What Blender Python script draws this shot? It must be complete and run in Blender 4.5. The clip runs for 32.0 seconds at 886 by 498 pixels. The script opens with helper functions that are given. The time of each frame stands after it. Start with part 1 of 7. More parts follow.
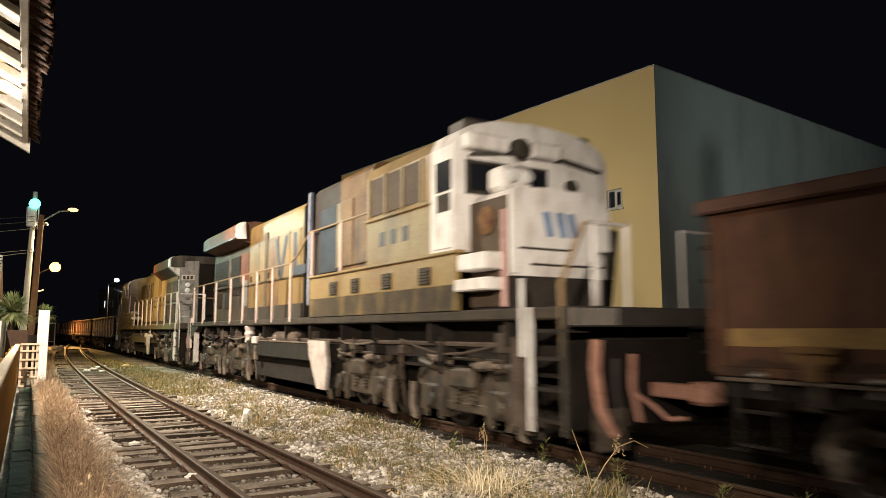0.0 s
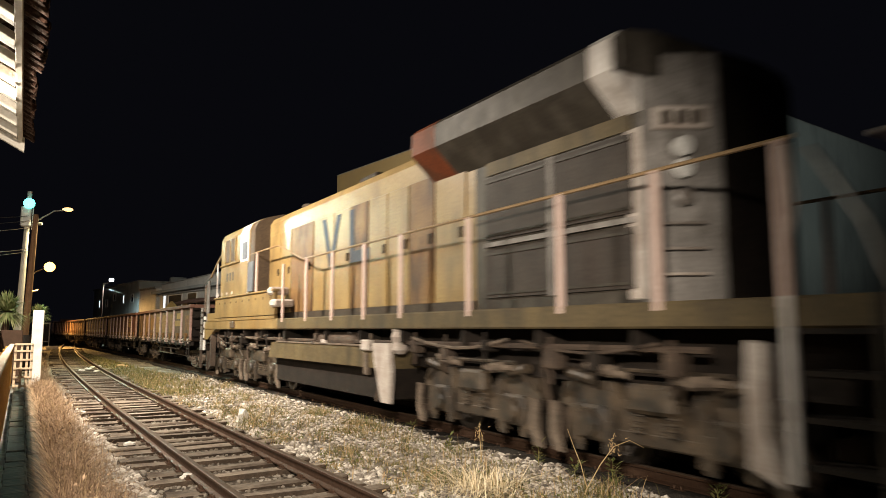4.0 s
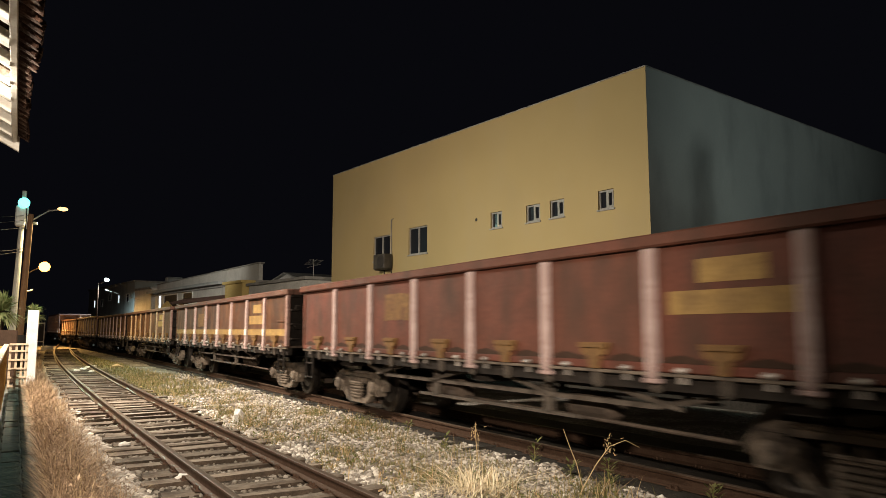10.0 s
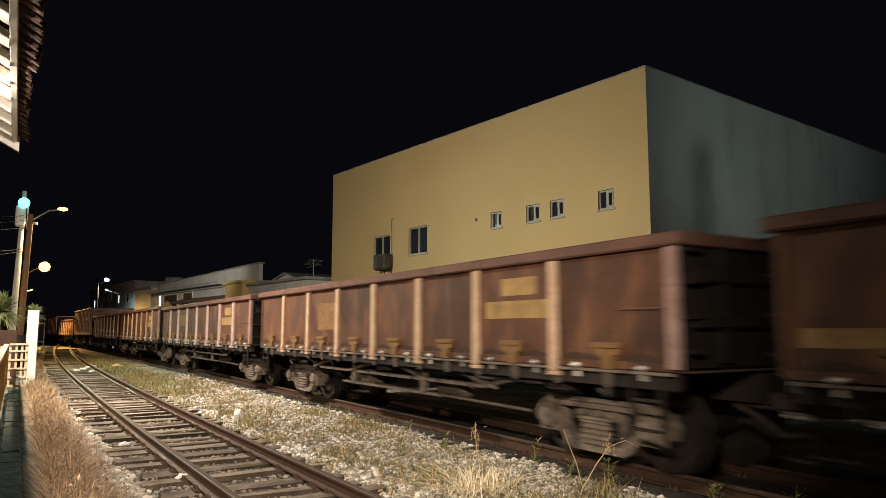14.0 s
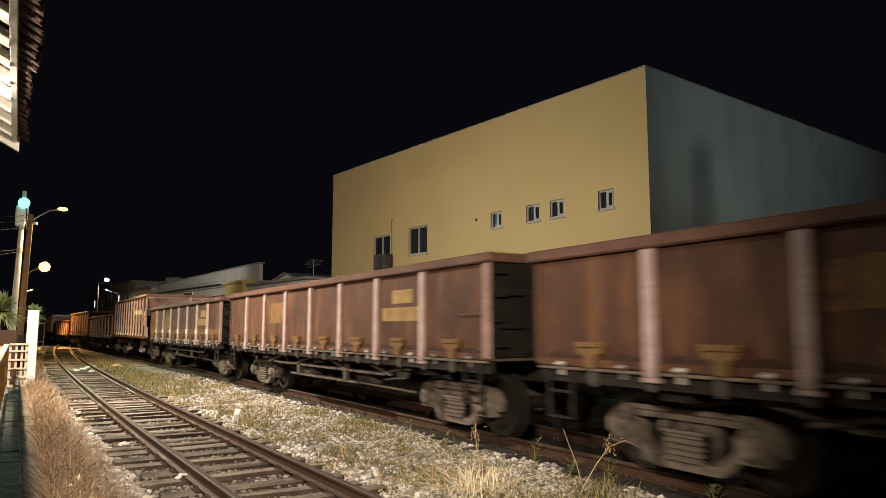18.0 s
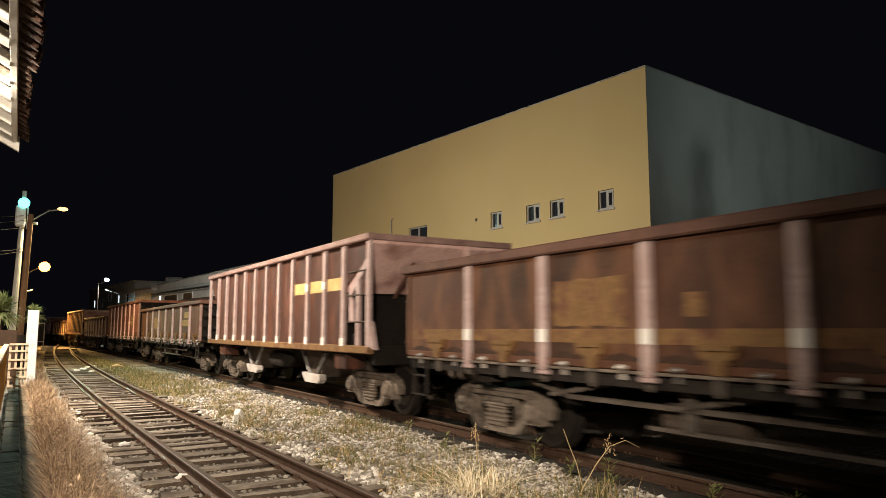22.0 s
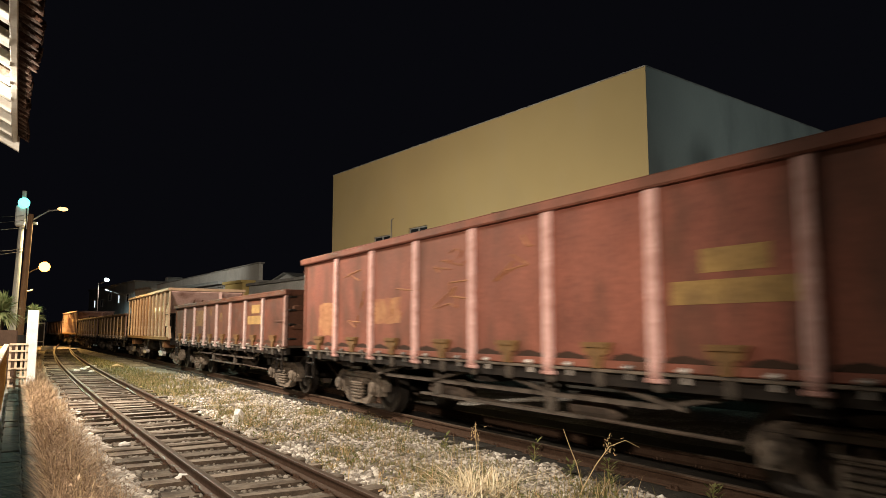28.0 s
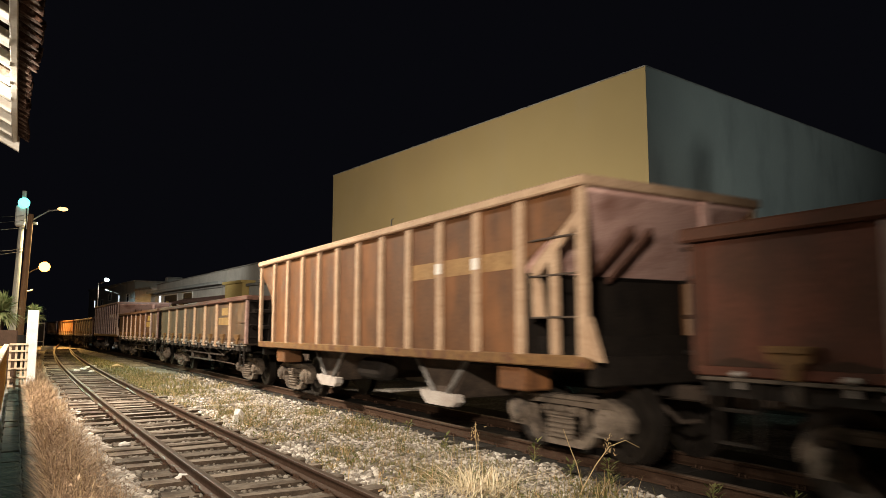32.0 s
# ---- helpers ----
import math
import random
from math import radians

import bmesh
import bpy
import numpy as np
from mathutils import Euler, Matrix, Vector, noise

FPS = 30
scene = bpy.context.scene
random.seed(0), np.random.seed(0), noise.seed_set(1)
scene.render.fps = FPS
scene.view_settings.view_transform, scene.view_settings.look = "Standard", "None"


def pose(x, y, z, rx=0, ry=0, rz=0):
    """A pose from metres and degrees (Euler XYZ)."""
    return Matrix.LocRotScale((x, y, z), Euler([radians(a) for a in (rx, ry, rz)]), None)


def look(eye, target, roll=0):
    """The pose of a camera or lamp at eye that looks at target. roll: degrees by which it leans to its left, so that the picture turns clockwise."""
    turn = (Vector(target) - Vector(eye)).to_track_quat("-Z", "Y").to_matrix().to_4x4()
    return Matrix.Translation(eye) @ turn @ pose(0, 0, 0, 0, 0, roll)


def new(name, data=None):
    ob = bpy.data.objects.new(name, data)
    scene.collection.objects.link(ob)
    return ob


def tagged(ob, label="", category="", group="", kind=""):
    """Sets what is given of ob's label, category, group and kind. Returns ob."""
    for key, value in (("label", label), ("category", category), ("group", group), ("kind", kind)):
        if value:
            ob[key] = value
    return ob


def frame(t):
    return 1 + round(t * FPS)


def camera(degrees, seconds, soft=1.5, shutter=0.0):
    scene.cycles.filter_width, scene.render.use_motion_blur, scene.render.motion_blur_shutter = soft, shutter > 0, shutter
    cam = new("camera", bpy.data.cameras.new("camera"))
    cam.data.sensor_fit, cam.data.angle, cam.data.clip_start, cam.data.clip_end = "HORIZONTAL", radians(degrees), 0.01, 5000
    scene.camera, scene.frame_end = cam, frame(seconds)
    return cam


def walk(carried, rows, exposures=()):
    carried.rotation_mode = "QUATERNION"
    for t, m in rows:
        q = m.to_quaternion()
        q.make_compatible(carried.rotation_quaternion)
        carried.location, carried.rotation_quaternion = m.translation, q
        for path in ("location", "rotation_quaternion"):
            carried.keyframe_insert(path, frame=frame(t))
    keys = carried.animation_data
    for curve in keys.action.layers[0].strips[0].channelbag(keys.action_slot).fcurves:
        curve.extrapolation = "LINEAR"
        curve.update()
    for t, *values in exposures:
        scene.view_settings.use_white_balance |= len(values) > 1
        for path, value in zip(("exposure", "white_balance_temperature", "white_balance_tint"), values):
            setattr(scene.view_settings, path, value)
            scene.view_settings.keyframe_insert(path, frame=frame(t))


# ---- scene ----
# Metres. The rail heads lie at z = RAIL. +Y runs along the large building's wall.
RAIL = 0.20
EYE = (0.0, 0.0, 1.61)
PITCH, YAW, LENS = 96.55, -37.71, 64.4

cam = camera(LENS, 32.0, soft=0.85, shutter=0.75)


def aim(turn):
    return pose(*EYE, PITCH, 0, YAW - turn)


# The camera stands still and is only turned a little to the right at first.
walk(cam, [(0, aim(-0.66)), (2.3, aim(-0.64)), (2.6, aim(-0.62)), (3.0, aim(-0.5)), (3.5, aim(-0.32)), (5.5, aim(-0.32)),
           (6.5, aim(-0.33)), (6.75, aim(-0.05)), (7.0, aim(0.12)), (7.5, aim(0.15)), (8.0, aim(0.06)), (8.5, aim(0.0)), (32, aim(0.0))])

# ---- light ----
world = bpy.data.worlds.new("night_sky")
scene.world = world
world.use_nodes = True
world.node_tree.nodes["Background"].inputs[0].default_value = (0.2, 0.205, 0.3, 1)
world.node_tree.nodes["Background"].inputs[1].default_value = 0.0106
scene.view_settings.exposure = 0.18


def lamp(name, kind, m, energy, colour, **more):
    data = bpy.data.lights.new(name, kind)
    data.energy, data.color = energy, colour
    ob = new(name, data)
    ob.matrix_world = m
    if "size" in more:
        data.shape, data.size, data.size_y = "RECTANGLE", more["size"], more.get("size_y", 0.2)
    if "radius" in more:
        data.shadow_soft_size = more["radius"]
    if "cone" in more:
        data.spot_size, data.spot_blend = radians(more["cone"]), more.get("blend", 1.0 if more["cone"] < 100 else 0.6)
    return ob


WARM, SODIUM, COOL = (1.0, 0.86, 0.70), (1.0, 0.55, 0.16), (0.72, 0.95, 1.0)


def along(x, y, z):
    """A place in the main line's space: x to its far side, y up the line."""
    a = radians(6.63)
    return Matrix.Translation((math.cos(a) * x + math.sin(a) * y, -math.sin(a) * x + math.cos(a) * y, z))


# strip lamps under the eave and the lane's own lamps, with unseen lights added among them
# unseen key spot, assumed beyond the station's end; its aim shapes the falloff
lamp("lane_lamp_light", "SPOT", look(along(-2.0, 15.8, 7.6).translation, along(8.0, 20.6, -5.0).translation), 11300, WARM, radius=0.12, cone=179, blend=1.0)
lamp("eave_lamp_light", "POINT", along(-0.55, 6.6, 3.45), 44, WARM, radius=0.15)
# fill spot added under the eave, with no fitting of its own
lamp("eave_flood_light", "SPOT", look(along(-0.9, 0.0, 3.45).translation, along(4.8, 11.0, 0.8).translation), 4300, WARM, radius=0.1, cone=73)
lamp("flood_lamp_light", "SPOT", along(0.22, 33.3, 6.9) @ pose(0, 0, 0, -55, 0, 0), 3000, (0.6, 1.0, 0.85), radius=0.15, cone=125)
# extra spot at the street lamp's place, added to light the houses alone
lamp("house_lamp_light", "SPOT", look(along(1.9, 34.0, 6.45).translation, (17.2, 50.0, 6.0)), 6500, (1.0, 0.95, 0.85), radius=0.15, cone=42)
lamp("street_lamp_light", "SPOT", along(1.45, 34.0, 6.6), 2700, (1.0, 0.8, 0.42), radius=0.15, cone=150)
lamp("sodium_lamp_light", "SPOT", along(1.84, 72.0, 6.7) @ pose(0, 0, 0, -14, 0, 0), 10500, SODIUM, radius=0.25, cone=146, blend=0.45)
lamp("led_lamp_light", "SPOT", Matrix.Translation((16.3, 75.6, 6.25)), 1800, COOL, radius=0.2, cone=165)
# unseen spot added low beside the hall to light its side wall only
lamp("back_street_light", "SPOT", look((16.9, -3.0, 2.4), (23.5, 11.85, 9.5)), 1900, (0.86, 0.98, 0.93), radius=0.3, cone=66, blend=1.0)

# ---- materials ----
def material(name, base, rough=0.8, metal=0.0, second=None, scale=6.0, spread=0.5, bump=0.15, fine=40.0, stain=None, stain_scale=1.2,
             stain_amount=0.5, vary=0.0, drips=False, spec=0.15, grit=0.45, stretch=None, tint=None):
    """A surface of two colours in a coarse and a fine grain, with stains, fine relief and a little difference from piece to piece."""
    mat = bpy.data.materials.new(name)
    mat.use_nodes = True
    n, ln = mat.node_tree.nodes, mat.node_tree.links.new
    bsdf = n["Principled BSDF"]
    bsdf.inputs["Metallic"].default_value = metal
    bsdf.inputs["Specular IOR Level"].default_value = spec
    co = n.new("ShaderNodeTexCoord")
    place = co.outputs["Object"]
    if tint:
        # each panel shows its own stretch of the pattern
        info, shift = n.new("ShaderNodeObjectInfo"), n.new("ShaderNodeVectorMath")
        shift.operation = "MULTIPLY_ADD"
        ln(info.outputs["Random"], shift.inputs[0])
        shift.inputs[1].default_value = (37, 61, 23)
        ln(place, shift.inputs[2])
        place = shift.outputs["Vector"]
    second = second or tuple(c * 0.72 for c in base)

    def grain(s, detail, stretch=None):
        t = n.new("ShaderNodeTexNoise")
        t.inputs["Scale"].default_value, t.inputs["Detail"].default_value = s, detail
        if stretch:
            mp = n.new("ShaderNodeMapping")
            mp.inputs["Scale"].default_value = stretch
            ln(place, mp.inputs["Vector"])
            ln(mp.outputs["Vector"], t.inputs["Vector"])
        else:
            ln(place, t.inputs["Vector"])
        return t.outputs["Fac"]

    def ramp(fac, lo, hi):
        r = n.new("ShaderNodeMapRange")
        r.inputs["From Min"].default_value, r.inputs["From Max"].default_value = lo, hi
        ln(fac, r.inputs["Value"])
        return r.outputs["Result"]

    def mix(fac, a, b, mode="MIX"):
        m = n.new("ShaderNodeMix")
        m.data_type, m.blend_type = "RGBA", mode
        for sock, v in ((m.inputs["Factor"], fac), (m.inputs["A"], a), (m.inputs["B"], b)):
            if isinstance(v, (int, float)):
                sock.default_value = v
            elif isinstance(v, tuple):
                sock.default_value = (*v, 1)
            else:
                ln(v, sock)
        return m.outputs["Result"]

    col = mix(ramp(grain(scale, 6, stretch), 0.5 - spread / 2, 0.5 + spread / 2), base, second)
    col = mix(ramp(grain(fine, 3, stretch), 0.35, 0.75), col, mix(grit, col, second, "MULTIPLY"))
    if tint:
        col = mix(ramp_to(n, ln, info.outputs["Random"], 0.0, 0.75), col, mix(0.5, tint, col))
    if stain:
        s = grain(stain_scale, 8, (1.9, 1.9, 0.75) if drips else None)
        sm = n.new("ShaderNodeMath")
        sm.operation = "MULTIPLY"
        sm.inputs[1].default_value = stain_amount
        ln(ramp(s, 0.48, 0.68), sm.inputs[0])
        sm.use_clamp = True
        col = mix(sm.outputs[0], col, stain)
    if vary:
        oi = n.new("ShaderNodeObjectInfo")
        hv = n.new("ShaderNodeHueSaturation")
        ln(ramp_to(n, ln, oi.outputs["Random"], 1 - vary, 1 + vary), hv.inputs["Value"])
        ln(col, hv.inputs["Color"])
        col = hv.outputs["Color"]
    ln(col, bsdf.inputs["Base Color"])
    rg = n.new("ShaderNodeMapRange")
    rg.inputs["To Min"].default_value, rg.inputs["To Max"].default_value = max(0.05, rough - 0.15), min(1.0, rough + 0.12)
    ln(grain(scale * 2.3, 4), rg.inputs["Value"])
    ln(rg.outputs["Result"], bsdf.inputs["Roughness"])
    if bump:
        b = n.new("ShaderNodeBump")
        b.inputs["Strength"].default_value, b.inputs["Distance"].default_value = bump, 0.02
        ln(grain(fine, 5), b.inputs["Height"])
        ln(b.outputs["Normal"], bsdf.inputs["Normal"])
    return mat


def ramp_to(n, ln, fac, lo, hi):
    r = n.new("ShaderNodeMapRange")
    r.inputs["To Min"].default_value, r.inputs["To Max"].default_value = lo, hi
    ln(fac, r.inputs["Value"])
    return r.outputs["Result"]


def glow(name, colour, strength):
    mat = bpy.data.materials.new(name)
    mat.use_nodes = True
    b = mat.node_tree.nodes["Principled BSDF"]
    b.inputs["Base Color"].default_value = (*colour, 1)
    b.inputs["Emission Color"].default_value = (*colour, 1)
    b.inputs["Emission Strength"].default_value = strength
    return mat


def glass(name, colour=(0.012, 0.013, 0.016)):
    mat = bpy.data.materials.new(name)
    mat.use_nodes = True
    b = mat.node_tree.nodes["Principled BSDF"]
    b.inputs["Base Color"].default_value = (*colour, 1)
    b.inputs["Roughness"].default_value = 0.2
    b.inputs["Specular IOR Level"].default_value = 0.2
    return mat


DARK_SOIL = material("oily_ballast", (0.05, 0.043, 0.036), 0.95, second=(0.028, 0.024, 0.02), scale=3, fine=40, bump=1.0)
STEEL = material("rusty_rail_steel", (0.105, 0.066, 0.045), 0.6, metal=0.5, second=(0.08, 0.045, 0.03), scale=8, fine=60, bump=0.2)
SHINE = material("worn_rail_head", (0.15, 0.112, 0.084), 0.66, metal=0.4, second=(0.10, 0.07, 0.052), scale=10, fine=80, bump=0.05)
SLEEPER = material("bleached_lit_timber", (0.32, 0.27, 0.215), 0.9, second=(0.12, 0.096, 0.076), scale=9, fine=50, bump=0.8, vary=0.4, stretch=(0.35, 2.2, 2.2), stain=(0.07, 0.05, 0.038), stain_scale=3, stain_amount=0.7)
# darker copy of the sleeper timber, standing in for shade on its sides
SLEEPER_SIDE = material("shaded_timber_side", (0.085, 0.06, 0.042), 0.9, second=(0.04, 0.03, 0.022), scale=6, fine=50, bump=0.6, vary=0.3)
SIDING_BED = material("dark_siding_bed", (0.10, 0.08, 0.06), 0.95, second=(0.05, 0.04, 0.031), scale=5, fine=45, bump=1.0, stain=(0.16, 0.13, 0.1), stain_scale=6, stain_amount=0.5)
WALL = material("beige_render", (0.375, 0.288, 0.140), 0.9, second=(0.325, 0.25, 0.122), scale=0.35, fine=30, bump=0.03, grit=0.12, stain=(0.34, 0.27, 0.155), stain_scale=0.5, stain_amount=0.35, drips=True)
GREYWALL = material("grey_render", (0.34, 0.355, 0.33), 0.9, second=(0.26, 0.275, 0.26), scale=0.3, fine=30, bump=0.03, grit=0.12, stain=(0.17, 0.18, 0.175), stain_scale=0.4, stain_amount=0.55, drips=True)
YELLOW = material("dusty_yellow_paint", (0.35, 0.252, 0.104), 0.4, second=(0.21, 0.135, 0.05), scale=1.1, fine=25, bump=0.06, stain=(0.10, 0.068, 0.034), stain_scale=0.9, stain_amount=0.75, drips=True, spec=0.42)
HOODYELLOW = material("rust_dulled_yellow_paint", (0.25, 0.166, 0.054), 0.45, second=(0.155, 0.098, 0.036), scale=1.3, fine=25, bump=0.06, stain=(0.10, 0.055, 0.028), stain_scale=1.5, stain_amount=0.75, drips=True, spec=0.25)
RUSTYELLOW = material("rust_streaked_yellow_paint", (0.24, 0.145, 0.055), 0.55, second=(0.12, 0.065, 0.03), scale=1.6, fine=25, bump=0.08, stain=(0.05, 0.028, 0.018), stain_scale=1.4, stain_amount=1.0, drips=True, spec=0.2)
BLUEPALE = material("pale_blue_paint", (0.34, 0.37, 0.46), 0.6, second=(0.22, 0.23, 0.28), scale=3, fine=30, bump=0.05)
BROWNRED = material("bright_oxide_red_paint", (0.265, 0.09, 0.059), 0.68, second=(0.175, 0.06, 0.041), scale=1.4, fine=25, bump=0.08, stain=(0.085, 0.04, 0.026), stain_scale=1.3, stain_amount=0.85, drips=True, tint=(0.22, 0.10, 0.065), spec=0.18, spread=0.3)
WHITE = material("worn_white_paint", (0.74, 0.72, 0.70), 0.5, second=(0.58, 0.55, 0.52), scale=3, fine=30, bump=0.05, stain=(0.2, 0.15, 0.12), stain_scale=2.2, stain_amount=0.7, drips=True)
BLACK = material("grimy_black_paint", (0.03, 0.028, 0.027), 0.6, second=(0.06, 0.048, 0.04), scale=3, fine=30, bump=0.1)
GRIME = material("brown_grime", (0.11, 0.08, 0.06), 0.85, second=(0.05, 0.038, 0.031), scale=4, fine=35, bump=0.3, stain=(0.022, 0.019, 0.017), stain_scale=2.5)
RED = material("oxide_red_paint", (0.155, 0.048, 0.032), 0.68, second=(0.095, 0.033, 0.023), scale=2, fine=25, bump=0.08, stain=(0.06, 0.03, 0.02), stain_scale=1.6, stain_amount=0.85, drips=True, tint=(0.10, 0.05, 0.03), spec=0.18, spread=0.3)
BROWN = material("rusty_brown_paint", (0.083, 0.0365, 0.0195), 0.68, second=(0.034, 0.018, 0.011), scale=1.1, fine=25, bump=0.12, stain=(0.13, 0.058, 0.028), stain_scale=1.8, stain_amount=0.85, drips=True, tint=(0.115, 0.045, 0.026), spec=0.18, spread=0.3)
PINK = material("dusty_rib_paint", (0.50, 0.385, 0.36), 0.68, second=(0.34, 0.235, 0.215), scale=4, fine=30, bump=0.08, spec=0.18)
MARK = material("ochre_stencil_paint", (0.36, 0.23, 0.08), 0.7, second=(0.21, 0.13, 0.055), scale=5, fine=30, bump=0.03)
WINDOW_DARK = glass("dark_window_glass")
FRAME = material("white_window_frame", (0.72, 0.72, 0.7), 0.4, bump=0.02)
ORANGE = material("faded_orange_paint", (0.23, 0.062, 0.022), 0.6, second=(0.14, 0.042, 0.02), scale=2, fine=30, bump=0.05, stain=(0.06, 0.035, 0.022), stain_scale=1.5, stain_amount=0.8, drips=True)
BLUE = material("blue_grey_lettering", (0.06, 0.066, 0.082), 0.6, bump=0.02)
CONCRETE = material("weathered_concrete", (0.36, 0.35, 0.32), 0.9, second=(0.24, 0.23, 0.21), scale=3, fine=30, bump=0.3, stain=(0.1, 0.095, 0.085), stain_scale=1.5)
# near-black colour carries the shade below decks and sills
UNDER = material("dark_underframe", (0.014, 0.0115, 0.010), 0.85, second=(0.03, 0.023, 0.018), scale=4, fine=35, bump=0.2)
CAST = material("dusty_cast_steel", (0.215, 0.172, 0.134), 0.75, second=(0.11, 0.085, 0.066), scale=6, fine=40, bump=0.3, stain=(0.035, 0.028, 0.024), stain_scale=5, stain_amount=0.9)
# oily steel, darkened further for the shade the deck throws on it
TRUCK = material("oily_shaded_truck_steel", (0.098, 0.072, 0.047), 0.5, second=(0.032, 0.024, 0.017), scale=6, spread=0.3, fine=40, bump=0.3, stain=(0.016, 0.014, 0.012), stain_scale=4.5, stain_amount=1.0, spec=0.5)
WHEEL = material("wheel_steel", (0.06, 0.05, 0.043), 0.34, metal=0.6, second=(0.03, 0.025, 0.021), scale=6, fine=50, bump=0.08, spec=0.5)
HINGE = material("ochre_hinge_paint", (0.23, 0.125, 0.045), 0.75, second=(0.13, 0.075, 0.035), scale=8, fine=40, bump=0.1)
LATCH = material("dusty_latch_steel", (0.46, 0.42, 0.385), 0.45, vary=0.65, second=(0.24, 0.2, 0.17), scale=12, fine=40, bump=0.1, spec=0.6)
FADED = material("faded_ochre_paint", (0.225, 0.127, 0.05), 0.75, second=(0.145, 0.078, 0.034), scale=6, fine=20, bump=0.03, stain=(0.095, 0.04, 0.024), stain_scale=5, stain_amount=1.0)
OLIVE = material("olive_brown_paint", (0.105, 0.056, 0.032), 0.68, second=(0.06, 0.034, 0.022), scale=1.6, fine=25, bump=0.1, stain=(0.15, 0.085, 0.04), stain_scale=1.3, stain_amount=0.85, drips=True, tint=(0.085, 0.06, 0.03), spec=0.18, spread=0.3)
RUSTRED = material("rust_red_paint", (0.14, 0.044, 0.026), 0.68, second=(0.075, 0.03, 0.018), scale=1.6, fine=25, bump=0.1, stain=(0.05, 0.024, 0.017), stain_scale=1.3, stain_amount=0.85, drips=True, tint=(0.10, 0.055, 0.03), spec=0.18, spread=0.3)
TAN = material("tan_brown_paint", (0.145, 0.062, 0.025), 0.68, second=(0.085, 0.038, 0.019), scale=2, fine=25, bump=0.1, stain=(0.21, 0.09, 0.034), stain_scale=1.1, stain_amount=0.85, drips=True, tint=(0.19, 0.1, 0.045), spec=0.18, spread=0.3)
# orange that puts the sodium lamp's light into the wagons' colour
SODIUMTINT = material("sodium_tinted_paint", (0.36, 0.15, 0.04), 0.68, second=(0.25, 0.1, 0.035), scale=2, fine=25, bump=0.1, stain=(0.14, 0.065, 0.035), stain_scale=1.2, stain_amount=0.5, drips=True, spec=0.18)
TANRIB = material("tan_rib_paint", (0.52, 0.37, 0.25), 0.68, second=(0.36, 0.24, 0.155), scale=4, fine=30, bump=0.08, spec=0.18)
PALEPINK = material("pale_pink_rib_paint", (0.70, 0.46, 0.42), 0.68, second=(0.54, 0.33, 0.295), scale=4, fine=30, bump=0.08, stain=(0.3, 0.13, 0.1), stain_scale=6, stain_amount=0.6, spec=0.18)
DUST = material("pale_ore_dust", (0.54, 0.50, 0.465), 0.85, second=(0.40, 0.35, 0.31), scale=5, fine=40, bump=0.15, stain=(0.2, 0.15, 0.12), stain_scale=3)
SILL = material("grimy_sill_paint", (0.068, 0.053, 0.037), 0.75, second=(0.038, 0.031, 0.025), scale=2.5, fine=25, bump=0.1, stain=(0.03, 0.026, 0.022), stain_scale=1.5, stain_amount=0.8, drips=True)
GREYPAINT = material("sooty_grey_paint", (0.062, 0.054, 0.043), 0.5, second=(0.036, 0.031, 0.026), scale=2.5, fine=25, bump=0.08, stain=(0.14, 0.125, 0.105), stain_scale=1.3, stain_amount=0.4, drips=True)
DARKDOOR = material("dark_door_paint", (0.062, 0.05, 0.042), 0.6, second=(0.036, 0.029, 0.025), scale=3, fine=30, bump=0.08)
BLUEDOOR = material("blue_grey_door_paint", (0.16, 0.17, 0.2), 0.55, second=(0.1, 0.1, 0.11), scale=2, fine=30, bump=0.05)
SHUTTER = material("brown_shutter", (0.12, 0.088, 0.06), 0.7, second=(0.085, 0.062, 0.045), scale=4, fine=30, bump=0.1)
BLUEMARK = material("blue_emblem_paint", (0.16, 0.28, 0.5), 0.5, bump=0.02)
TANK = material("sooty_tank_paint", (0.026, 0.021, 0.017), 0.65, second=(0.016, 0.014, 0.012), scale=1.5, fine=25, bump=0.06, stain=(0.042, 0.034, 0.026), stain_scale=1.2, stain_amount=0.35)
COUPLER = material("rust_red_coupler", (0.43, 0.24, 0.18), 0.8, second=(0.26, 0.13, 0.095), scale=6, fine=40, bump=0.25)
RAILPAINT = material("worn_yellow_handrail", (0.32, 0.22, 0.12), 0.5, bump=0.05)
OILY = material("oily_timber", (0.06, 0.05, 0.042), 0.85, second=(0.035, 0.03, 0.026), scale=5, fine=50, bump=0.5)


def blade_material(name, a, b, c):
    mat = material(name, a, 0.75, second=b, scale=3, fine=20, bump=0.0)
    n, ln = mat.node_tree.nodes, mat.node_tree.links.new
    bsdf = n["Principled BSDF"]
    g = n.new("ShaderNodeNewGeometry")
    r = n.new("ShaderNodeValToRGB")
    r.color_ramp.elements[0].color, r.color_ramp.elements[1].color = (*a, 1), (*c, 1)
    e = r.color_ramp.elements.new(0.5)
    e.color = (*b, 1)
    ln(g.outputs["Random Per Island"], r.inputs["Fac"])
    ln(r.outputs["Color"], bsdf.inputs["Base Color"])
    return mat


DRYGRASS = blade_material("dry_grass_blades", (0.075, 0.047, 0.030), (0.24, 0.155, 0.095), (0.50, 0.36, 0.235))
STRAW = blade_material("straw_blades", (0.40, 0.29, 0.15), (0.5, 0.37, 0.2), (0.34, 0.22, 0.12))
PALESTRAW = blade_material("pale_straw_blades", (0.78, 0.66, 0.45), (0.88, 0.78, 0.58), (0.6, 0.47, 0.29))
WEED = blade_material("weed_blades", (0.10, 0.105, 0.035), (0.17, 0.15, 0.055), (0.24, 0.18, 0.085))
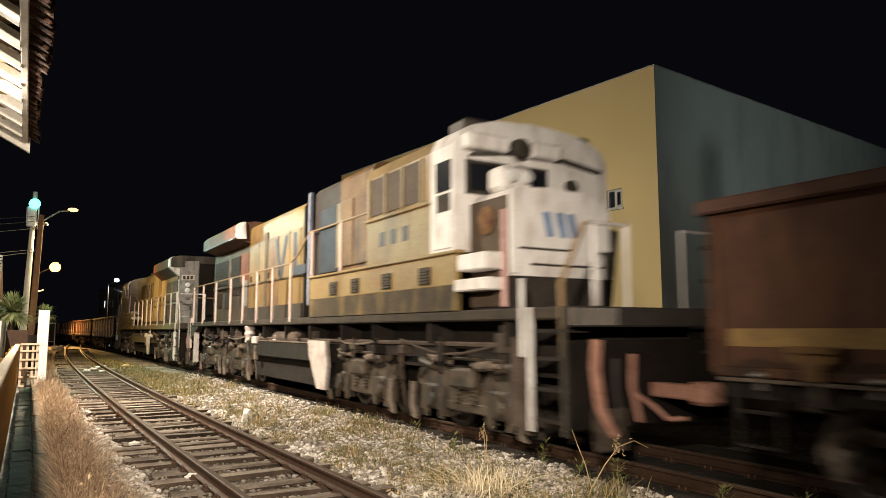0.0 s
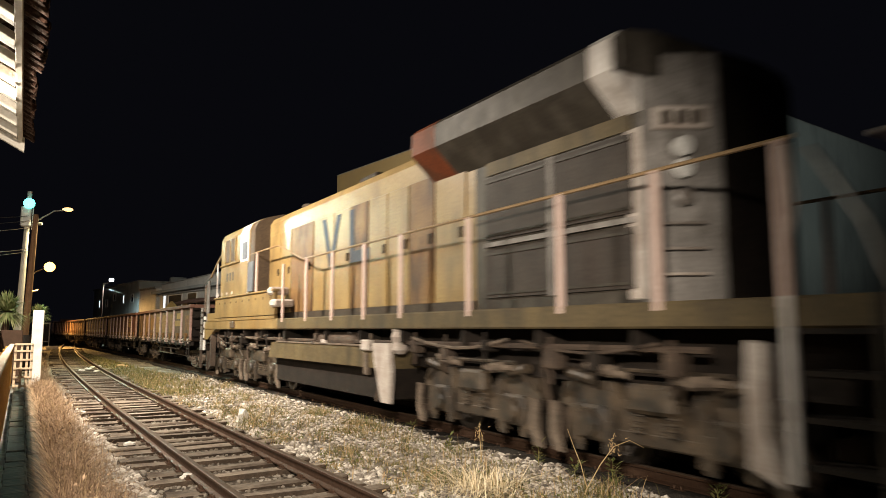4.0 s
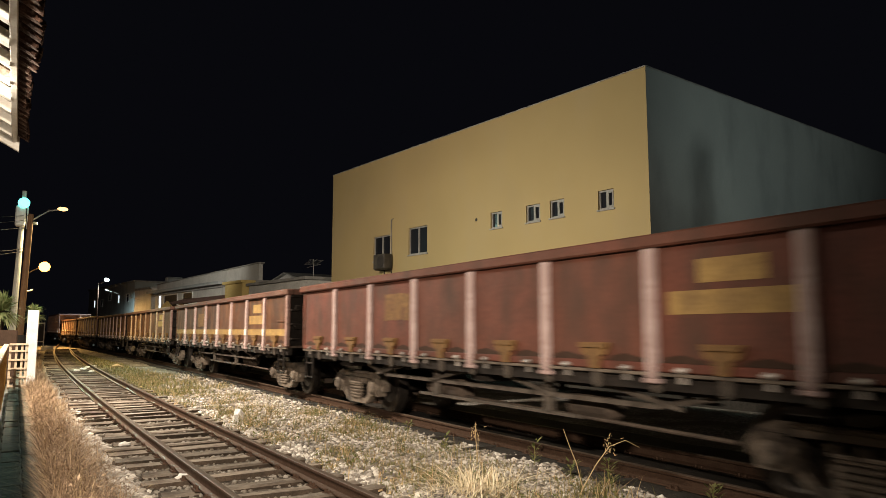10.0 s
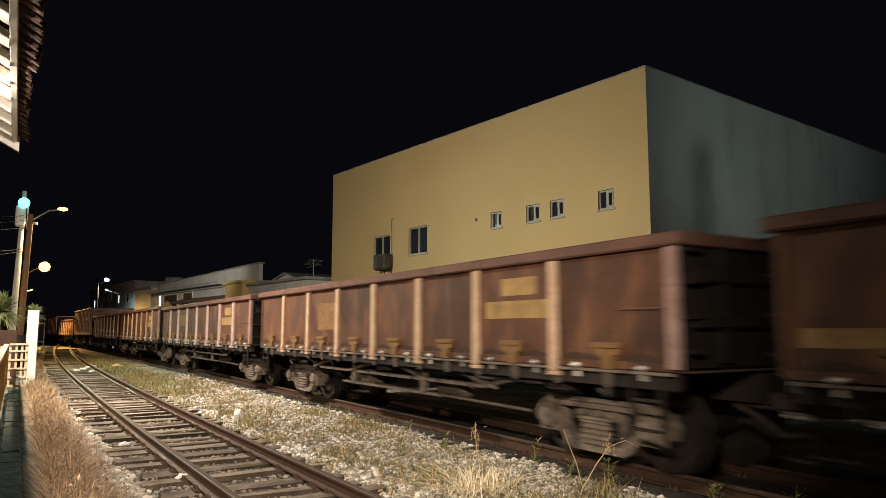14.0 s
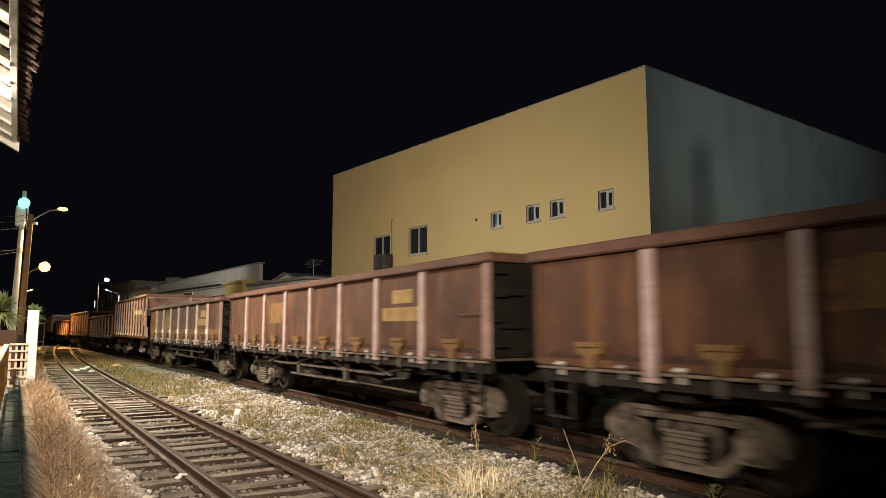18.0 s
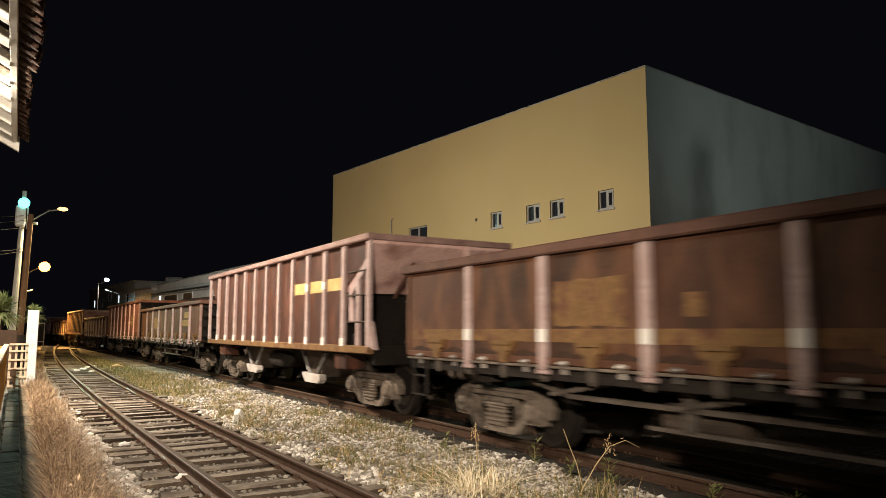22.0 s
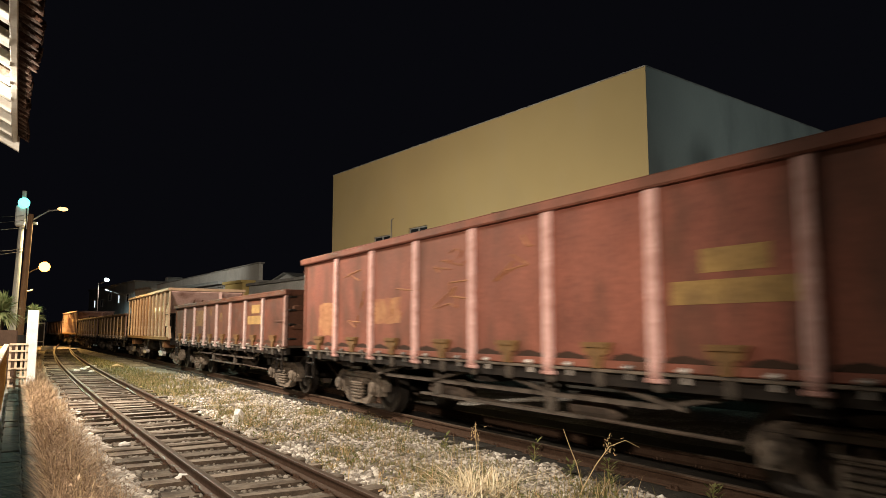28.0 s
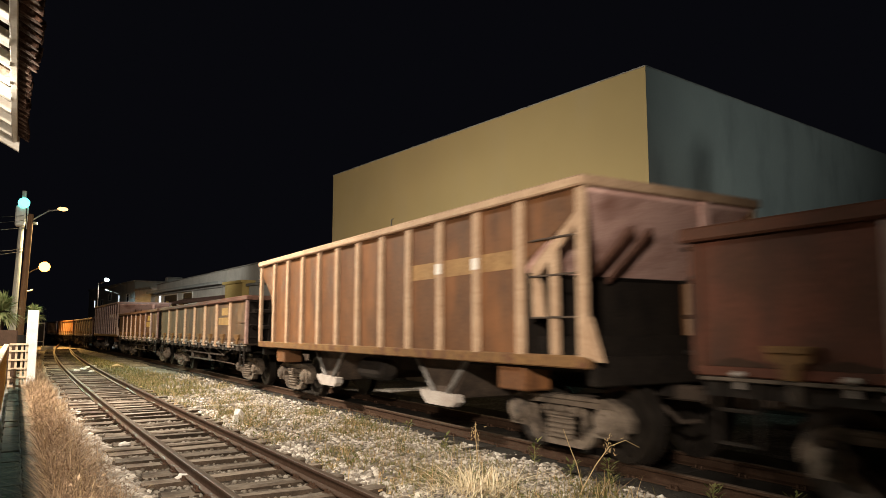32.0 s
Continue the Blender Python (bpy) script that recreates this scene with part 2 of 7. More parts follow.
LEAF = blade_material("weed_leaves", (0.09, 0.11, 0.035), (0.14, 0.15, 0.05), (0.2, 0.17, 0.08))
STONE = blade_material("crushed_stone", (0.10, 0.085, 0.07), (0.29, 0.255, 0.215), (0.66, 0.61, 0.54))
PALESTONE = blade_material("pale_crushed_stone", (0.17, 0.145, 0.12), (0.36, 0.325, 0.28), (0.70, 0.65, 0.58))
DARKSTONE = blade_material("dark_crushed_stone", (0.10, 0.085, 0.07), (0.17, 0.145, 0.115), (0.32, 0.29, 0.25))
LITTER = material("white_litter", (0.8, 0.78, 0.74), 0.6, second=(0.7, 0.67, 0.62), bump=0.1)
WHITEWOOD = material("white_painted_wood", (0.8, 0.77, 0.7), 0.55, second=(0.7, 0.66, 0.58), scale=4, fine=40, bump=0.1, stain=(0.45, 0.38, 0.3), stain_scale=3, stain_amount=0.3)
BEIGEWOOD = material("beige_boarding", (0.30, 0.225, 0.135), 0.7, second=(0.22, 0.16, 0.095), scale=4, fine=40, bump=0.1)
DARKWOOD = material("dark_timber", (0.10, 0.06, 0.04), 0.8, second=(0.06, 0.038, 0.026), scale=5, fine=40, bump=0.3)
TILE = material("weathered_clay_tile", (0.13, 0.068, 0.046), 0.9, second=(0.065, 0.037, 0.028), scale=9, fine=60, bump=0.6, stain=(0.38, 0.3, 0.25), stain_scale=14, stain_amount=0.6, vary=0.35)
DARKTILE = material("dark_clay_tile", (0.11, 0.065, 0.05), 0.85, second=(0.07, 0.042, 0.035), scale=4, fine=20, bump=0.3)
STATIONWALL = material("pale_limewash", (0.6, 0.55, 0.46), 0.85, second=(0.5, 0.45, 0.37), scale=2, fine=20, bump=0.1, stain=(0.28, 0.24, 0.19), stain_scale=1.2, stain_amount=0.5)
PAVING = material("mossy_shaded_paving", (0.13, 0.112, 0.08), 0.9, second=(0.06, 0.055, 0.04), scale=5, fine=40, bump=0.4, stain=(0.045, 0.045, 0.03), stain_scale=3.5, stain_amount=0.8, vary=0.3)
OCHREWOOD = material("ochre_fence_paint", (0.5, 0.29, 0.06), 0.65, second=(0.38, 0.21, 0.05), scale=6, fine=40, bump=0.15)
PALEWOOD = material("pale_worn_wood", (0.55, 0.44, 0.32), 0.75, second=(0.42, 0.32, 0.22), scale=6, fine=40, bump=0.2)
WHITEPAINT = material("white_post_paint", (0.78, 0.76, 0.72), 0.7, second=(0.66, 0.63, 0.58), scale=4, fine=40, bump=0.15, stain=(0.4, 0.35, 0.3), stain_scale=3, stain_amount=0.4)
PALEWALL = material("pale_house_render", (0.55, 0.54, 0.5), 0.9, second=(0.47, 0.46, 0.42), scale=1, fine=10, bump=0.08, stain=(0.3, 0.29, 0.27), stain_scale=0.8, stain_amount=0.4, drips=True)
YELLOWWALL = material("yellow_house_render", (0.6, 0.465, 0.19), 0.9, second=(0.52, 0.39, 0.155), scale=1, fine=10, bump=0.08)
PALMLEAF = blade_material("palm_leaf_blades", (0.13, 0.16, 0.06), (0.2, 0.24, 0.1), (0.3, 0.3, 0.15))
DIRT = material("sandy_dirt", (0.30, 0.24, 0.15), 0.95, second=(0.2, 0.16, 0.1), scale=1.5, fine=15, bump=0.5)
LAMPWARM = glow("warm_lamp_glass", (1.0, 0.55, 0.19), 2.6)
LAMPTEAL = glow("greenish_lamp_glass", (0.09, 0.6, 0.52), 5)
LAMPSODIUM = glow("sodium_lamp_glass", (1.0, 0.4, 0.07), 10)
LAMPWHITE = glow("white_lamp_glass", (0.85, 1.0, 1.0), 3)
LITWINDOW = glow("lit_window_glass", (0.85, 0.95, 1.0), 1.2)
TUBE = glow("strip_lamp_tube", (1.0, 0.9, 0.75), 6)

PALECONCRETE = material("pale_pole_concrete", (0.5, 0.49, 0.45), 0.85, second=(0.38, 0.37, 0.33), scale=3, fine=30, bump=0.2)
BROWNPOLE = material("brown_pole_timber", (0.24, 0.135, 0.07), 0.8, second=(0.15, 0.085, 0.05), scale=4, fine=40, bump=0.3)
# near-black that puts shade into the colour of ends and hollows
SHADEBLACK = material("shade_black_sheet", (0.012, 0.010, 0.009), 0.9, second=(0.02, 0.016, 0.013), scale=3, fine=30, bump=0.15, spec=0.03)
RIM = material("worn_rim_paint", (0.15, 0.075, 0.052), 0.7, second=(0.085, 0.045, 0.034), scale=3, fine=30, bump=0.12)
OLDGREY = material("brown_grey_paint", (0.082, 0.056, 0.033), 0.6, second=(0.042, 0.031, 0.02), scale=1.4, fine=25, bump=0.08, stain=(0.03, 0.024, 0.02), stain_scale=1.1, stain_amount=0.7, drips=True)
TRUSS = material("dusty_truss_steel", (0.13, 0.105, 0.085), 0.8, second=(0.05, 0.04, 0.032), scale=5, fine=35, bump=0.2)
NAVY = material("dark_navy_paint", (0.045, 0.048, 0.062), 0.6, second=(0.028, 0.029, 0.036), scale=2, fine=30, bump=0.05)

STREAKED = material("streaked_skirt_paint", (0.085, 0.062, 0.035), 0.75, second=(0.045, 0.035, 0.026), scale=2.0, fine=25, bump=0.08, stain=(0.2, 0.14, 0.052), stain_scale=1.6, stain_amount=0.65, drips=True)
CABWHITE = material("bright_cab_paint", (0.84, 0.82, 0.80), 0.45, second=(0.72, 0.69, 0.66), scale=3, fine=30, bump=0.04, stain=(0.35, 0.28, 0.23), stain_scale=2.6, stain_amount=0.55, drips=True)
WINFRAME = material("aluminium_window_frame", (0.34, 0.33, 0.30), 0.45, second=(0.24, 0.23, 0.21), bump=0.02)
DARKBROWN = material("dark_rusty_brown_paint", (0.062, 0.024, 0.015), 0.68, second=(0.036, 0.016, 0.011), scale=1.3, fine=25, bump=0.12, stain=(0.115, 0.042, 0.022), stain_scale=1.6, stain_amount=0.85, drips=True, tint=(0.08, 0.032, 0.02), spec=0.18, spread=0.3)
DUSTGREY = material("dusty_pale_grey_paint", (0.30, 0.285, 0.27), 0.55, second=(0.17, 0.16, 0.15), scale=3, fine=30, bump=0.08, stain=(0.09, 0.08, 0.07), stain_scale=3, stain_amount=0.8, drips=True)
OLIVEDECK = material("grimy_olive_sill_paint", (0.15, 0.115, 0.058), 0.6, second=(0.08, 0.062, 0.036), scale=1.5, fine=25, bump=0.08, stain=(0.05, 0.04, 0.028), stain_scale=1.4, stain_amount=0.8, drips=True)
FADEDBLUE = material("faded_blue_grey_figures", (0.13, 0.125, 0.115), 0.6, second=(0.085, 0.08, 0.075), scale=8, fine=40, bump=0.02)
CHALK = material("chalk_white_patch", (0.80, 0.77, 0.72), 0.7, second=(0.66, 0.62, 0.57), scale=6, fine=30, bump=0.05)
PALEMARK = material("pale_ochre_stripe", (0.60, 0.44, 0.19), 0.7, second=(0.44, 0.30, 0.12), scale=4, fine=30, bump=0.03)
LATCHDARK = material("dark_latch_patch", (0.036, 0.021, 0.014), 0.8, second=(0.06, 0.03, 0.019), scale=5, fine=30, bump=0.1)
WINGBROWN = material("sun_browned_wing_paint", (0.09, 0.047, 0.029), 0.6, second=(0.055, 0.033, 0.022), scale=2, fine=25, bump=0.08, stain=(0.16, 0.06, 0.03), stain_scale=1.5, stain_amount=0.5, drips=True)
PALEOCHRE = material("pale_ochre_smears", (0.42, 0.215, 0.105), 0.75, second=(0.28, 0.125, 0.065), scale=6, fine=20, bump=0.03, stain=(0.24, 0.09, 0.055), stain_scale=3, stain_amount=0.8)
GRILLE = material("sooty_grille_steel", (0.022, 0.016, 0.012), 0.8, second=(0.036, 0.026, 0.019), scale=4, fine=40, bump=0.1)
SHADEWALL = material("shade_darkened_masonry", (0.055, 0.048, 0.04), 0.9, second=(0.03, 0.027, 0.023), scale=1.5, fine=25, bump=0.2)
STANCHION = material("faded_pinkish_post_paint", (0.62, 0.49, 0.44), 0.6, second=(0.56, 0.43, 0.38), scale=5, fine=30, bump=0.05)
FAINTMARK = material("faint_ochre_stripe", (0.36, 0.22, 0.095), 0.7, second=(0.25, 0.145, 0.065), scale=4, fine=30, bump=0.03)
DUSTYPOST = material("dusty_post_paint", (0.36, 0.235, 0.205), 0.7, second=(0.2, 0.12, 0.10), scale=4, fine=30, bump=0.1)
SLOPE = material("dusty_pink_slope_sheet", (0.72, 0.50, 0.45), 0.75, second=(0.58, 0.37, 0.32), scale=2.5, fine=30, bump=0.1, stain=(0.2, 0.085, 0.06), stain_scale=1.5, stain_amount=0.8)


# ---- building kit ----
def box(bm, x0, x1, y0, y1, z0, z1, bevel=0.0):
    vs = [bm.verts.new((x, y, z)) for z in (z0, z1) for y in (y0, y1) for x in (x0, x1)]
    fs = [bm.faces.new([vs[i] for i in q]) for q in ((0, 2, 3, 1), (4, 5, 7, 6), (0, 1, 5, 4), (2, 6, 7, 3), (0, 4, 6, 2), (1, 3, 7, 5))]
    if bevel:
        bmesh.ops.bevel(bm, geom=list({e for f in fs for e in f.edges}), offset=bevel, segments=1, affect="EDGES")
    return bm


def prism(bm, outline, axis, a, b):
    """An outline of two coordinates, swept along an axis from a to b."""
    def at(p, v):
        q = list(p)
        q.insert(axis, v)
        return q
    lo, hi = ([bm.verts.new(at(p, v)) for p in outline] for v in (a, b))
    bm.faces.new(lo[::-1]), bm.faces.new(hi)
    k = len(outline)
    for i in range(k):
        bm.faces.new((lo[i], lo[(i + 1) % k], hi[(i + 1) % k], hi[i]))
    return bm


def rod(bm, a, b, r, sides=8, r2=None):
    """A round or many-sided bar from a to b."""
    a, b = Vector(a), Vector(b)
    m = (b - a).to_track_quat("Z", "Y").to_matrix()
    r2 = r if r2 is None else r2
    ring = [m @ Vector((math.cos(t), math.sin(t), 0)) for t in (2 * math.pi * i / sides for i in range(sides))]
    lo, hi = [bm.verts.new(a + v * r) for v in ring], [bm.verts.new(b + v * r2) for v in ring]
    bm.faces.new(lo[::-1]), bm.faces.new(hi)
    for i in range(sides):
        bm.faces.new((lo[i], lo[(i + 1) % sides], hi[(i + 1) % sides], hi[i]))
    return bm


def pipe(bm, pts, r, sides=6):
    """One bent tube through the points."""
    pts = [Vector(p) for p in pts]
    rings, up = [], Vector((0.31, 0.17, 0.93))
    for i, p in enumerate(pts):
        d = (pts[min(i + 1, len(pts) - 1)] - pts[max(i - 1, 0)]).normalized()
        u = d.cross(up if abs(d.dot(up)) < 0.95 else Vector((1, 0, 0))).normalized()
        v = d.cross(u)
        if 0 < i < len(pts) - 1:
            c = (p - pts[i - 1]).normalized().dot(d)
            k = r / max(0.6, c)
        else:
            k = r
        rings.append([bm.verts.new(p + (u * math.cos(6.28319 * j / sides) + v * math.sin(6.28319 * j / sides)) * k) for j in range(sides)])
    for a, b in zip(rings[:-1], rings[1:]):
        for j in range(sides):
            bm.faces.new((a[j], a[(j + 1) % sides], b[(j + 1) % sides], b[j]))
    bm.faces.new(rings[0]), bm.faces.new(rings[-1])
    return bm


def lathe(bm, profile, centre, axis=0, sides=20):
    """Rings of (radius, place along the axis), closed at both ends."""
    rings = []
    for r, h in profile:
        ring = []
        for i in range(sides):
            t = 2 * math.pi * i / sides
            p = [r * math.cos(t), r * math.sin(t)]
            p.insert(axis, h)
            ring.append(bm.verts.new(Vector(centre) + Vector(p)))
        rings.append(ring)
    for lo, hi in zip(rings[:-1], rings[1:]):
        for i in range(sides):
            bm.faces.new((lo[i], lo[(i + 1) % sides], hi[(i + 1) % sides], hi[i]))
    bm.faces.new(rings[0][::-1]), bm.faces.new(rings[-1])
    return bm


def mesh_of(name, bm, mat):
    bmesh.ops.recalc_face_normals(bm, faces=bm.faces)
    me = bpy.data.meshes.new(name)
    bm.to_mesh(me)
    bm.free()
    me.materials.append(mat)
    return me


def part(name, bm, mat, parent=None, label="", smooth=False):
    ob = new(name, bm if isinstance(bm, bpy.types.Mesh) else mesh_of(name, bm, mat))
    if smooth:
        ob.data.shade_smooth()
    ob.parent = parent
    return tagged(ob, label)


def B():
    return bmesh.new()


def boxed(*a, **k):
    return box(B(), *a, **k)


# ---- the two tracks ----
HEAD = radians(6.63)  # the main line's turn from +Y, clockwise
AWAY, SIDE = Vector((math.sin(HEAD), math.cos(HEAD), 0)), Vector((math.cos(HEAD), -math.sin(HEAD), 0))
OFFSET = 6.22  # from the camera to the main line's middle
LEFT_FROM, RIGHT_FROM, LEFT_R, RIGHT_R = 35.0, 84.0, 800.0, 150.0


def arc(p, a, length, radius):
    """Place and heading after an arc; a positive radius bends to the right."""
    k = length / radius
    ahead, right = Vector((math.sin(a), math.cos(a), 0)), Vector((math.cos(a), -math.sin(a), 0))
    return p + ahead * (radius * math.sin(k)) + right * (radius * (1 - math.cos(k))), a + k


def main_line(s, off=0.0):
    """Place and heading of the main line s metres up the line; off to its far side."""
    p, a = AWAY * min(s, LEFT_FROM) + SIDE * OFFSET, HEAD
    if s > LEFT_FROM:
        p, a = arc(p, a, min(s, RIGHT_FROM) - LEFT_FROM, -LEFT_R)
    if s > RIGHT_FROM:
        p, a = arc(p, a, s - RIGHT_FROM, RIGHT_R)
    return p + Vector((math.cos(a), -math.sin(a), 0)) * off, a


def siding(s, off=0.0):
    """Place and heading of the near siding, a gentle right-hand bend."""
    a0, k = radians(5.3), radians(0.068)
    x, y, n = 2.335, 0.0, max(1, int(abs(s)))
    a = a0 + k * max(0.0, min(s, 90.0))
    if s >= 0:
        for i in range(n):
            m = a0 + k * min(90.0, s * (i + 0.5) / n)
            x, y = x + math.sin(m) * s / n, y + math.cos(m) * s / n
    else:
        x, y = x + math.sin(a0) * s, y + math.cos(a0) * s
    return Vector((x + math.cos(a) * off, y - math.sin(a) * off, 0)), a


# ---- the ground and the tracks ----
TRACK_SPACE = pose(0, 0, 0, 0, 0, -math.degrees(HEAD))  # x to the far side of the line, y up the line


def on_track(ob, x=0, y=0, z=0, rz=0):
    ob.matrix_world = TRACK_SPACE @ pose(x, y, z, 0, 0, rz)
    return ob


def lines(*spans):
    out = []
    for a, b, n in spans:
        out += list(np.linspace(a, b, n, endpoint=False))
    return out + [spans[-1][1]]


SIDING_X = [(TRACK_SPACE.inverted() @ siding(float(y))[0]).x for y in range(-12, 72)]


def ground_height(x, y):
    """Slight unevenness near the tracks; x across, y along."""
    if not (-6 < x < 12 and -12 < y < 70):
        return 0.0
    h = 0.03 * noise.noise((x * 1.3, y * 1.3, 0)) + 0.015 * noise.noise((x * 4, y * 4, 3))
    if 2.9 < x < 5.6:
        h += 0.05 * math.sin((x - 2.9) / 2.7 * math.pi)
    aside = abs(x - float(np.interp(y, range(-12, 72), SIDING_X))) / 1.12
    if aside < 1:
        h = h * 0.5 - 0.03 * (1 - aside ** 5)  # the siding's sleepers stand proud of their worn bed
    if x < 0.6:
        h = min(h, 0.0) - 0.01
    return h


def ground():
    xs = lines((-500, -40, 6), (-40, -6, 6), (-6, 0, 12), (0, 8, 64), (8, 12, 16), (12, 60, 8), (60, 700, 8))
    ys = lines((-400, -40, 6), (-40, -12, 5), (-12, 2, 14), (2, 34, 200), (34, 70, 40), (70, 140, 8), (140, 900, 8))
    verts = [(x, y, ground_height(x, y)) for y in ys for x in xs]
    n = len(xs)
    faces = [(j * n + i, j * n + i + 1, (j + 1) * n + i + 1, (j + 1) * n + i) for j in range(len(ys) - 1) for i in range(n - 1)]
    me = bpy.data.meshes.new("ground")
    me.from_pydata(verts, [], faces)
    me.materials.append(GRAVEL)
    ob = new("ground", me)
    ob.matrix_world = TRACK_SPACE
    me.shade_smooth()
    return tagged(ob, "gravelly soil with ballast between the tracks", "ground", kind="structure")


def gravel_material():
    """Crushed stone: each cell its own grey, with soil and grime between, browner in patches."""
    mat = bpy.data.materials.new("crushed_stone_ground")
    mat.use_nodes = True
    n, ln = mat.node_tree.nodes, mat.node_tree.links.new
    bsdf = n["Principled BSDF"]
    co = n.new("ShaderNodeTexCoord")
    vo = n.new("ShaderNodeTexVoronoi")
    vo.inputs["Scale"].default_value = 17
    ln(co.outputs["Object"], vo.inputs["Vector"])
    edge = n.new("ShaderNodeTexVoronoi")
    edge.feature = "DISTANCE_TO_EDGE"
    edge.inputs["Scale"].default_value = 17
    ln(co.outputs["Object"], edge.inputs["Vector"])
    big = n.new("ShaderNodeTexNoise")
    big.inputs["Scale"].default_value, big.inputs["Detail"].default_value = 0.9, 7
    ln(co.outputs["Object"], big.inputs["Vector"])
    sep = n.new("ShaderNodeSeparateColor")
    ln(vo.outputs["Color"], sep.inputs["Color"])
    cr = n.new("ShaderNodeValToRGB")
    cr.color_ramp.elements[0].color, cr.color_ramp.elements[1].color = (0.12, 0.105, 0.09, 1), (0.40, 0.37, 0.33, 1)
    ln(sep.outputs["Red"], cr.inputs["Fac"])
    soil = n.new("ShaderNodeValToRGB")
    soil.color_ramp.elements[0].position, soil.color_ramp.elements[1].position = 0.42, 0.6
    soil.color_ramp.elements[0].color, soil.color_ramp.elements[1].color = (0, 0, 0, 1), (1, 1, 1, 1)
    ln(big.outputs["Fac"], soil.inputs["Fac"])
    m1 = n.new("ShaderNodeMix")
    m1.data_type = "RGBA"
    ln(soil.outputs["Color"], m1.inputs["Factor"])
    ln(cr.outputs["Color"], m1.inputs["A"])
    m1.inputs["B"].default_value = (0.11, 0.088, 0.062, 1)
    gap = n.new("ShaderNodeMapRange")
    gap.inputs["From Max"].default_value = 0.12
    gap.inputs["To Min"].default_value = 0.35
    ln(edge.outputs["Distance"], gap.inputs["Value"])
    m2 = n.new("ShaderNodeMix")
    m2.data_type, m2.blend_type = "RGBA", "MULTIPLY"
    m2.inputs["Factor"].default_value = 1
    ln(m1.outputs["Result"], m2.inputs["A"])
    ln(gap.outputs["Result"], m2.inputs["B"])
    ln(m2.outputs["Result"], bsdf.inputs["Base Color"])
    bsdf.inputs["Roughness"].default_value = 0.95
    b = n.new("ShaderNodeBump")
    b.inputs["Strength"].default_value, b.inputs["Distance"].default_value = 0.9, 0.03
    ln(edge.outputs["Distance"], b.inputs["Height"])
    ln(b.outputs["Normal"], bsdf.inputs["Normal"])
    return mat


GRAVEL = gravel_material()
ground()


def rail_bar(line, s0, s1, off, step=1.0):
    """A flat-bottomed rail, swept along a line."""
    prof = [(-0.055, -0.14), (0.055, -0.14), (0.055, -0.125), (0.009, -0.11), (0.009, -0.04), (0.034, -0.03), (0.034, -0.005), (0.025, 0.0), (-0.025, 0.0),
            (-0.034, -0.005), (-0.034, -0.03), (-0.009, -0.04), (-0.009, -0.11), (-0.055, -0.125)]
    verts, faces, k = [], [], len(prof)
    stops = np.arange(s0, s1 + step / 2, step)
    for s in stops:
        p, a = line(float(s), off)
        r = Vector((math.cos(a), -math.sin(a), 0))
        verts += [tuple(p + r * x + Vector((0, 0, RAIL + z))) for x, z in prof]
    for j in range(len(stops) - 1):
        for i in range(k):
            faces.append((j * k + i, j * k + (i + 1) % k, (j + 1) * k + (i + 1) % k, (j + 1) * k + i))
    faces += [tuple(range(k)), tuple((len(stops) - 1) * k + i for i in range(k))]
    me = bpy.data.meshes.new("rail")
    me.from_pydata(verts, [], faces)
    me.materials.append(STEEL)
    me.materials.append(SHINE)
    for f in me.polygons[:-2]:
        if f.index % k in (6, 7, 8):
            f.material_index = 1
    return me


def track(name, line, s0, s1, label, spacing, near, dark):
    t = tagged(new(name), label, "railway track", kind="structure")
    gauge = 0.512 if line is siding else 0.53
    for off in (-gauge, gauge):
        ob = new("rail", rail_bar(line, s0, s1, off))
        ob.parent = t
    rng = random.Random(4)
    shapes = []
    for k in range(9):
        bm = B()
        w, h, l = rng.uniform(0.075, 0.11), rng.uniform(0.055, 0.075), rng.uniform(0.9, 1.1)
        box(bm, -l, rng.uniform(0.92, 1.08), -w, w, -0.10, h - 0.012, bevel=0.014)
        for v in bm.verts:
            v.co += Vector((0, rng.uniform(-0.012, 0.012), rng.uniform(-0.01, 0.01)))
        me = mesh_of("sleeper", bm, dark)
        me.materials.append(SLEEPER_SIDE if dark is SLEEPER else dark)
        # upward faces take the pale timber, all others the shaded copy
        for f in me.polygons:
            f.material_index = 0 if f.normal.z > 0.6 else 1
        shapes.append(me)
    plate = B()
    box(plate, -0.1, 0.1, -0.08, 0.08, 0.045, 0.064)
    for x in (-0.075, 0.075):
        rod(plate, (x, 0.04, 0.05), (x, 0.04, 0.095), 0.018, 6)
        rod(plate, (x, -0.04, 0.05), (x, -0.04, 0.095), 0.018, 6)
    plate = mesh_of("tie_plate", plate, STEEL)
    s = near[0]
    while s < near[1]:
        p, a = line(s)
        m = Matrix.Translation(p) @ pose(0, 0, rng.uniform(-0.012, 0.006), 0, rng.uniform(-0.8, 0.8), -math.degrees(a) + rng.uniform(-3, 3))
        o = new("sleeper", rng.choice(shapes))
        o.parent, o.matrix_local = t, m
        if s < 16:
            for off in (-gauge, gauge):
                q = new("tie_plate", plate)
                q.parent, q.matrix_local = t, Matrix.Translation(line(s, off)[0]) @ pose(0, 0, 0, 0, 0, -math.degrees(a))
        s += spacing * rng.uniform(0.78, 1.2)
    return t


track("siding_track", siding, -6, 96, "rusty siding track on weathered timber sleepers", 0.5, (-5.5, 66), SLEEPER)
track("main_track", main_line, -60, 260, "main line track with rust-brown rails on dark ballast", 0.6, (-5.5, 46), OILY)

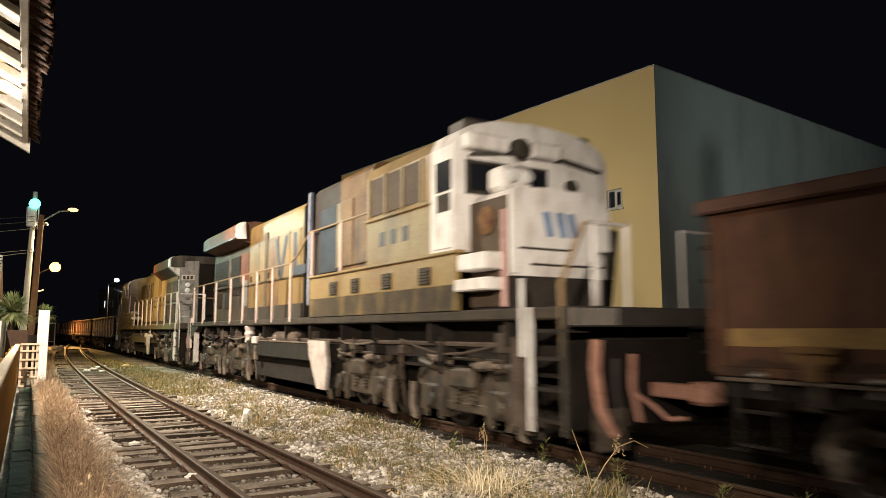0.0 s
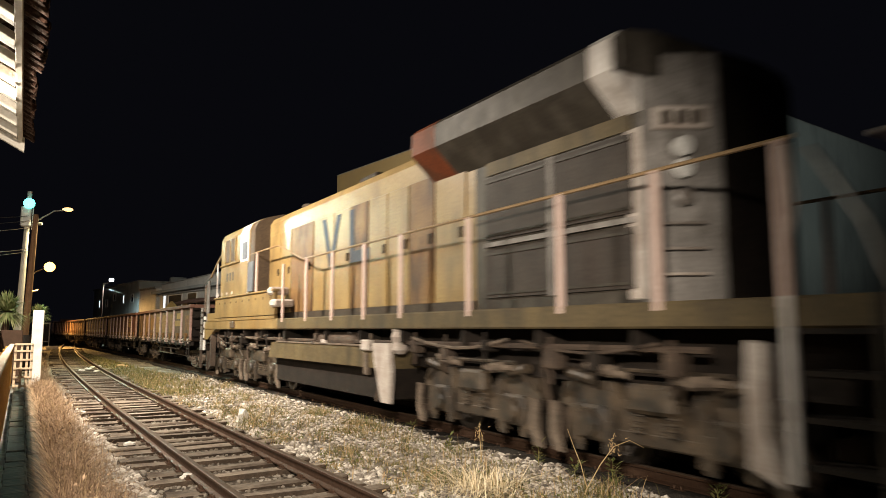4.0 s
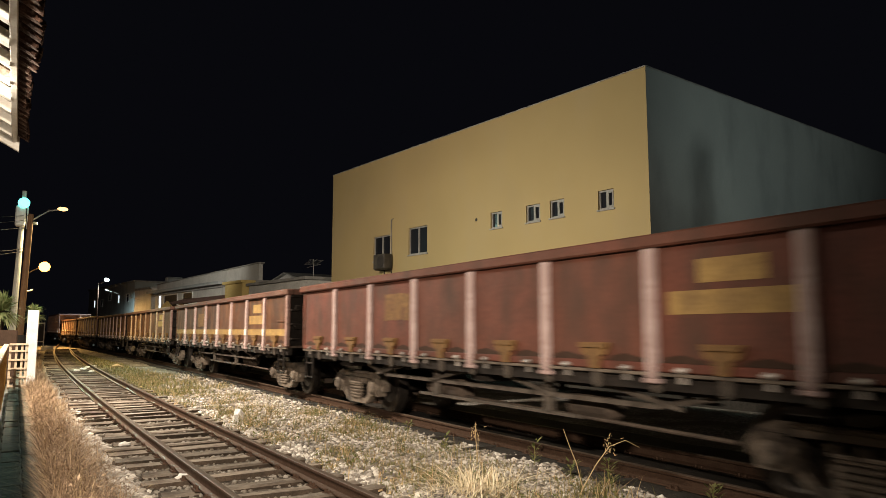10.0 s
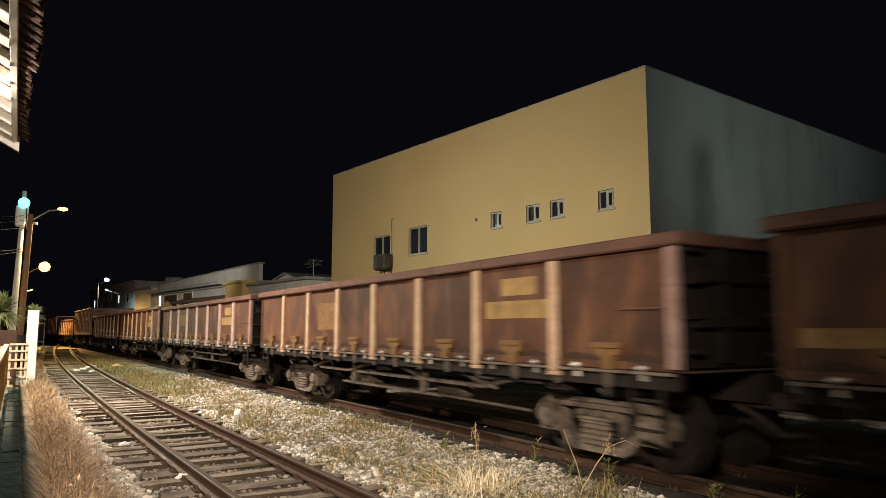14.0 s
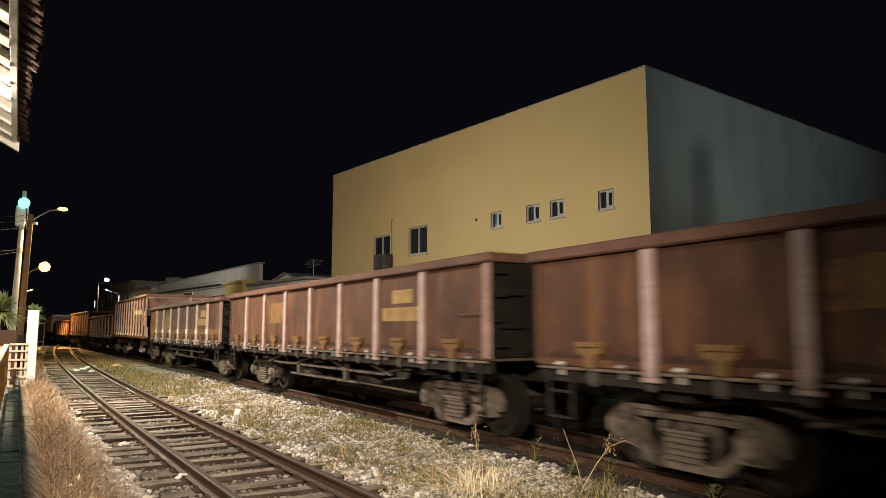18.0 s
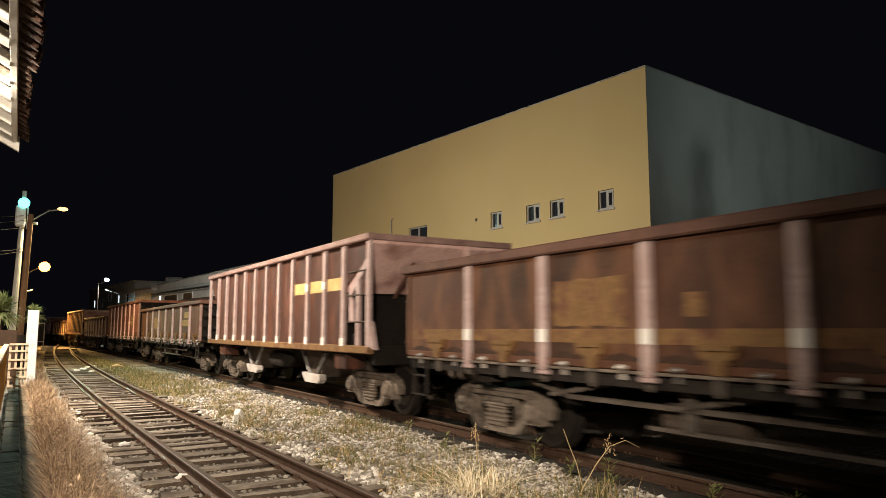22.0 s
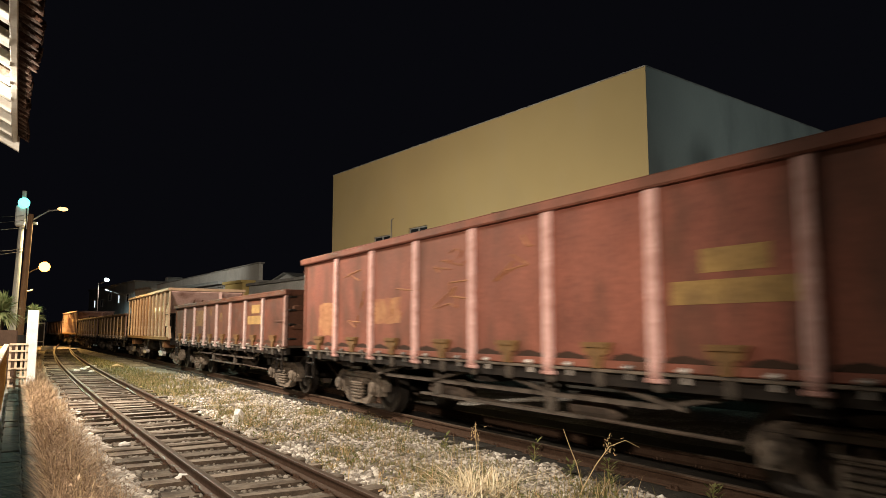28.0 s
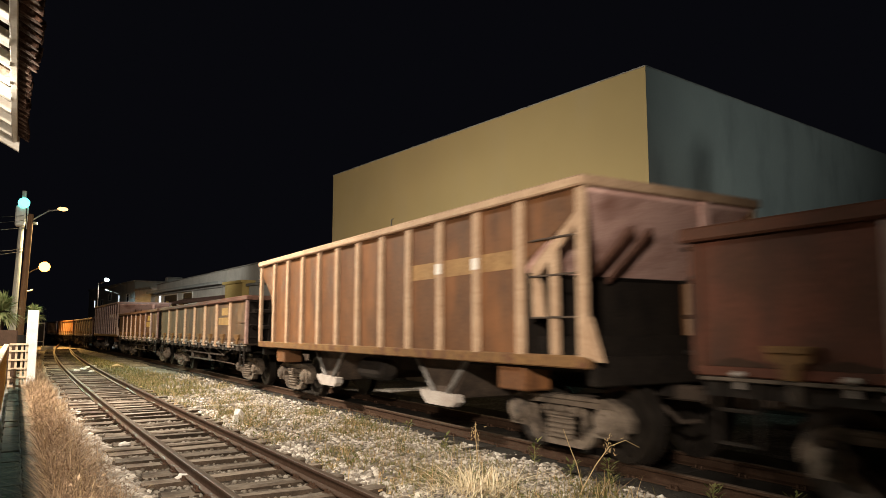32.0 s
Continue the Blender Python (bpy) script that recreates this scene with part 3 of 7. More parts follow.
# dark bed between the siding's sleepers; its colour also carries the gaps' shade
bm, bed = B(), []
for s in np.arange(-6, 67, 1.0):
    ring = []
    for off, z in ((-1.0, -0.025), (-0.85, -0.006), (0.0, 0.002), (0.85, -0.006), (1.0, -0.025)):
        p, a = siding(float(s), off)
        ring.append(bm.verts.new((p.x, p.y, z)))
    bed.append(ring)
for lo, hi in zip(bed[:-1], bed[1:]):
    for i in range(4):
        bm.faces.new((lo[i], lo[i + 1], hi[i + 1], hi[i]))
tagged(part("siding_bed", bm, SIDING_BED), "dark bed between the siding's sleepers, shade of the gaps in its colour", "ballast", kind="structure")

# oily bed below the main line, a low bank of its own
bm = B()
bed = []
for s in np.arange(-60, 140, 2.0):
    ring = []
    for off, z in ((-0.98, 0.0), (-0.75, 0.052), (0.9, 0.052), (1.8, 0.03), (2.4, -0.03)):
        p, a = main_line(float(s), off)
        ring.append(bm.verts.new((p.x, p.y, z)))
    bed.append(ring)
for lo, hi in zip(bed[:-1], bed[1:]):
    for i in range(4):
        bm.faces.new((lo[i], lo[i + 1], hi[i + 1], hi[i]))
tagged(part("ballast_bed", bm, DARK_SOIL), "oil-darkened ballast bed under the main line", "ballast", kind="structure")


# ---- stones, grass and weeds ----
def clear_of_rails(x, y):
    """True away from the siding's sleepers; x across and y along the main line's space."""
    w = TRACK_SPACE @ Vector((x, y, 0))
    best = min((abs((siding(w.y + d)[0] - w).length) for d in (-0.6, 0.0, 0.6)))
    return best > 0.95


def stones(name, mat, count, area, size, seed, label, tracks_too=False):
    """Loose crushed stones, each a small uneven lump."""
    rng = np.random.default_rng(seed)
    bm = B()
    bmesh.ops.create_icosphere(bm, subdivisions=1, radius=1)
    base = np.array([v.co[:] for v in bm.verts])
    tri = np.array([[v.index for v in f.verts] for f in bm.faces])
    bm.free()
    keep = rng.permutation(len(tri))
    verts, faces = [], []
    placed = 0
    while placed < count:
        x, y = area(rng)
        if not tracks_too and not clear_of_rails(x, y):
            continue
        r = size * rng.uniform(0.5, 1.35) * (1 + 0.02 * y)
        sh = base * (1 + rng.uniform(-0.28, 0.28, (len(base), 1))) * (r * rng.uniform(0.7, 1.3, 3) * (1, 1, 0.75))
        a = rng.uniform(0, 6.28)
        c, s = math.cos(a), math.sin(a)
        sh = np.c_[sh[:, 0] * c - sh[:, 1] * s, sh[:, 0] * s + sh[:, 1] * c, sh[:, 2]]
        faces.append(tri + len(base) * placed)
        verts.append(sh + (x, y, (max(ground_height(x, y), -0.004) if tracks_too else ground_height(x, y)) + r * 0.35))
        placed += 1
    me = bpy.data.meshes.new(name)
    me.from_pydata(np.concatenate(verts).tolist(), [], np.concatenate(faces).tolist())
    me.materials.append(mat)
    ob = new(name, me)
    ob.matrix_world = TRACK_SPACE
    return tagged(ob, label, "gravel", kind="stuff")


def between_tracks(rng):
    y = 2.2 + 26 * rng.beta(1.1, 2.6)
    return rng.normal(4.6, 0.5) if rng.random() < 0.75 else rng.uniform(2.9, 5.35), y


def shoulder(rng):
    return min(5.45, 5.15 + abs(rng.normal(0, 0.18))), 1.0 + 26 * rng.beta(1.0, 2.2)


def siding_side(rng):
    y = 3.5 + 14 * rng.beta(1.0, 2.2)
    w = siding(y)[0]
    x = (TRACK_SPACE.inverted() @ w).x
    return x + (rng.normal(-1.12, 0.17) if rng.random() < 0.65 else rng.normal(1.08, 0.1)), y


def in_siding(rng):
    y = 2.5 + 26 * rng.beta(1.0, 1.8)
    x = (TRACK_SPACE.inverted() @ siding(y)[0]).x
    return x + rng.uniform(-1.0, 1.0), y


stones("ballast_stones", STONE, 21000, between_tracks, 0.0225, 1, "pale crushed ballast stones between the tracks")
stones("shoulder_stones", STONE, 1800, shoulder, 0.028, 2, "crushed stones beside the main line")
stones("siding_stones", PALESTONE, 5200, siding_side, 0.027, 3, "pale crushed stones along the siding")
stones("sleeper_stones", DARKSTONE, 8000, in_siding, 0.018, 5, "dark small stones among the siding's sleepers", True)


def blades(name, mat, count, area, height, lean, width, seed, label, category="grass", droop=0.5):
    """Thin bent blades, three segments each."""
    rng = np.random.default_rng(seed)
    verts, faces = [], []
    for i in range(count):
        x, y, boost = area(rng)
        h, a, t = height * boost * rng.uniform(0.45, 1.2), rng.uniform(0, 6.283), rng.uniform(0, lean)
        w = width * rng.uniform(0.6, 1.3)
        dx, dy = math.cos(a), math.sin(a)
        px, py = -dy * w, dx * w
        z0, k = ground_height(x, y) - 0.01, len(verts)
        for f, ww in ((0, 1), (0.4, 0.9), (0.75, 0.6)):
            out = t * h * f * (1 + droop * f * 2)
            up = h * f * (1 - droop * t * f * 0.55)
            verts.append((x + dx * out + px * ww, y + dy * out + py * ww, z0 + up))
            verts.append((x + dx * out - px * ww, y + dy * out - py * ww, z0 + up))
        out = t * h * (1 + droop * 2)
        verts.append((x + dx * out, y + dy * out, z0 + h * (1 - droop * t * 0.75)))
        faces += [(k, k + 1, k + 3, k + 2), (k + 2, k + 3, k + 5, k + 4), (k + 4, k + 5, k + 6)]
    me = bpy.data.meshes.new(name)
    me.from_pydata(verts, [], faces)
    me.materials.append(mat)
    ob = new(name, me)
    ob.matrix_world = TRACK_SPACE
    return tagged(ob, label, category, kind="stuff")


def dry_band(rng):
    y = 4.5 + 24 * rng.beta(1.0, 1.9)
    x = 0.35 + abs(rng.normal(0, 0.28))
    x = x if x < 1.02 else 0.4 + 0.5 * rng.random()
    lump = 0.75 + 0.5 * noise.noise((x * 3, y * 1.7, 5))
    return x, y, lump * (1.0 if x < 0.7 else 0.62)


CLUMPS = [(random.Random(i).uniform(3.1, 5.1) - 0.25 * random.Random(i + 7).random(), 3.2 + 26 * random.Random(i + 900).betavariate(1.1, 1.7), random.Random(i + 50).uniform(0.4, 1.2)) for i in range(190)]


def weed_patches(rng):
    cx, cy, s = CLUMPS[rng.integers(len(CLUMPS))]
    x, y = cx + rng.normal(0, 0.13), cy + rng.normal(0, 0.2)
    return (x, y, s) if x < 5.4 and clear_of_rails(x, y) else (4.3, cy, s)


def far_verge(rng):
    y = 18 + 40 * rng.beta(1.0, 1.5)
    return rng.uniform(3.0, 4.6) - 0.015 * y, y, 1.0


def tuft(rng):
    return 3.92 + rng.normal(0, 0.17), 5.8 + rng.normal(0, 0.17), 1.0


def lane_verge(rng):
    y = 19 + 36 * rng.beta(1.0, 1.5)
    edge = float(np.interp(y, range(-12, 72), SIDING_X)) - 1.25
    return rng.uniform(0.55, max(0.7, edge)), y, rng.uniform(0.6, 1.2)


blades("lane_grass", DRYGRASS, 6000, lane_verge, 0.26, 0.9, 0.006, 17, "dry brown grass between the lane and the siding")
blades("dry_grass", DRYGRASS, 21000, dry_band, 0.46, 0.95, 0.0022, 7, "tall reddish-brown dry grass beside the siding")
blades("dry_grass_tips", STRAW, 2600, dry_band, 0.5, 0.9, 0.002, 8, "pale straw blades among the dry grass")
blades("weeds", WEED, 8500, weed_patches, 0.2, 0.75, 0.0035, 9, "low green-brown weeds among the ballast")
blades("weed_straw", STRAW, 4000, weed_patches, 0.24, 0.8, 0.003, 10, "dry straw stalks among the ballast")
blades("verge_grass", WEED, 9000, far_verge, 0.16, 0.7, 0.007, 11, "green grass verge between the tracks")
blades("straw_tuft", PALESTRAW, 380, tuft, 0.3, 1.3, 0.0042, 12, "pale blond tuft of dry grass", droop=0.85)


def fluff(name, mat, count, area, low, high, size, seed, label):
    """Small seed flakes and leaf bits caught among the blades."""
    rng = np.random.default_rng(seed)
    verts, faces = [], []
    for i in range(count):
        x, y, boost = area(rng)
        c = np.array((x + rng.normal(0, 0.06), y + rng.normal(0, 0.08), (low + (high - low) * rng.random()) * boost))
        a, b = rng.normal(0, size, 3), rng.normal(0, size * 0.5, 3)
        k = len(verts)
        verts += [tuple(c - a), tuple(c + b), tuple(c + a), tuple(c - b)]
        faces.append((k, k + 1, k + 2, k + 3))
    me = bpy.data.meshes.new(name)
    me.from_pydata(verts, [], faces)
    me.materials.append(mat)
    ob = new(name, me)
    ob.matrix_world = TRACK_SPACE
    return tagged(ob, label, "grass", kind="stuff")


fluff("dry_seed_heads", DRYGRASS, 11000, dry_band, 0.05, 0.5, 0.0075, 14, "feathery dry seed heads above the grass")
fluff("weed_leaves", LEAF, 14000, weed_patches, 0.01, 0.16, 0.011, 15, "small green-brown weed leaves among the ballast")
fluff("fallen_straw", STRAW, 5000, weed_patches, 0.02, 0.1, 0.016, 16, "bits of fallen straw on the ballast")


def stalk(name, x, y, bends, r, mat, label, heads=()):
    """A tall dry stem that bends, with seed heads or leaves."""
    bm, pts = B(), [Vector((x, y, 0))]
    for dx, dy, dz in bends:
        pts.append(pts[-1] + Vector((dx, dy, dz)))
    for i, (a, b) in enumerate(zip(pts[:-1], pts[1:])):
        rod(bm, a, b, r * (1 - i / len(bends) * 0.6), 5, r * (1 - (i + 1) / len(bends) * 0.6))
    e = part(name, bm, mat)
    e.matrix_world = TRACK_SPACE
    tagged(e, label, "dry stalk")
    rng = random.Random(3)
    for i in heads:
        bm = B()
        for k in range(26):
            c = pts[i] + Vector((rng.gauss(0, 0.035), rng.gauss(0, 0.035), rng.gauss(0, 0.05)))
            d = Vector((rng.gauss(0, 1), rng.gauss(0, 1), rng.gauss(0, 1))).normalized()
            rod(bm, c, c + d * 0.035, 0.005, 4, 0.001)
        tagged(part("seed_head", bm, mat, e), kind="stuff")
    return e


stalk("dry_stalk", 4.60, 5.15, [(0.03, 0, 0.15), (-0.05, 0.02, 0.21), (-0.06, 0.03, 0.17), (-0.05, 0.02, 0.15)], 0.006, STRAW, "tall leaning dry stalk beside the main line")
stalk("dry_stalk", 4.50, 5.1, [(0.09, 0, 0.15), (0.15, -0.02, 0.2), (0.15, -0.03, 0.16), (0.16, -0.05, 0.05), (0.13, -0.05, -0.07)], 0.006, STRAW, "dry stalk arching over the ballast", (3,))
stalk("dry_stalk", 4.72, 7.05, [(0.0, 0.01, 0.2), (-0.02, 0, 0.2), (0.01, 0, 0.13)], 0.006, STRAW, "thin upright dry stalk", (2,))
stalk("dry_stalk", 4.75, 7.1, [(0.02, 0.01, 0.2), (0.0, 0, 0.16), (-0.03, 0, 0.1)], 0.005, STRAW, "thin upright dry stalk")


def leafy_weed(x, y, h, n, seed, label):
    rng = random.Random(seed)
    e = part("stem", rod(B(), (0, 0, 0), (0.02, 0, h), 0.006, 5, 0.003), WEED)
    e.name = "leafy_weed"
    for i in range(1):
        bm = B()
        for k in range(n):
            z = h * (0.25 + 0.75 * rng.random())
            a, l = rng.uniform(0, 6.28), rng.uniform(0.03, 0.07)
            d = Vector((math.cos(a), math.sin(a), rng.uniform(0.1, 0.9)))
            c = Vector((0.02 * z / h, 0, z)) + d * rng.uniform(0, 0.06)
            s = Vector((-math.sin(a), math.cos(a), 0)) * l * 0.22
            vs = [bm.verts.new(p) for p in (c, c + d * l * 0.5 + s, c + d * l, c + d * l * 0.5 - s)]
            bm.faces.new(vs)
        part("leaves", bm, LEAF, e)
    on_track(e, x, y, 0)
    return tagged(e, label, "weed", "weeds beside the line")


for i, (x, y, h, n) in enumerate(((4.95, 5.15, 0.34, 130), (5.2, 6.6, 0.3, 60), (5.45, 4.35, 0.2, 60), (5.0, 5.75, 0.22, 70), (4.9, 8.1, 0.2, 50), (5.15, 9.6, 0.2, 40), (5.75, 3.75, 0.2, 60))):
    leafy_weed(x, y, h, n, i, "small leafy green weed beside the main line")

# litter on the ground
def scrap(x, y, z, size, seed, label, mat):
    rng = random.Random(seed)
    bm = B()
    bmesh.ops.create_icosphere(bm, subdivisions=2, radius=1)
    for v in bm.verts:
        v.co = Vector((v.co.x * size[0], v.co.y * size[1], max(-0.3, v.co.z) * size[2])) * (1 + rng.uniform(-0.25, 0.25))
    ob = part("crumpled_litter", bm, mat)
    on_track(ob, x, y, z + size[2] * 0.3)
    return tagged(ob, label, "litter", "litter along the tracks")


scrap(3.36, 12.4, 0.03, (0.10, 0.07, 0.17), 1, "crumpled white plastic bag on the ballast", LITTER)
for i, (x, y) in enumerate(((2.35, 31.5), (2.6, 32.6), (2.05, 30.4), (2.75, 31.2), (2.5, 29.6), (2.9, 33.4))):
    scrap(x, y, 0.05, (0.12, 0.09, 0.05), i + 3, "white scrap of litter between the rails", LITTER)
scrap(3.7, 32.5, 0.02, (0.28, 0.2, 0.12), 20, "yellowish lump of litter on the verge", STRAW)
for i, (x, y) in enumerate(((1.35, 10.6), (1.6, 8.0), (1.75, 7.6))):
    scrap(x, y, 0.05, (0.07, 0.05, 0.04), i + 30, "pale scrap of paper beside the rail", LITTER)


# ---- the large building across the line ----
def wall_mesh(axis, at, thick, a0, a1, z0, z1, holes=()):
    """A wall across one axis, with openings (a0, a1, z0, z1) through it."""
    cuts = sorted({a0, a1, *(h[0] for h in holes), *(h[1] for h in holes)})
    rows = sorted({z0, z1, *(h[2] for h in holes), *(h[3] for h in holes)})
    bm = B()
    for u0, u1 in zip(cuts[:-1], cuts[1:]):
        for w0, w1 in zip(rows[:-1], rows[1:]):
            if any(h[0] <= (u0 + u1) / 2 <= h[1] and h[2] <= (w0 + w1) / 2 <= h[3] for h in holes):
                continue
            if axis == 0:
                box(bm, at, at + thick, u0, u1, w0, w1)
            else:
                box(bm, u0, u1, at, at + thick, w0, w1)
    bmesh.ops.remove_doubles(bm, verts=bm.verts, dist=0.0005)
    return bm


BX, BY0, BY1, BZ = 16.5, 11.85, 30.15, 9.13
HOLES = [(25.05, 26.38, 4.6, 5.68), (22.37, 23.67, 4.66, 5.77), (17.96, 18.57, 5.18, 5.75), (16.12, 16.77, 5.18, 5.75), (15.06, 15.68, 5.19, 5.76), (13.1, 13.69, 5.19, 5.77)]
hall = tagged(new("large_building"), "windowless beige hall with grey side wall and few small windows", "building")
bm = wall_mesh(0, BX, 0.2, BY0, BY1, -0.1, BZ, HOLES)
for v in bm.verts:
    if v.co.y < BY0 + 0.01 and v.co.x > BX + 0.1:
        v.co.y += 0.2
part("facade_wall", bm, WALL, hall, "beige rendered long wall")
part("side_wall", prism(B(), [(BX + 0.003, BY0), (48, BY0), (48, BY0 + 0.197), (BX + 0.2, BY0 + 0.197)], 2, -0.1, BZ), GREYWALL, hall, "grey rendered side wall with darker streaks")
part("back_wall", boxed(47.8, 48, BY0 + 0.2, BY1 - 0.2, -0.1, BZ), GREYWALL, hall)
part("far_wall", boxed(BX + 0.2, 48, BY1 - 0.2, BY1, -0.1, BZ), GREYWALL, hall)
part("roof", boxed(BX + 0.2, 47.8, BY0 + 0.2, BY1 - 0.2, BZ - 0.6, BZ - 0.45), CONCRETE, hall)
part("parapet_cap", box(boxed(BX - 0.02, BX + 0.22, BY0 - 0.02, BY1 + 0.02, BZ, BZ + 0.03), BX + 0.22, 48, BY0 - 0.02, BY0 + 0.22, BZ, BZ + 0.03), CONCRETE, hall)
for y0, y1, z0, z1 in HOLES:
    w = part("window", boxed(BX + 0.10, BX + 0.105, y0, y1, z0, z1), WINDOW_DARK, hall, "dark sliding window in a white frame")
    m = (y0 + y1) / 2
    bm = B()
    for a, b, c, d in ((y0, y1, z0, z0 + 0.05), (y0, y1, z1 - 0.05, z1), (y0, y0 + 0.045, z0 + 0.05, z1 - 0.05), (y1 - 0.045, y1, z0 + 0.05, z1 - 0.05), (m - 0.03, m + 0.03, z0 + 0.05, z1 - 0.05)):
        box(bm, BX + 0.06, BX + 0.1, a, b, c, d)
    part("window_frame", bm, WINFRAME, w)
    if y1 - y0 < 1:
        bm = B()
        for a, b, c, d in ((y0 + 0.045, m - 0.03, z0 + 0.05, z0 + 0.1), (y0 + 0.045, m - 0.03, z1 - 0.1, z1 - 0.05), (y0 + 0.045, y0 + 0.09, z0 + 0.1, z1 - 0.1), (m - 0.075, m - 0.03, z0 + 0.1, z1 - 0.1)):
            box(bm, BX + 0.04, BX + 0.075, a, b, c, d)
        part("sash", bm, WINFRAME, w)
    part("sill", boxed(BX - 0.04, BX + 0.06, y0 - 0.04, y1 + 0.04, z0 - 0.05, z0 - 0.002), CONCRETE, w)
part("vent_hole", rod(B(), (BX - 0.01, 19.35, 5.6), (BX + 0.1, 19.35, 5.6), 0.06, 12), BLACK, hall)
ac = tagged(new("air_conditioner"), "dark grey air conditioner unit on wall brackets", "air conditioner")
part("casing", boxed(BX - 0.5, BX - 0.08, 24.75, 25.6, 4.17, 4.8, bevel=0.03), GREYPAINT, ac)
part("fan_grille", lathe(B(), [(0.25, -0.02), (0.26, 0.0), (0.2, 0.02), (0.05, 0.025)], (BX - 0.5, 25.0, 4.48), 0, 20), BLACK, ac)
for y in (24.9, 25.45):
    part("bracket", box(boxed(BX - 0.5, BX, y - 0.02, y + 0.02, 4.12, 4.165), BX - 0.04, BX, y - 0.02, y + 0.02, 3.8, 4.12), GREYPAINT, ac)
part("pipe", pipe(B(), [(BX - 0.06, 24.88, 4.75), (BX - 0.06, 24.88, 6.28), (BX - 0.02, 24.78, 6.32)], 0.025), CONCRETE, ac)


def shadow_tree(x, y, h, seed):
    """A slender tree: a tapered trunk, limbs and a loose crown of small leaves."""
    rng = random.Random(seed)
    e = tagged(new("tree"), "unseen slender tree, added to cast its shadow on the side wall", "tree")
    part("trunk", pipe(B(), [(0, 0, 0), (0.05, 0.02, h * 0.35), (-0.03, 0.0, h * 0.7), (0.02, 0, h)], 0.06, 8), DARKWOOD, e)
    limbs, leaves = B(), B()
    for i in range(13):
        a, z0 = rng.uniform(0, 6.28), h * rng.uniform(0.62, 0.97)
        l = rng.uniform(0.25, 0.6)
        tip = Vector((math.cos(a) * l, math.sin(a) * l, z0 + rng.uniform(0.05, 0.4)))
        rod(limbs, (0, 0, z0), tip, 0.016, 5, 0.006)
        for k in range(13):
            c = Vector((0, 0, z0)).lerp(tip, rng.uniform(0.3, 1.1)) + Vector((rng.gauss(0, 0.1), rng.gauss(0, 0.1), rng.gauss(0, 0.1)))
            d = Vector((rng.gauss(0, 1), rng.gauss(0, 1), rng.gauss(0, 1))).normalized() * 0.05
            n = d.cross(Vector((rng.gauss(0, 1), rng.gauss(0, 1), 1))).normalized() * 0.022
            leaves.faces.new([leaves.verts.new(p) for p in (c - d, c + n, c + d, c - n)])
    part("limbs", limbs, DARKWOOD, e)
    part("crown", leaves, LEAF, e)
    e.matrix_world = pose(x, y, 0)


# stands out of view, between the low spot and the side wall it shades
shadow_tree(17.7, 2.0, 4.05, 3)
# unseen yard wall added along the building's foot, coloured dark as if unlit
tagged(part("yard_wall", boxed(13.5, 13.7, 6, 40, 0, 1.9), SHADEWALL), "low yard wall added along the line, coloured dark as in shade", "wall", kind="structure")


# ---- the train: poses are in each vehicle's own space, +Y to the tail, -X to the camera's side, the leading body end at y = 0 ----
SPEEDS = ((0, 6.55), (1, 6.3), (3, 6.28), (5.5, 6.28), (7, 6.05), (9, 5.9), (12, 5.78), (16, 5.75), (22, 5.74), (27, 5.65), (32, 5.62))  # seconds, metres a second
TRAIN = []  # vehicle, place of its leading end up the line at 0 s, length
WHEELS = []  # wheelset, its resting pose in its bogie, radius, place of its vehicle at 0 s
SPOT = {}


def once(name, make, mat):
    """A mesh that many alike pieces share."""
    if (name, mat.name) not in SPOT:
        SPOT[name, mat.name] = mesh_of(name, make(), mat)
    return SPOT[name, mat.name]


def piece(name, me, parent, x=0, y=0, z=0, rx=0, ry=0, rz=0, label=""):
    ob = new(name, me)
    ob.parent = parent
    ob.matrix_local = pose(x, y, z, rx, ry, rz)
    return tagged(ob, label)


def wheelset_mesh(r, gauge=0.5):
    bm = B()
    for s in (-1, 1):
        x = s * gauge
        prof = [(0.12, x + s * 0.13), (r * 0.62, x + s * 0.10), (r * 0.70, x + s * 0.11), (r * 0.82, x + s * 0.125), (r - 0.005, x + s * 0.12),
                (r, x + s * 0.0), (r + 0.028, x - s * 0.005), (r + 0.028, x - s * 0.03), (r * 0.8, x - s * 0.03), (0.12, x - s * 0.02)]
        lathe(bm, prof, (0, 0, 0), 0, 28)
    rod(bm, (-0.86, 0, 0), (0.86, 0, 0), 0.075, 12)
    return bm


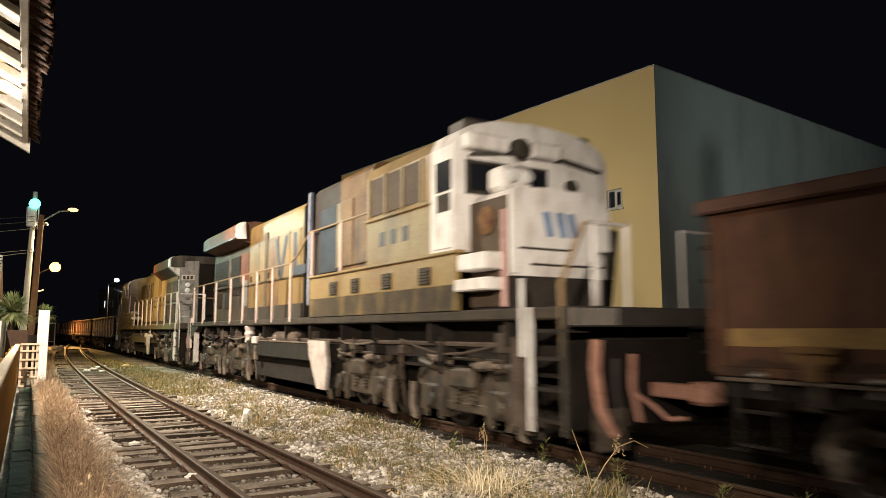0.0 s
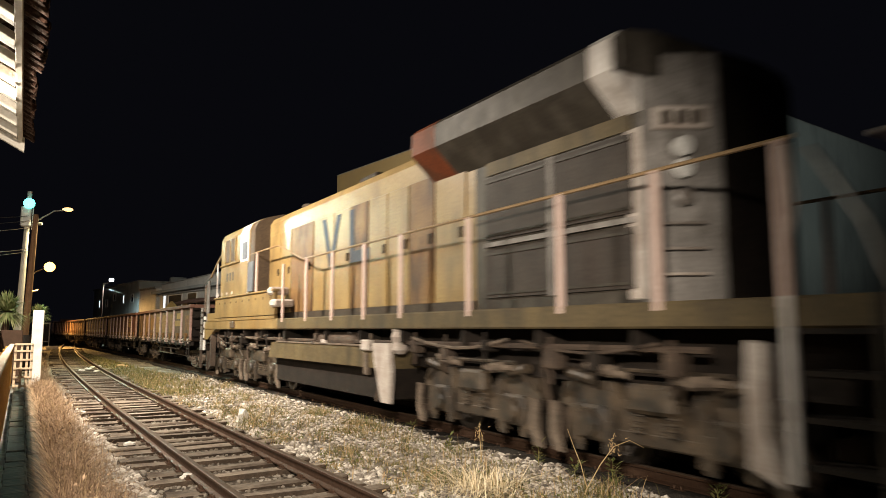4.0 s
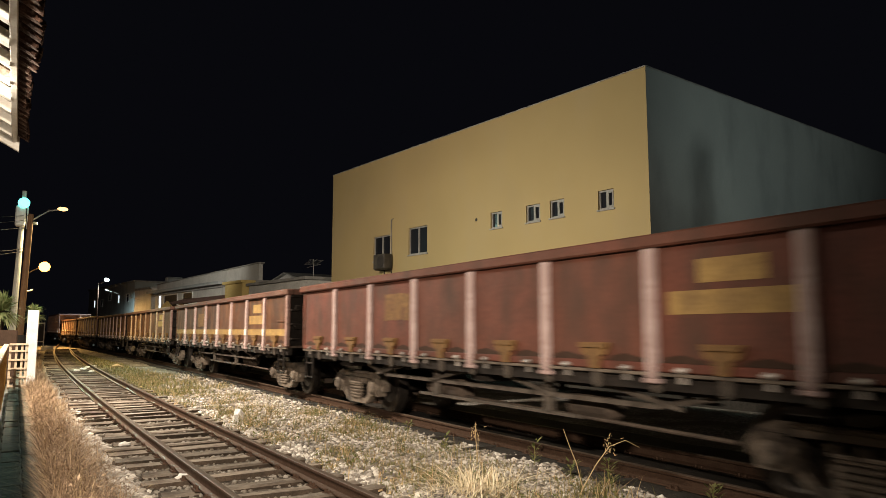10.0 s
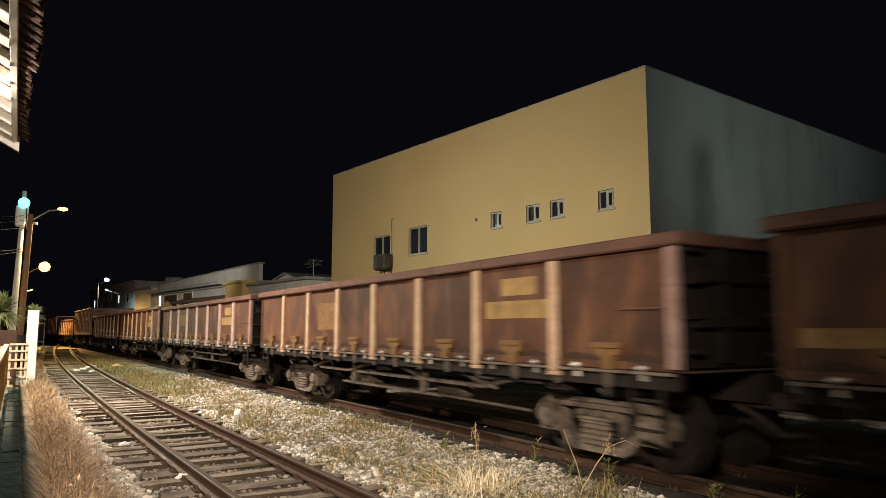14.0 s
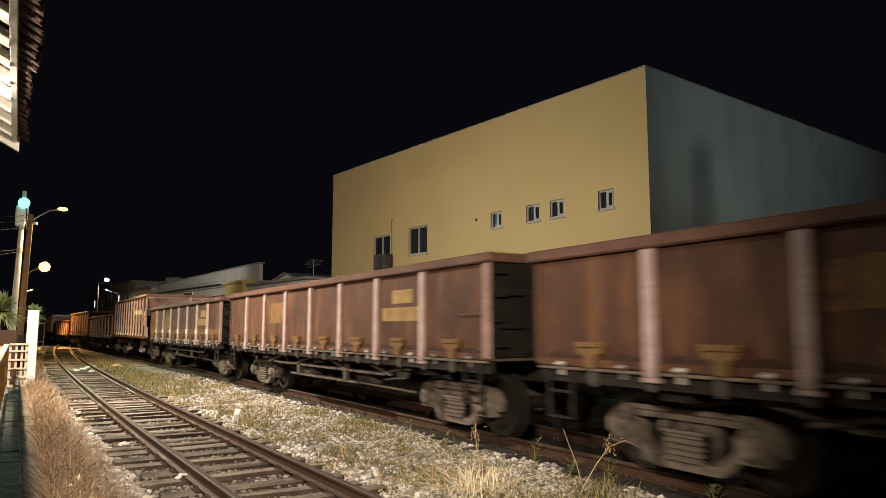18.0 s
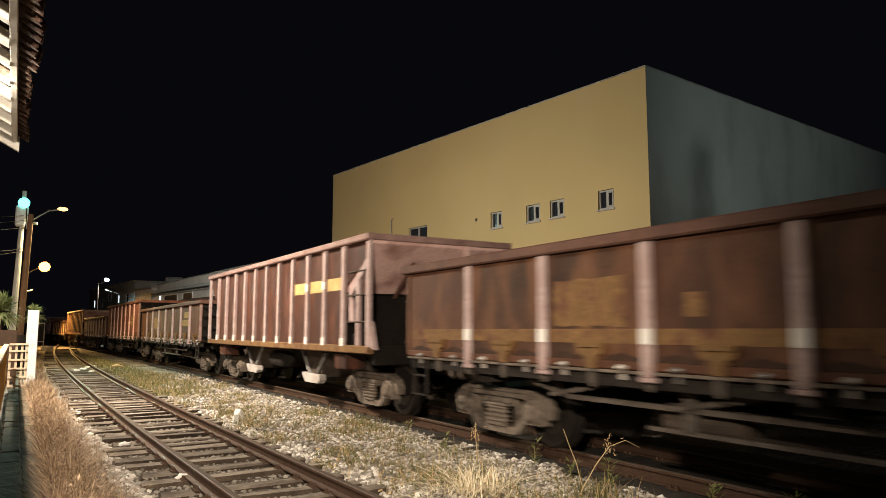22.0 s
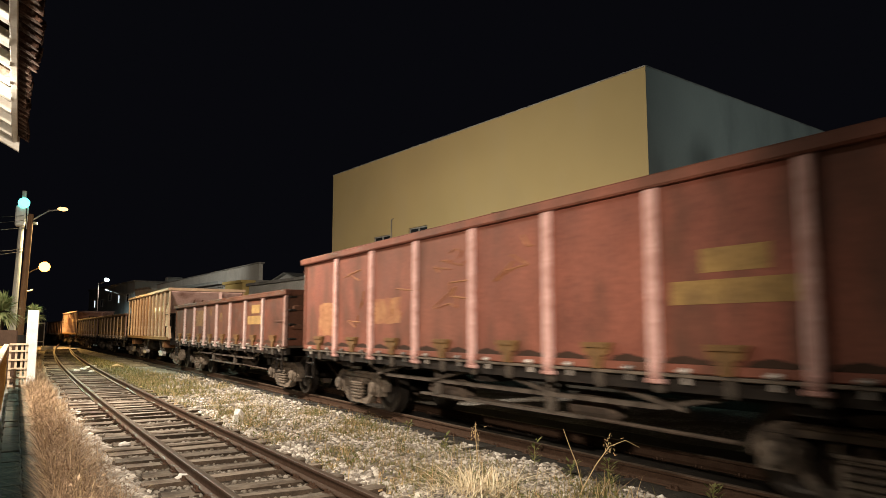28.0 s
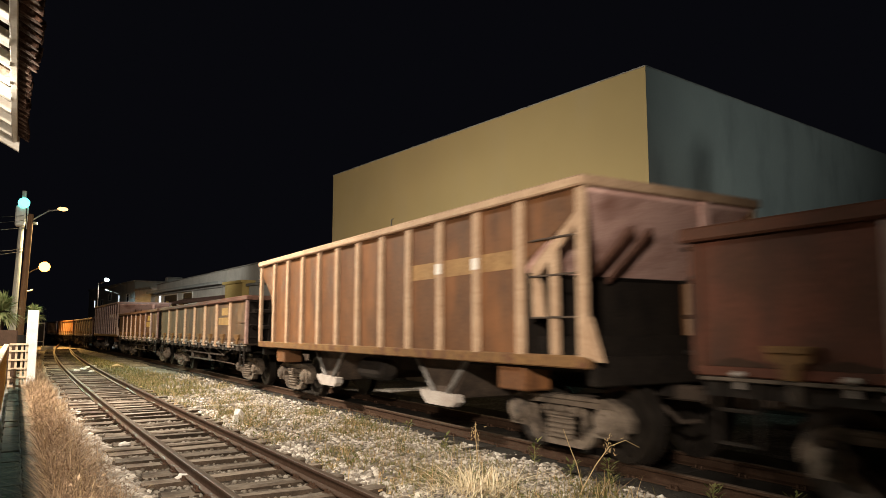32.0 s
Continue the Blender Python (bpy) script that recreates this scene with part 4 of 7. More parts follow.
def side_frame_mesh(w):
    """The cast side frame of a freight bogie: a level top chord, a basket for the springs, bearing boxes at the ends."""
    bm, h = B(), w / 2
    prism(bm, [(-h - 0.26, 0.36), (-h - 0.28, 0.48), (-h - 0.19, 0.60), (-h + 0.02, 0.68), (h - 0.02, 0.68), (h + 0.19, 0.60), (h + 0.28, 0.48), (h + 0.26, 0.36),
               (h + 0.14, 0.50), (h - 0.05, 0.56), (0.36, 0.57), (-0.36, 0.57), (0.05 - h, 0.56), (-h - 0.14, 0.50)], 0, -0.07, 0.07)
    prism(bm, [(-0.63, 0.33), (-0.58, 0.40), (-0.35, 0.21), (0.35, 0.21), (0.58, 0.40), (0.63, 0.33), (0.44, 0.15), (0.35, 0.12), (-0.35, 0.12), (-0.44, 0.15)], 0, -0.085, 0.05)
    for y in (-0.31, 0.25):
        prism(bm, [(y, 0.2), (y + 0.06, 0.2), (y + 0.06, 0.58), (y, 0.58)], 0, 0.0, 0.065)
    box(bm, -0.14, 0.0, -0.25, 0.25, 0.45, 0.49, bevel=0.012)
    for k in (-0.22, 0.0, 0.22):
        box(bm, -0.135, 0.0, k - 0.04, k + 0.04, 0.49, 0.56, bevel=0.012)
    box(bm, -0.095, 0.0, -0.6, 0.6, 0.63, 0.672, bevel=0.01)
    for y in (-h, h):
        prism(bm, [(y - 0.15, 0.28), (y + 0.15, 0.28), (y + 0.18, 0.48), (y + 0.09, 0.58), (y - 0.09, 0.58), (y - 0.18, 0.48)], 0, -0.11, 0.06)
        lathe(bm, [(0.08, -0.18), (0.11, -0.16), (0.12, -0.11), (0.125, 0.0)], (0, y, 0.42), 0, 14)
    return bm


def coil_mesh():
    bm, prof = B(), []
    for k in range(5):
        z = k * 0.054
        prof += [(0.04, z), (0.068, z + 0.012), (0.068, z + 0.03), (0.04, z + 0.045)]
    return lathe(bm, prof, (0, 0, 0), 2, 12)


def bogie(parent, y, wheelbase, r, s0, mat):
    """A two-axle cast freight bogie: two side frames, springs, bolster, brake beams and wheelsets."""
    b = part("bogie", boxed(-0.80, 0.80, -0.14, 0.14, 0.42, 0.66, bevel=0.03), GRIME, parent, "dust-caked cast steel bogie")
    b.matrix_local = pose(0, y, RAIL)
    sf = once("side_frame%g" % wheelbase, lambda: side_frame_mesh(wheelbase), mat)
    coil = once("coil", coil_mesh, mat)
    for s in (-1, 1):
        piece("side_frame", sf, b, s * 0.80, 0, r - 0.42, rz=0 if s < 0 else 180)
        for k in (-0.14, 0.0, 0.14):
            piece("spring", coil, b, s * 0.875, k, 0.2 + r - 0.42)
    beam = once("brake_beam", lambda: box(boxed(-0.62, 0.62, -0.03, 0.03, 0.3, 0.38), -0.1, 0.1, -0.02, 0.02, 0.2, 0.5), GRIME)
    for k in (-0.32, 0.32):
        piece("brake_beam", beam, b, 0, k * wheelbase, 0)
    ws = once("wheelset%g" % r, lambda: wheelset_mesh(r), WHEEL)
    for k in (-0.5, 0.5):
        w = piece("wheelset", ws, b, 0, k * wheelbase, r, label="steel wheels on an axle, bright treads")
        WHEELS.append((w, (0, k * wheelbase, r), r, s0))
    return b


def coupler_mesh():
    bm = boxed(-0.10, 0.10, -0.62, 0.1, 0.86, 1.02, bevel=0.02)
    box(bm, -0.15, 0.14, -0.78, -0.52, 0.82, 1.06, bevel=0.04)
    pipe(bm, [(-0.32, 0.05, 0.9), (-0.33, -0.2, 0.8), (-0.28, -0.38, 0.66), (-0.15, -0.5, 0.68)], 0.025)
    return bm


def truss_mesh(length):
    """The flat bar that runs from bogie to bogie below the sill."""
    return prism(B(), [(2.6, 1.02), (3.3, 0.885), (length - 3.3, 0.885), (length - 2.6, 1.02), (length - 2.6, 1.06), (length - 3.3, 0.935), (3.3, 0.935), (2.6, 1.06)], 0, -0.025, 0.025)


def rib_mesh(h, foot=True):
    bm = prism(B(), [(0, 0), (-0.055, 0.0), (-0.06, 0.1), (-0.055, h - 0.03), (-0.035, h), (0, h)], 1, -0.058, 0.058)
    if foot:
        box(bm, -0.075, 0.0, -0.05, 0.05, -0.09, 0.02, bevel=0.012)
        box(bm, -0.07, 0.0, -0.085, 0.085, -0.13, -0.085, bevel=0.01)
    return bm


def bracket_mesh():
    """The cast hinge of a drop door."""
    bm = prism(B(), [(-0.2, 0.0), (-0.15, -0.11), (-0.08, -0.135), (-0.055, -0.25), (0.055, -0.25), (0.08, -0.135), (0.15, -0.11), (0.2, 0.0)], 0, -0.055, 0.0)
    box(bm, -0.075, -0.05, -0.17, 0.17, -0.05, -0.01)
    return bm


def latch_mesh():
    bm = boxed(-0.07, 0.0, -0.028, 0.028, -0.03, 0.02, bevel=0.008)
    prism(bm, [(-0.02, -0.03), (0.02, -0.03), (0.03, -0.12), (-0.03, -0.12)], 0, -0.045, -0.02)
    rod(bm, (-0.065, -0.06, 0.0), (-0.065, 0.045, -0.012), 0.017, 8)
    return bm


def tank_mesh(r, h):
    return lathe(B(), [(r * 0.55, -h), (r * 0.9, -h + 0.06), (r, -h + 0.14), (r, h - 0.14), (r * 0.9, h - 0.06), (r * 0.55, h)], (0, 0, 0), 1, 16)


def register(e, s0, length):
    TRAIN.append((e, s0, length))
    e.matrix_world = placed(s0, length)


def placed(s, length):
    """The pose of a vehicle whose leading end is s metres up the line; its two bogies follow the rails."""
    a, b = main_line(s + 2.5)[0], main_line(s + length - 2.5)[0]
    return Matrix.Translation(a) @ pose(0, 0, 0, 0, 0, -math.degrees(math.atan2((b - a).x, (b - a).y))) @ Matrix.Translation((0, -2.5, 0))


RIB_AT = (1.66, 3.127, 4.593, 6.06, 7.527, 8.993, 10.46)


def gondola(s0, mat, rib, label, top=2.46, marks=True, stripe=False, patch=(), length=12.12, ends=None, name="gondola_wagon", scrawl=0):
    g = tagged(new(name), label, "wagon", "wagons of the train")
    low, W = 1.27, 1.34
    k = length / 12.12
    tall = top > 2.7
    # side sheets, with a pressed edge along the foot
    for s in (-1, 1):
        bm = B()
        x0, x1 = sorted((s * W, s * (W - 0.03)))
        box(bm, x0, x1, 0.06, length - 0.06, low, top - 0.1)
        x0, x1 = sorted((s * (W + 0.025), s * (W - 0.05)))
        box(bm, x0, x1, 0.04, length - 0.04, low - 0.03, low + 0.05, bevel=0.01)
        part("side_wall", bm, mat, g)
    part("wagon_floor", boxed(-W + 0.04, W - 0.04, 0.08, length - 0.08, low - 0.04, low + 0.02), GRIME, g)
    for y in (0.0, length):
        s = 1 if y == 0 else -1
        ew = part("end_wall", boxed(-W + 0.03, W - 0.03, *sorted((y + s * 0.02, y + s * 0.06)), low + 0.01, top - 0.1), ends or SHADEBLACK, g, "end sheet; where black, its shade is put into the colour")
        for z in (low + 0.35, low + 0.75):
            part("end_bar", boxed(-W + 0.1, W - 0.1, *sorted((y + s * 0.025, y - s * 0.06)), z, z + 0.1, bevel=0.015), ends or SHADEBLACK, ew)
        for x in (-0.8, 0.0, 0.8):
            part("end_post", boxed(x - 0.05, x + 0.05, *sorted((y + s * 0.03, y - s * 0.05)), low + 0.05, top - 0.12), ends or SHADEBLACK, ew)
    # drop doors between the ribs, with flat dark patches round the latches at their feet, over a dusty lip
    ys = [0.1] + [y * k for y in RIB_AT] + [length - 0.1]
    gap = once("latch_recess", lambda: prism(B(), [(-0.26, 0.0), (-0.23, 0.03), (-0.1, 0.05), (0.03, 0.075), (0.1, 0.06), (0.2, 0.045), (0.26, 0.0)], 0, -0.016, -0.002), LATCHDARK)
    for a, b in zip(ys[:-1], ys[1:]):
        w = (b - a) / 2 - 0.052
        piece("drop_door", once("door%.2f_%.2f" % (w, top), lambda: boxed(-0.012, 0.001, -w, w, low + 0.054, top - 0.122), mat), g, -W, (a + b) / 2)
        for f in (0.22, 0.78):
            piece("latch_recess", gap, g, -W, a + (b - a) * f, low + 0.052)
    # the lip's paler colour also carries the light that it catches
    piece("sill_lip", once("sill_lip%.2f" % length, lambda: boxed(-0.05, 0.0, 0.1, length - 0.1, 1.205, 1.235, bevel=0.006), CAST), g, -W + 0.005, label="dusty lip along the sill, paler for the light it catches")
    # rim
    bm = B()
    for s in (-1, 1):
        x0, x1 = sorted((s * (W - 0.06), s * (W + 0.09)))
        box(bm, x0, x1, -0.06, length + 0.06, top - 0.12, top, bevel=0.018)
    for y in (-0.06, length - 0.06):
        box(bm, -W + 0.06, W - 0.06, y, y + 0.12, top - 0.115, top - 0.004)
    part("top_rim", bm, RIM if mat in (BROWN, OLIVE) else mat, g, "worn top rim")
    rb = once("rib%.2f" % (top - low), lambda: rib_mesh(top - 0.1 - low), rib)
    for s in (-1, 1):
        for y in RIB_AT:
            piece("rib", rb, g, s * W, y * k, low, rz=0 if s < 0 else 180)
        for y in (0.07, length - 0.05):
            post = once("post%.2f%d" % (top - low, y < 1), lambda: rib_mesh(top - 0.1 - low, foot=False) if y < 1 else boxed(-0.02, 0.0, -0.04, 0.04, 0, top - 0.1 - low), DUSTYPOST if y < 1 else mat)
            piece("corner_post", post, g, s * W, y, low, rz=0 if s < 0 else 180)
    br, lt = once("hinge", bracket_mesh, HINGE), once("latch", latch_mesh, LATCH)
    for s in (-1, 1):
        for a, b in zip(ys[:-1], ys[1:]):
            piece("hinge_bracket", br, g, s * (W + 0.002), (a + b) / 2, low + 0.22, rz=0 if s < 0 else 180)
            for f in (0.22, 0.78):
                piece("door_latch", lt, g, s * (W - 0.01), a + (b - a) * f, low - 0.0, rz=0 if s < 0 else 180)
    # painted marks
    def mark(name, y0, y1, z0, z1, m=MARK, x=-W - 0.0165):
        part(name, boxed(x, -W + 0.002, y0 * k, y1 * k, z0, z1), m, g)
    if marks:
        z = 2.0 + (0.08 if tall else 0)
        mark("paint_panel", 1.98, 2.62, z, z + 0.2)
        mark("paint_stripe", 1.72, 2.94, z - 0.26, z - 0.06)
    if stripe:
        for a, b in zip(ys[:-1], ys[1:]):
            part("paint_stripe", boxed(-W - 0.0165, -W + 0.002, a + 0.08, b - 0.08, low + 0.21, low + 0.35), FADED if stripe == "faint" else MARK, g)
        rp = once("rib_patch", lambda: boxed(-0.066, -0.04, -0.062, 0.062, 0.0, 0.14), CHALK)
        for y in RIB_AT:
            piece("rib_patch", rp, g, -W, y * k, low + 0.21)
    for y0, y1, z0, z1 in patch:
        # a worn patch with an uneven outline
        pr, ring = random.Random(int(y0 * 100) + int(s0)), []
        for i in range(32):
            a = 6.28319 * i / 32
            c, q = math.cos(a), math.sin(a)
            k2 = pr.uniform(0.93, 1.05) / max(abs(c), abs(q)) ** 0.95
            ring.append(((y0 + y1) / 2 * k + c * k2 * (y1 - y0) / 2, (z0 + z1) / 2 + q * k2 * (z1 - z0) / 2))
        part("paint_patch", prism(B(), ring, 0, -W - 0.0165, -W + 0.002), PALEOCHRE if tall else FADED, g)
    rng = random.Random(scrawl)
    for i in range(scrawl):
        # sprayed lines, too faded to read
        y = rng.choice([4.7, 6.2, 7.6, 9.0]) + rng.uniform(0, 0.9)
        z, bm = rng.uniform(1.6, top - 0.4), B()
        pts = [(-W - 0.014, (y + rng.uniform(-0.35, 0.4)) * k, z + rng.uniform(-0.16, 0.16)) for _ in range(4)]
        for a, b in zip(pts[:-1], pts[1:]):
            rod(bm, a, b, 0.012, 4)
        part("sprayed_line", bm, PALEOCHRE, g)
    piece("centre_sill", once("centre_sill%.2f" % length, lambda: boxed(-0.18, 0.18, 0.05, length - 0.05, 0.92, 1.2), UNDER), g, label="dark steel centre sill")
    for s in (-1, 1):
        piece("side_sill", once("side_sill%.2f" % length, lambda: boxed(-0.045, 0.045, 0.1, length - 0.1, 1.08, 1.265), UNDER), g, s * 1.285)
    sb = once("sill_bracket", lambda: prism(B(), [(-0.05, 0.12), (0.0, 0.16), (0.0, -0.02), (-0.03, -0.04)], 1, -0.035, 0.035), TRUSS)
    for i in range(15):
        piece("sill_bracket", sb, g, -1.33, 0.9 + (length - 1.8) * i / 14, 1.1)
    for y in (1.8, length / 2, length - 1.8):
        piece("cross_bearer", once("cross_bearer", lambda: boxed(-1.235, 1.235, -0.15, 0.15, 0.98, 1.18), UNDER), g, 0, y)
    tr = once("truss%.2f" % length, lambda: truss_mesh(length), TRUSS)
    brace = once("truss_strut", lambda: prism(B(), [(-0.5, 1.12), (0.5, 0.93), (0.5, 0.89), (-0.5, 1.07)], 0, -0.02, 0.02), TRUSS)
    hang = once("truss_hanger", lambda: boxed(-0.03, 0.03, -0.06, 0.06, 0.72, 1.1), TRUSS)
    for s in (-1, 1):
        piece("truss_bar", tr, g, s * 1.14, 0, 0)
        for q in range(4):
            piece("truss_strut", brace, g, s * 1.17, 3.5 + (length - 7.0) * q / 3, 0, rz=180 if q < 2 else 0)
        for y in (length * 0.4, length * 0.6):
            piece("truss_hanger", hang, g, s * 1.13, y, 0)
        piece("brake_pipe", once("brake_pipe", lambda: boxed(-0.025, 0.025, -1.7, 1.7, 0.69, 0.725), TRUSS), g, s * 1.12, length / 2, 0)
    piece("air_tank", once("brake_tank", lambda: tank_mesh(0.17, 0.46), GRIME), g, -0.9, length * 0.6, 0.8)
    piece("brake_cylinder", once("brake_cylinder", lambda: tank_mesh(0.15, 0.36), GRIME), g, -0.85, length * 0.365, 0.8)
    part("brake_rod", rod(B(), (-0.95, 2.6, 0.66), (-0.95, length * 0.6, 0.72), 0.022), GRIME, g)
    cp = once("coupler", coupler_mesh, GRIME)
    piece("coupler", cp, g, 0, 0.2, 0)
    piece("coupler", cp, g, 0, length - 0.2, 0, rz=180)
    # steps and hand holds at the corners
    st = once("corner_step", lambda: pipe(pipe(B(), [(0, -0.18, 1.25), (0, -0.18, 0.72), (0, 0.18, 0.72), (0, 0.18, 1.25)], 0.02), [(0, -0.18, 0.98), (0, 0.18, 0.98)], 0.018), UNDER)
    for s in (-1, 1):
        for y in (0.42, length - 0.42):
            piece("corner_step", st, g, s * 1.36, y, 0)
    # rungs up the corners and a hand hold along the first panels
    rg = once("rung", lambda: pipe(B(), [(0.0, 0.02, 0), (0.0, -0.075, 0), (0.14, -0.075, 0), (0.14, 0.02, 0)], 0.016), SHADEBLACK)
    hd = once("hand_hold", lambda: pipe(B(), [(0, -0.26, 0), (-0.05, -0.26, 0), (-0.05, 0.26, 0), (0, 0.26, 0)], 0.006, 5), RIM)
    for y, turn in ((0.0, 0), (length, 180)):
        for z in (1.42, 1.72, 2.02, 2.3):
            piece("rung", rg, g, -W + 0.02 if turn == 0 else -W + 0.16, y, z, rz=turn)
        if turn == 0:
            piece("hand_hold", hd, g, -W, 0.45, 1.8)
    for y in (1.58, length - 1.58):
        bogie(g, y, 1.46, 0.42, s0, CAST)
    register(g, s0, length)
    return g


def hopper(s0, mat, rib, label, length=11.05):
    """A tall ore hopper: ribbed sides, sloping end sheets over open platforms, chutes below."""
    g = tagged(new("hopper_wagon"), label, "wagon", "wagons of the train")
    low, top, W = 1.24, 3.18, 1.34
    a, b = 1.07, length - 1.02
    for s in (-1, 1):
        x0, x1 = sorted((s * W, s * (W - 0.03)))
        bm = B()
        box(bm, x0, x1, a, b, low + 0.1, top - 0.1)
        # the sheet runs on above the sloping ends
        for e0, e1 in ((0.06, a), (length - 0.06, b)):
            prism(bm, [(e0, top - 0.1), (e1, top - 0.1), (e1, 2.35), (e0, top - 0.3)], 0, x0, x1)
        part("side_wall", bm, mat, g)
        x0, x1 = sorted((s * (W - 0.05), s * (W + 0.06)))
        part("side_sill", boxed(x0, x1, 0.02, length - 0.02, low - 0.02, low + 0.11, bevel=0.015), FADED, g, "ochre-stained side sill")
    for y, d in ((0.0, 1), (length, -1)):
        # slope sheet from the top rim down to the hopper: dusty pink where lit, near-black where shaded
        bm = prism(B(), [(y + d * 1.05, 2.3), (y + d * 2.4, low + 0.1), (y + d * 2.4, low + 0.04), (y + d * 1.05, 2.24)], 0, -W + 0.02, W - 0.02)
        part("slope_sheet", bm, SHADEBLACK, g, "lower part of the sloping end sheet, shade put into its colour")
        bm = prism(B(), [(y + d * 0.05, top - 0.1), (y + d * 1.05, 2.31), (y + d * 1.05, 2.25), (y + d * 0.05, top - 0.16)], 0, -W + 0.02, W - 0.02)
        part("upper_slope_sheet", bm, SLOPE if d > 0 else SHADEBLACK, g, "upper part of the sloping sheet")
        part("end_stay", boxed(0.42, 0.54, *sorted((y + d * 0.0, y + d * 0.07)), 2.25, top - 0.112), SLOPE if d > 0 else SHADEBLACK, g, "end stay under the rim")
        part("end_stay", boxed(0.43, 0.53, *sorted((y + d * 0.0, y + d * 0.06)), low + 0.1, 2.249), UNDER, g)
        for x in (-0.42, -0.12):
            part("end_brace", prism(B(), [(y + d * 0.3, top - 0.42), (y + d * 1.0, 2.22), (y + d * 1.0, 2.16), (y + d * 0.3, top - 0.5)], 0, x - 0.03, x + 0.03), RIM, g)
        part("cross_beam", boxed(-W + 0.04, W - 0.04, *sorted((y + d * 0.75, y + d * 0.85)), low + 0.02, low + 0.3), SHADEBLACK, g)
        for s in (-1, 1) if d > 0 else ():
            # open corner: sloping edge brace, inner post and foot gusset
            x = s * (W - 0.01)
            part("edge_brace", prism(B(), [(y + d * 0.1, top - 0.3), (y + d * 0.92, 2.3), (y + d * 0.92, 2.12), (y + d * 0.1, top - 0.42)], 0, x - 0.02, x + 0.02), rib, g)
            part("inner_post", boxed(x - 0.03, x + 0.03, *sorted((y + d * 0.5, y + d * 0.6)), low + 0.1, 2.5), rib, g)
            part("rib_gusset", prism(B(), [(y + d * 0.92, 2.3), (y + d * 0.92, 1.75), (y + d * 0.72, 1.75), (y + d * 0.76, 2.1)], 0, x - 0.012, x + 0.012), rib, g)
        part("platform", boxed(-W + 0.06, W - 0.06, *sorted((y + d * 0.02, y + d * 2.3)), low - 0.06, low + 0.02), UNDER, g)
        part("end_beam", boxed(-W + 0.05, W - 0.05, *sorted((y - d * 0.02, y + d * 0.12)), low - 0.2, low + 0.1, bevel=0.015), SHADEBLACK, g)
        # walls added under the slope, near-black in place of the shade inside
        part("end_bulkhead", boxed(-W + 0.05, W - 0.05, *sorted((y + d * 1.1, y + d * 1.14)), low + 0.06, 2.27), SHADEBLACK, g)
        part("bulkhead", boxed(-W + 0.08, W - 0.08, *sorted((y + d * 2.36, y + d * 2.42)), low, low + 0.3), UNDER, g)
    rim = B()
    for s in (-1, 1):
        x0, x1 = sorted((s * (W - 0.06), s * (W + 0.1)))
        box(rim, x0, x1, -0.03, length + 0.03, top - 0.11, top, bevel=0.018)
    for y in (-0.03, length - 0.09):
        box(rim, -W + 0.06, W - 0.06, y, y + 0.12, top - 0.108, top - 0.004)
    part("top_rim", rim, DUSTYPOST if mat is DARKBROWN else rib, g, "dusty worn top rim")
    rb = once("hopper_rib", lambda: rib_mesh(top - 0.1 - low - 0.1, foot=False), rib)
    ys = np.linspace(1.1, length - 1.05, 11)
    for s in (-1, 1):
        for y in ys:
            piece("rib", rb, g, s * W, y, low + 0.1, rz=0 if s < 0 else 180)
        for y in (0.07, length - 0.07):
            piece("corner_post", rb, g, s * W, y, low + 0.1, rz=0 if s < 0 else 180)
            d = 1 if y < 1 else -1
            if d < 0:
                arch = [(y + 0.05, top - 0.3), (y - 0.35, 2.62), (y - 0.62, 2.42), (y - 0.8, 2.1), (y - 0.86, 1.75), (y - 1.0, 1.75), (y - 1.0, top - 0.12), (y + 0.05, top - 0.12)]
                part("arched_gusset", prism(B(), arch, 0, s * W - 0.012, s * W + 0.012), mat, g)
                continue
            part("gusset", prism(B(), [(y - d * 0.05, low + 0.1), (y + d * 0.05, low + 0.5), (y - d * 0.05, low + 0.5), (y - d * 0.22, low + 0.05)], 0, s * W - 0.04, s * W + 0.04), rib, g)
            # ladder in the open corner
            x = s * (W - 0.01)
            for z in (low + 0.5, low + 0.95, low + 1.35):
                part("rung", rod(B(), (x - s * -0.03, y + d * 0.02, z), (x - s * -0.03, y + d * 0.85, z), 0.012), GRIME, g)
    for y0, y1 in zip(ys[0:3], ys[1:4]):
        part("paint_stripe", boxed(-W - 0.004, -W + 0.002, y0 + 0.065, y1 - 0.065, 2.31, 2.53), FAINTMARK if mat is TAN else PALEMARK, g)
    rp = once("rib_patch", lambda: boxed(-0.066, -0.04, -0.062, 0.062, 0.0, 0.14), CHALK)
    for y in ys[1:3]:
        piece("rib_patch", rp, g, -W, y, 2.35)
    for y in ys if mat is DARKBROWN else ():
        piece("rib_patch", rp, g, -W, y, low + 0.09)
    # discharge chutes
    for y in (3.5, length - 3.35):
        ch = part("chute", prism(B(), [(y - 0.8, low), (y + 0.8, low), (y + 0.3, 0.66), (y - 0.3, 0.66)], 0, -0.95, 0.95), GRIME, g, "dust-covered discharge chute")
        for s in (-1, 1):
            for d in (-1, 1):
                part("chute_rib", rod(B(), (s * 0.98, y + d * 0.72, low), (s * 0.98, y + d * 0.16, 0.7), 0.04, 5), DUSTGREY, ch)
            part("chute_gate", prism(B(), [(y - 0.46, 0.72), (y + 0.5, 0.74), (y + 0.46, 0.66), (y + 0.3, 0.55), (y - 0.36, 0.55), (y - 0.48, 0.62)], 0, *sorted((s * 0.9, s * 1.04))), DUST, ch)
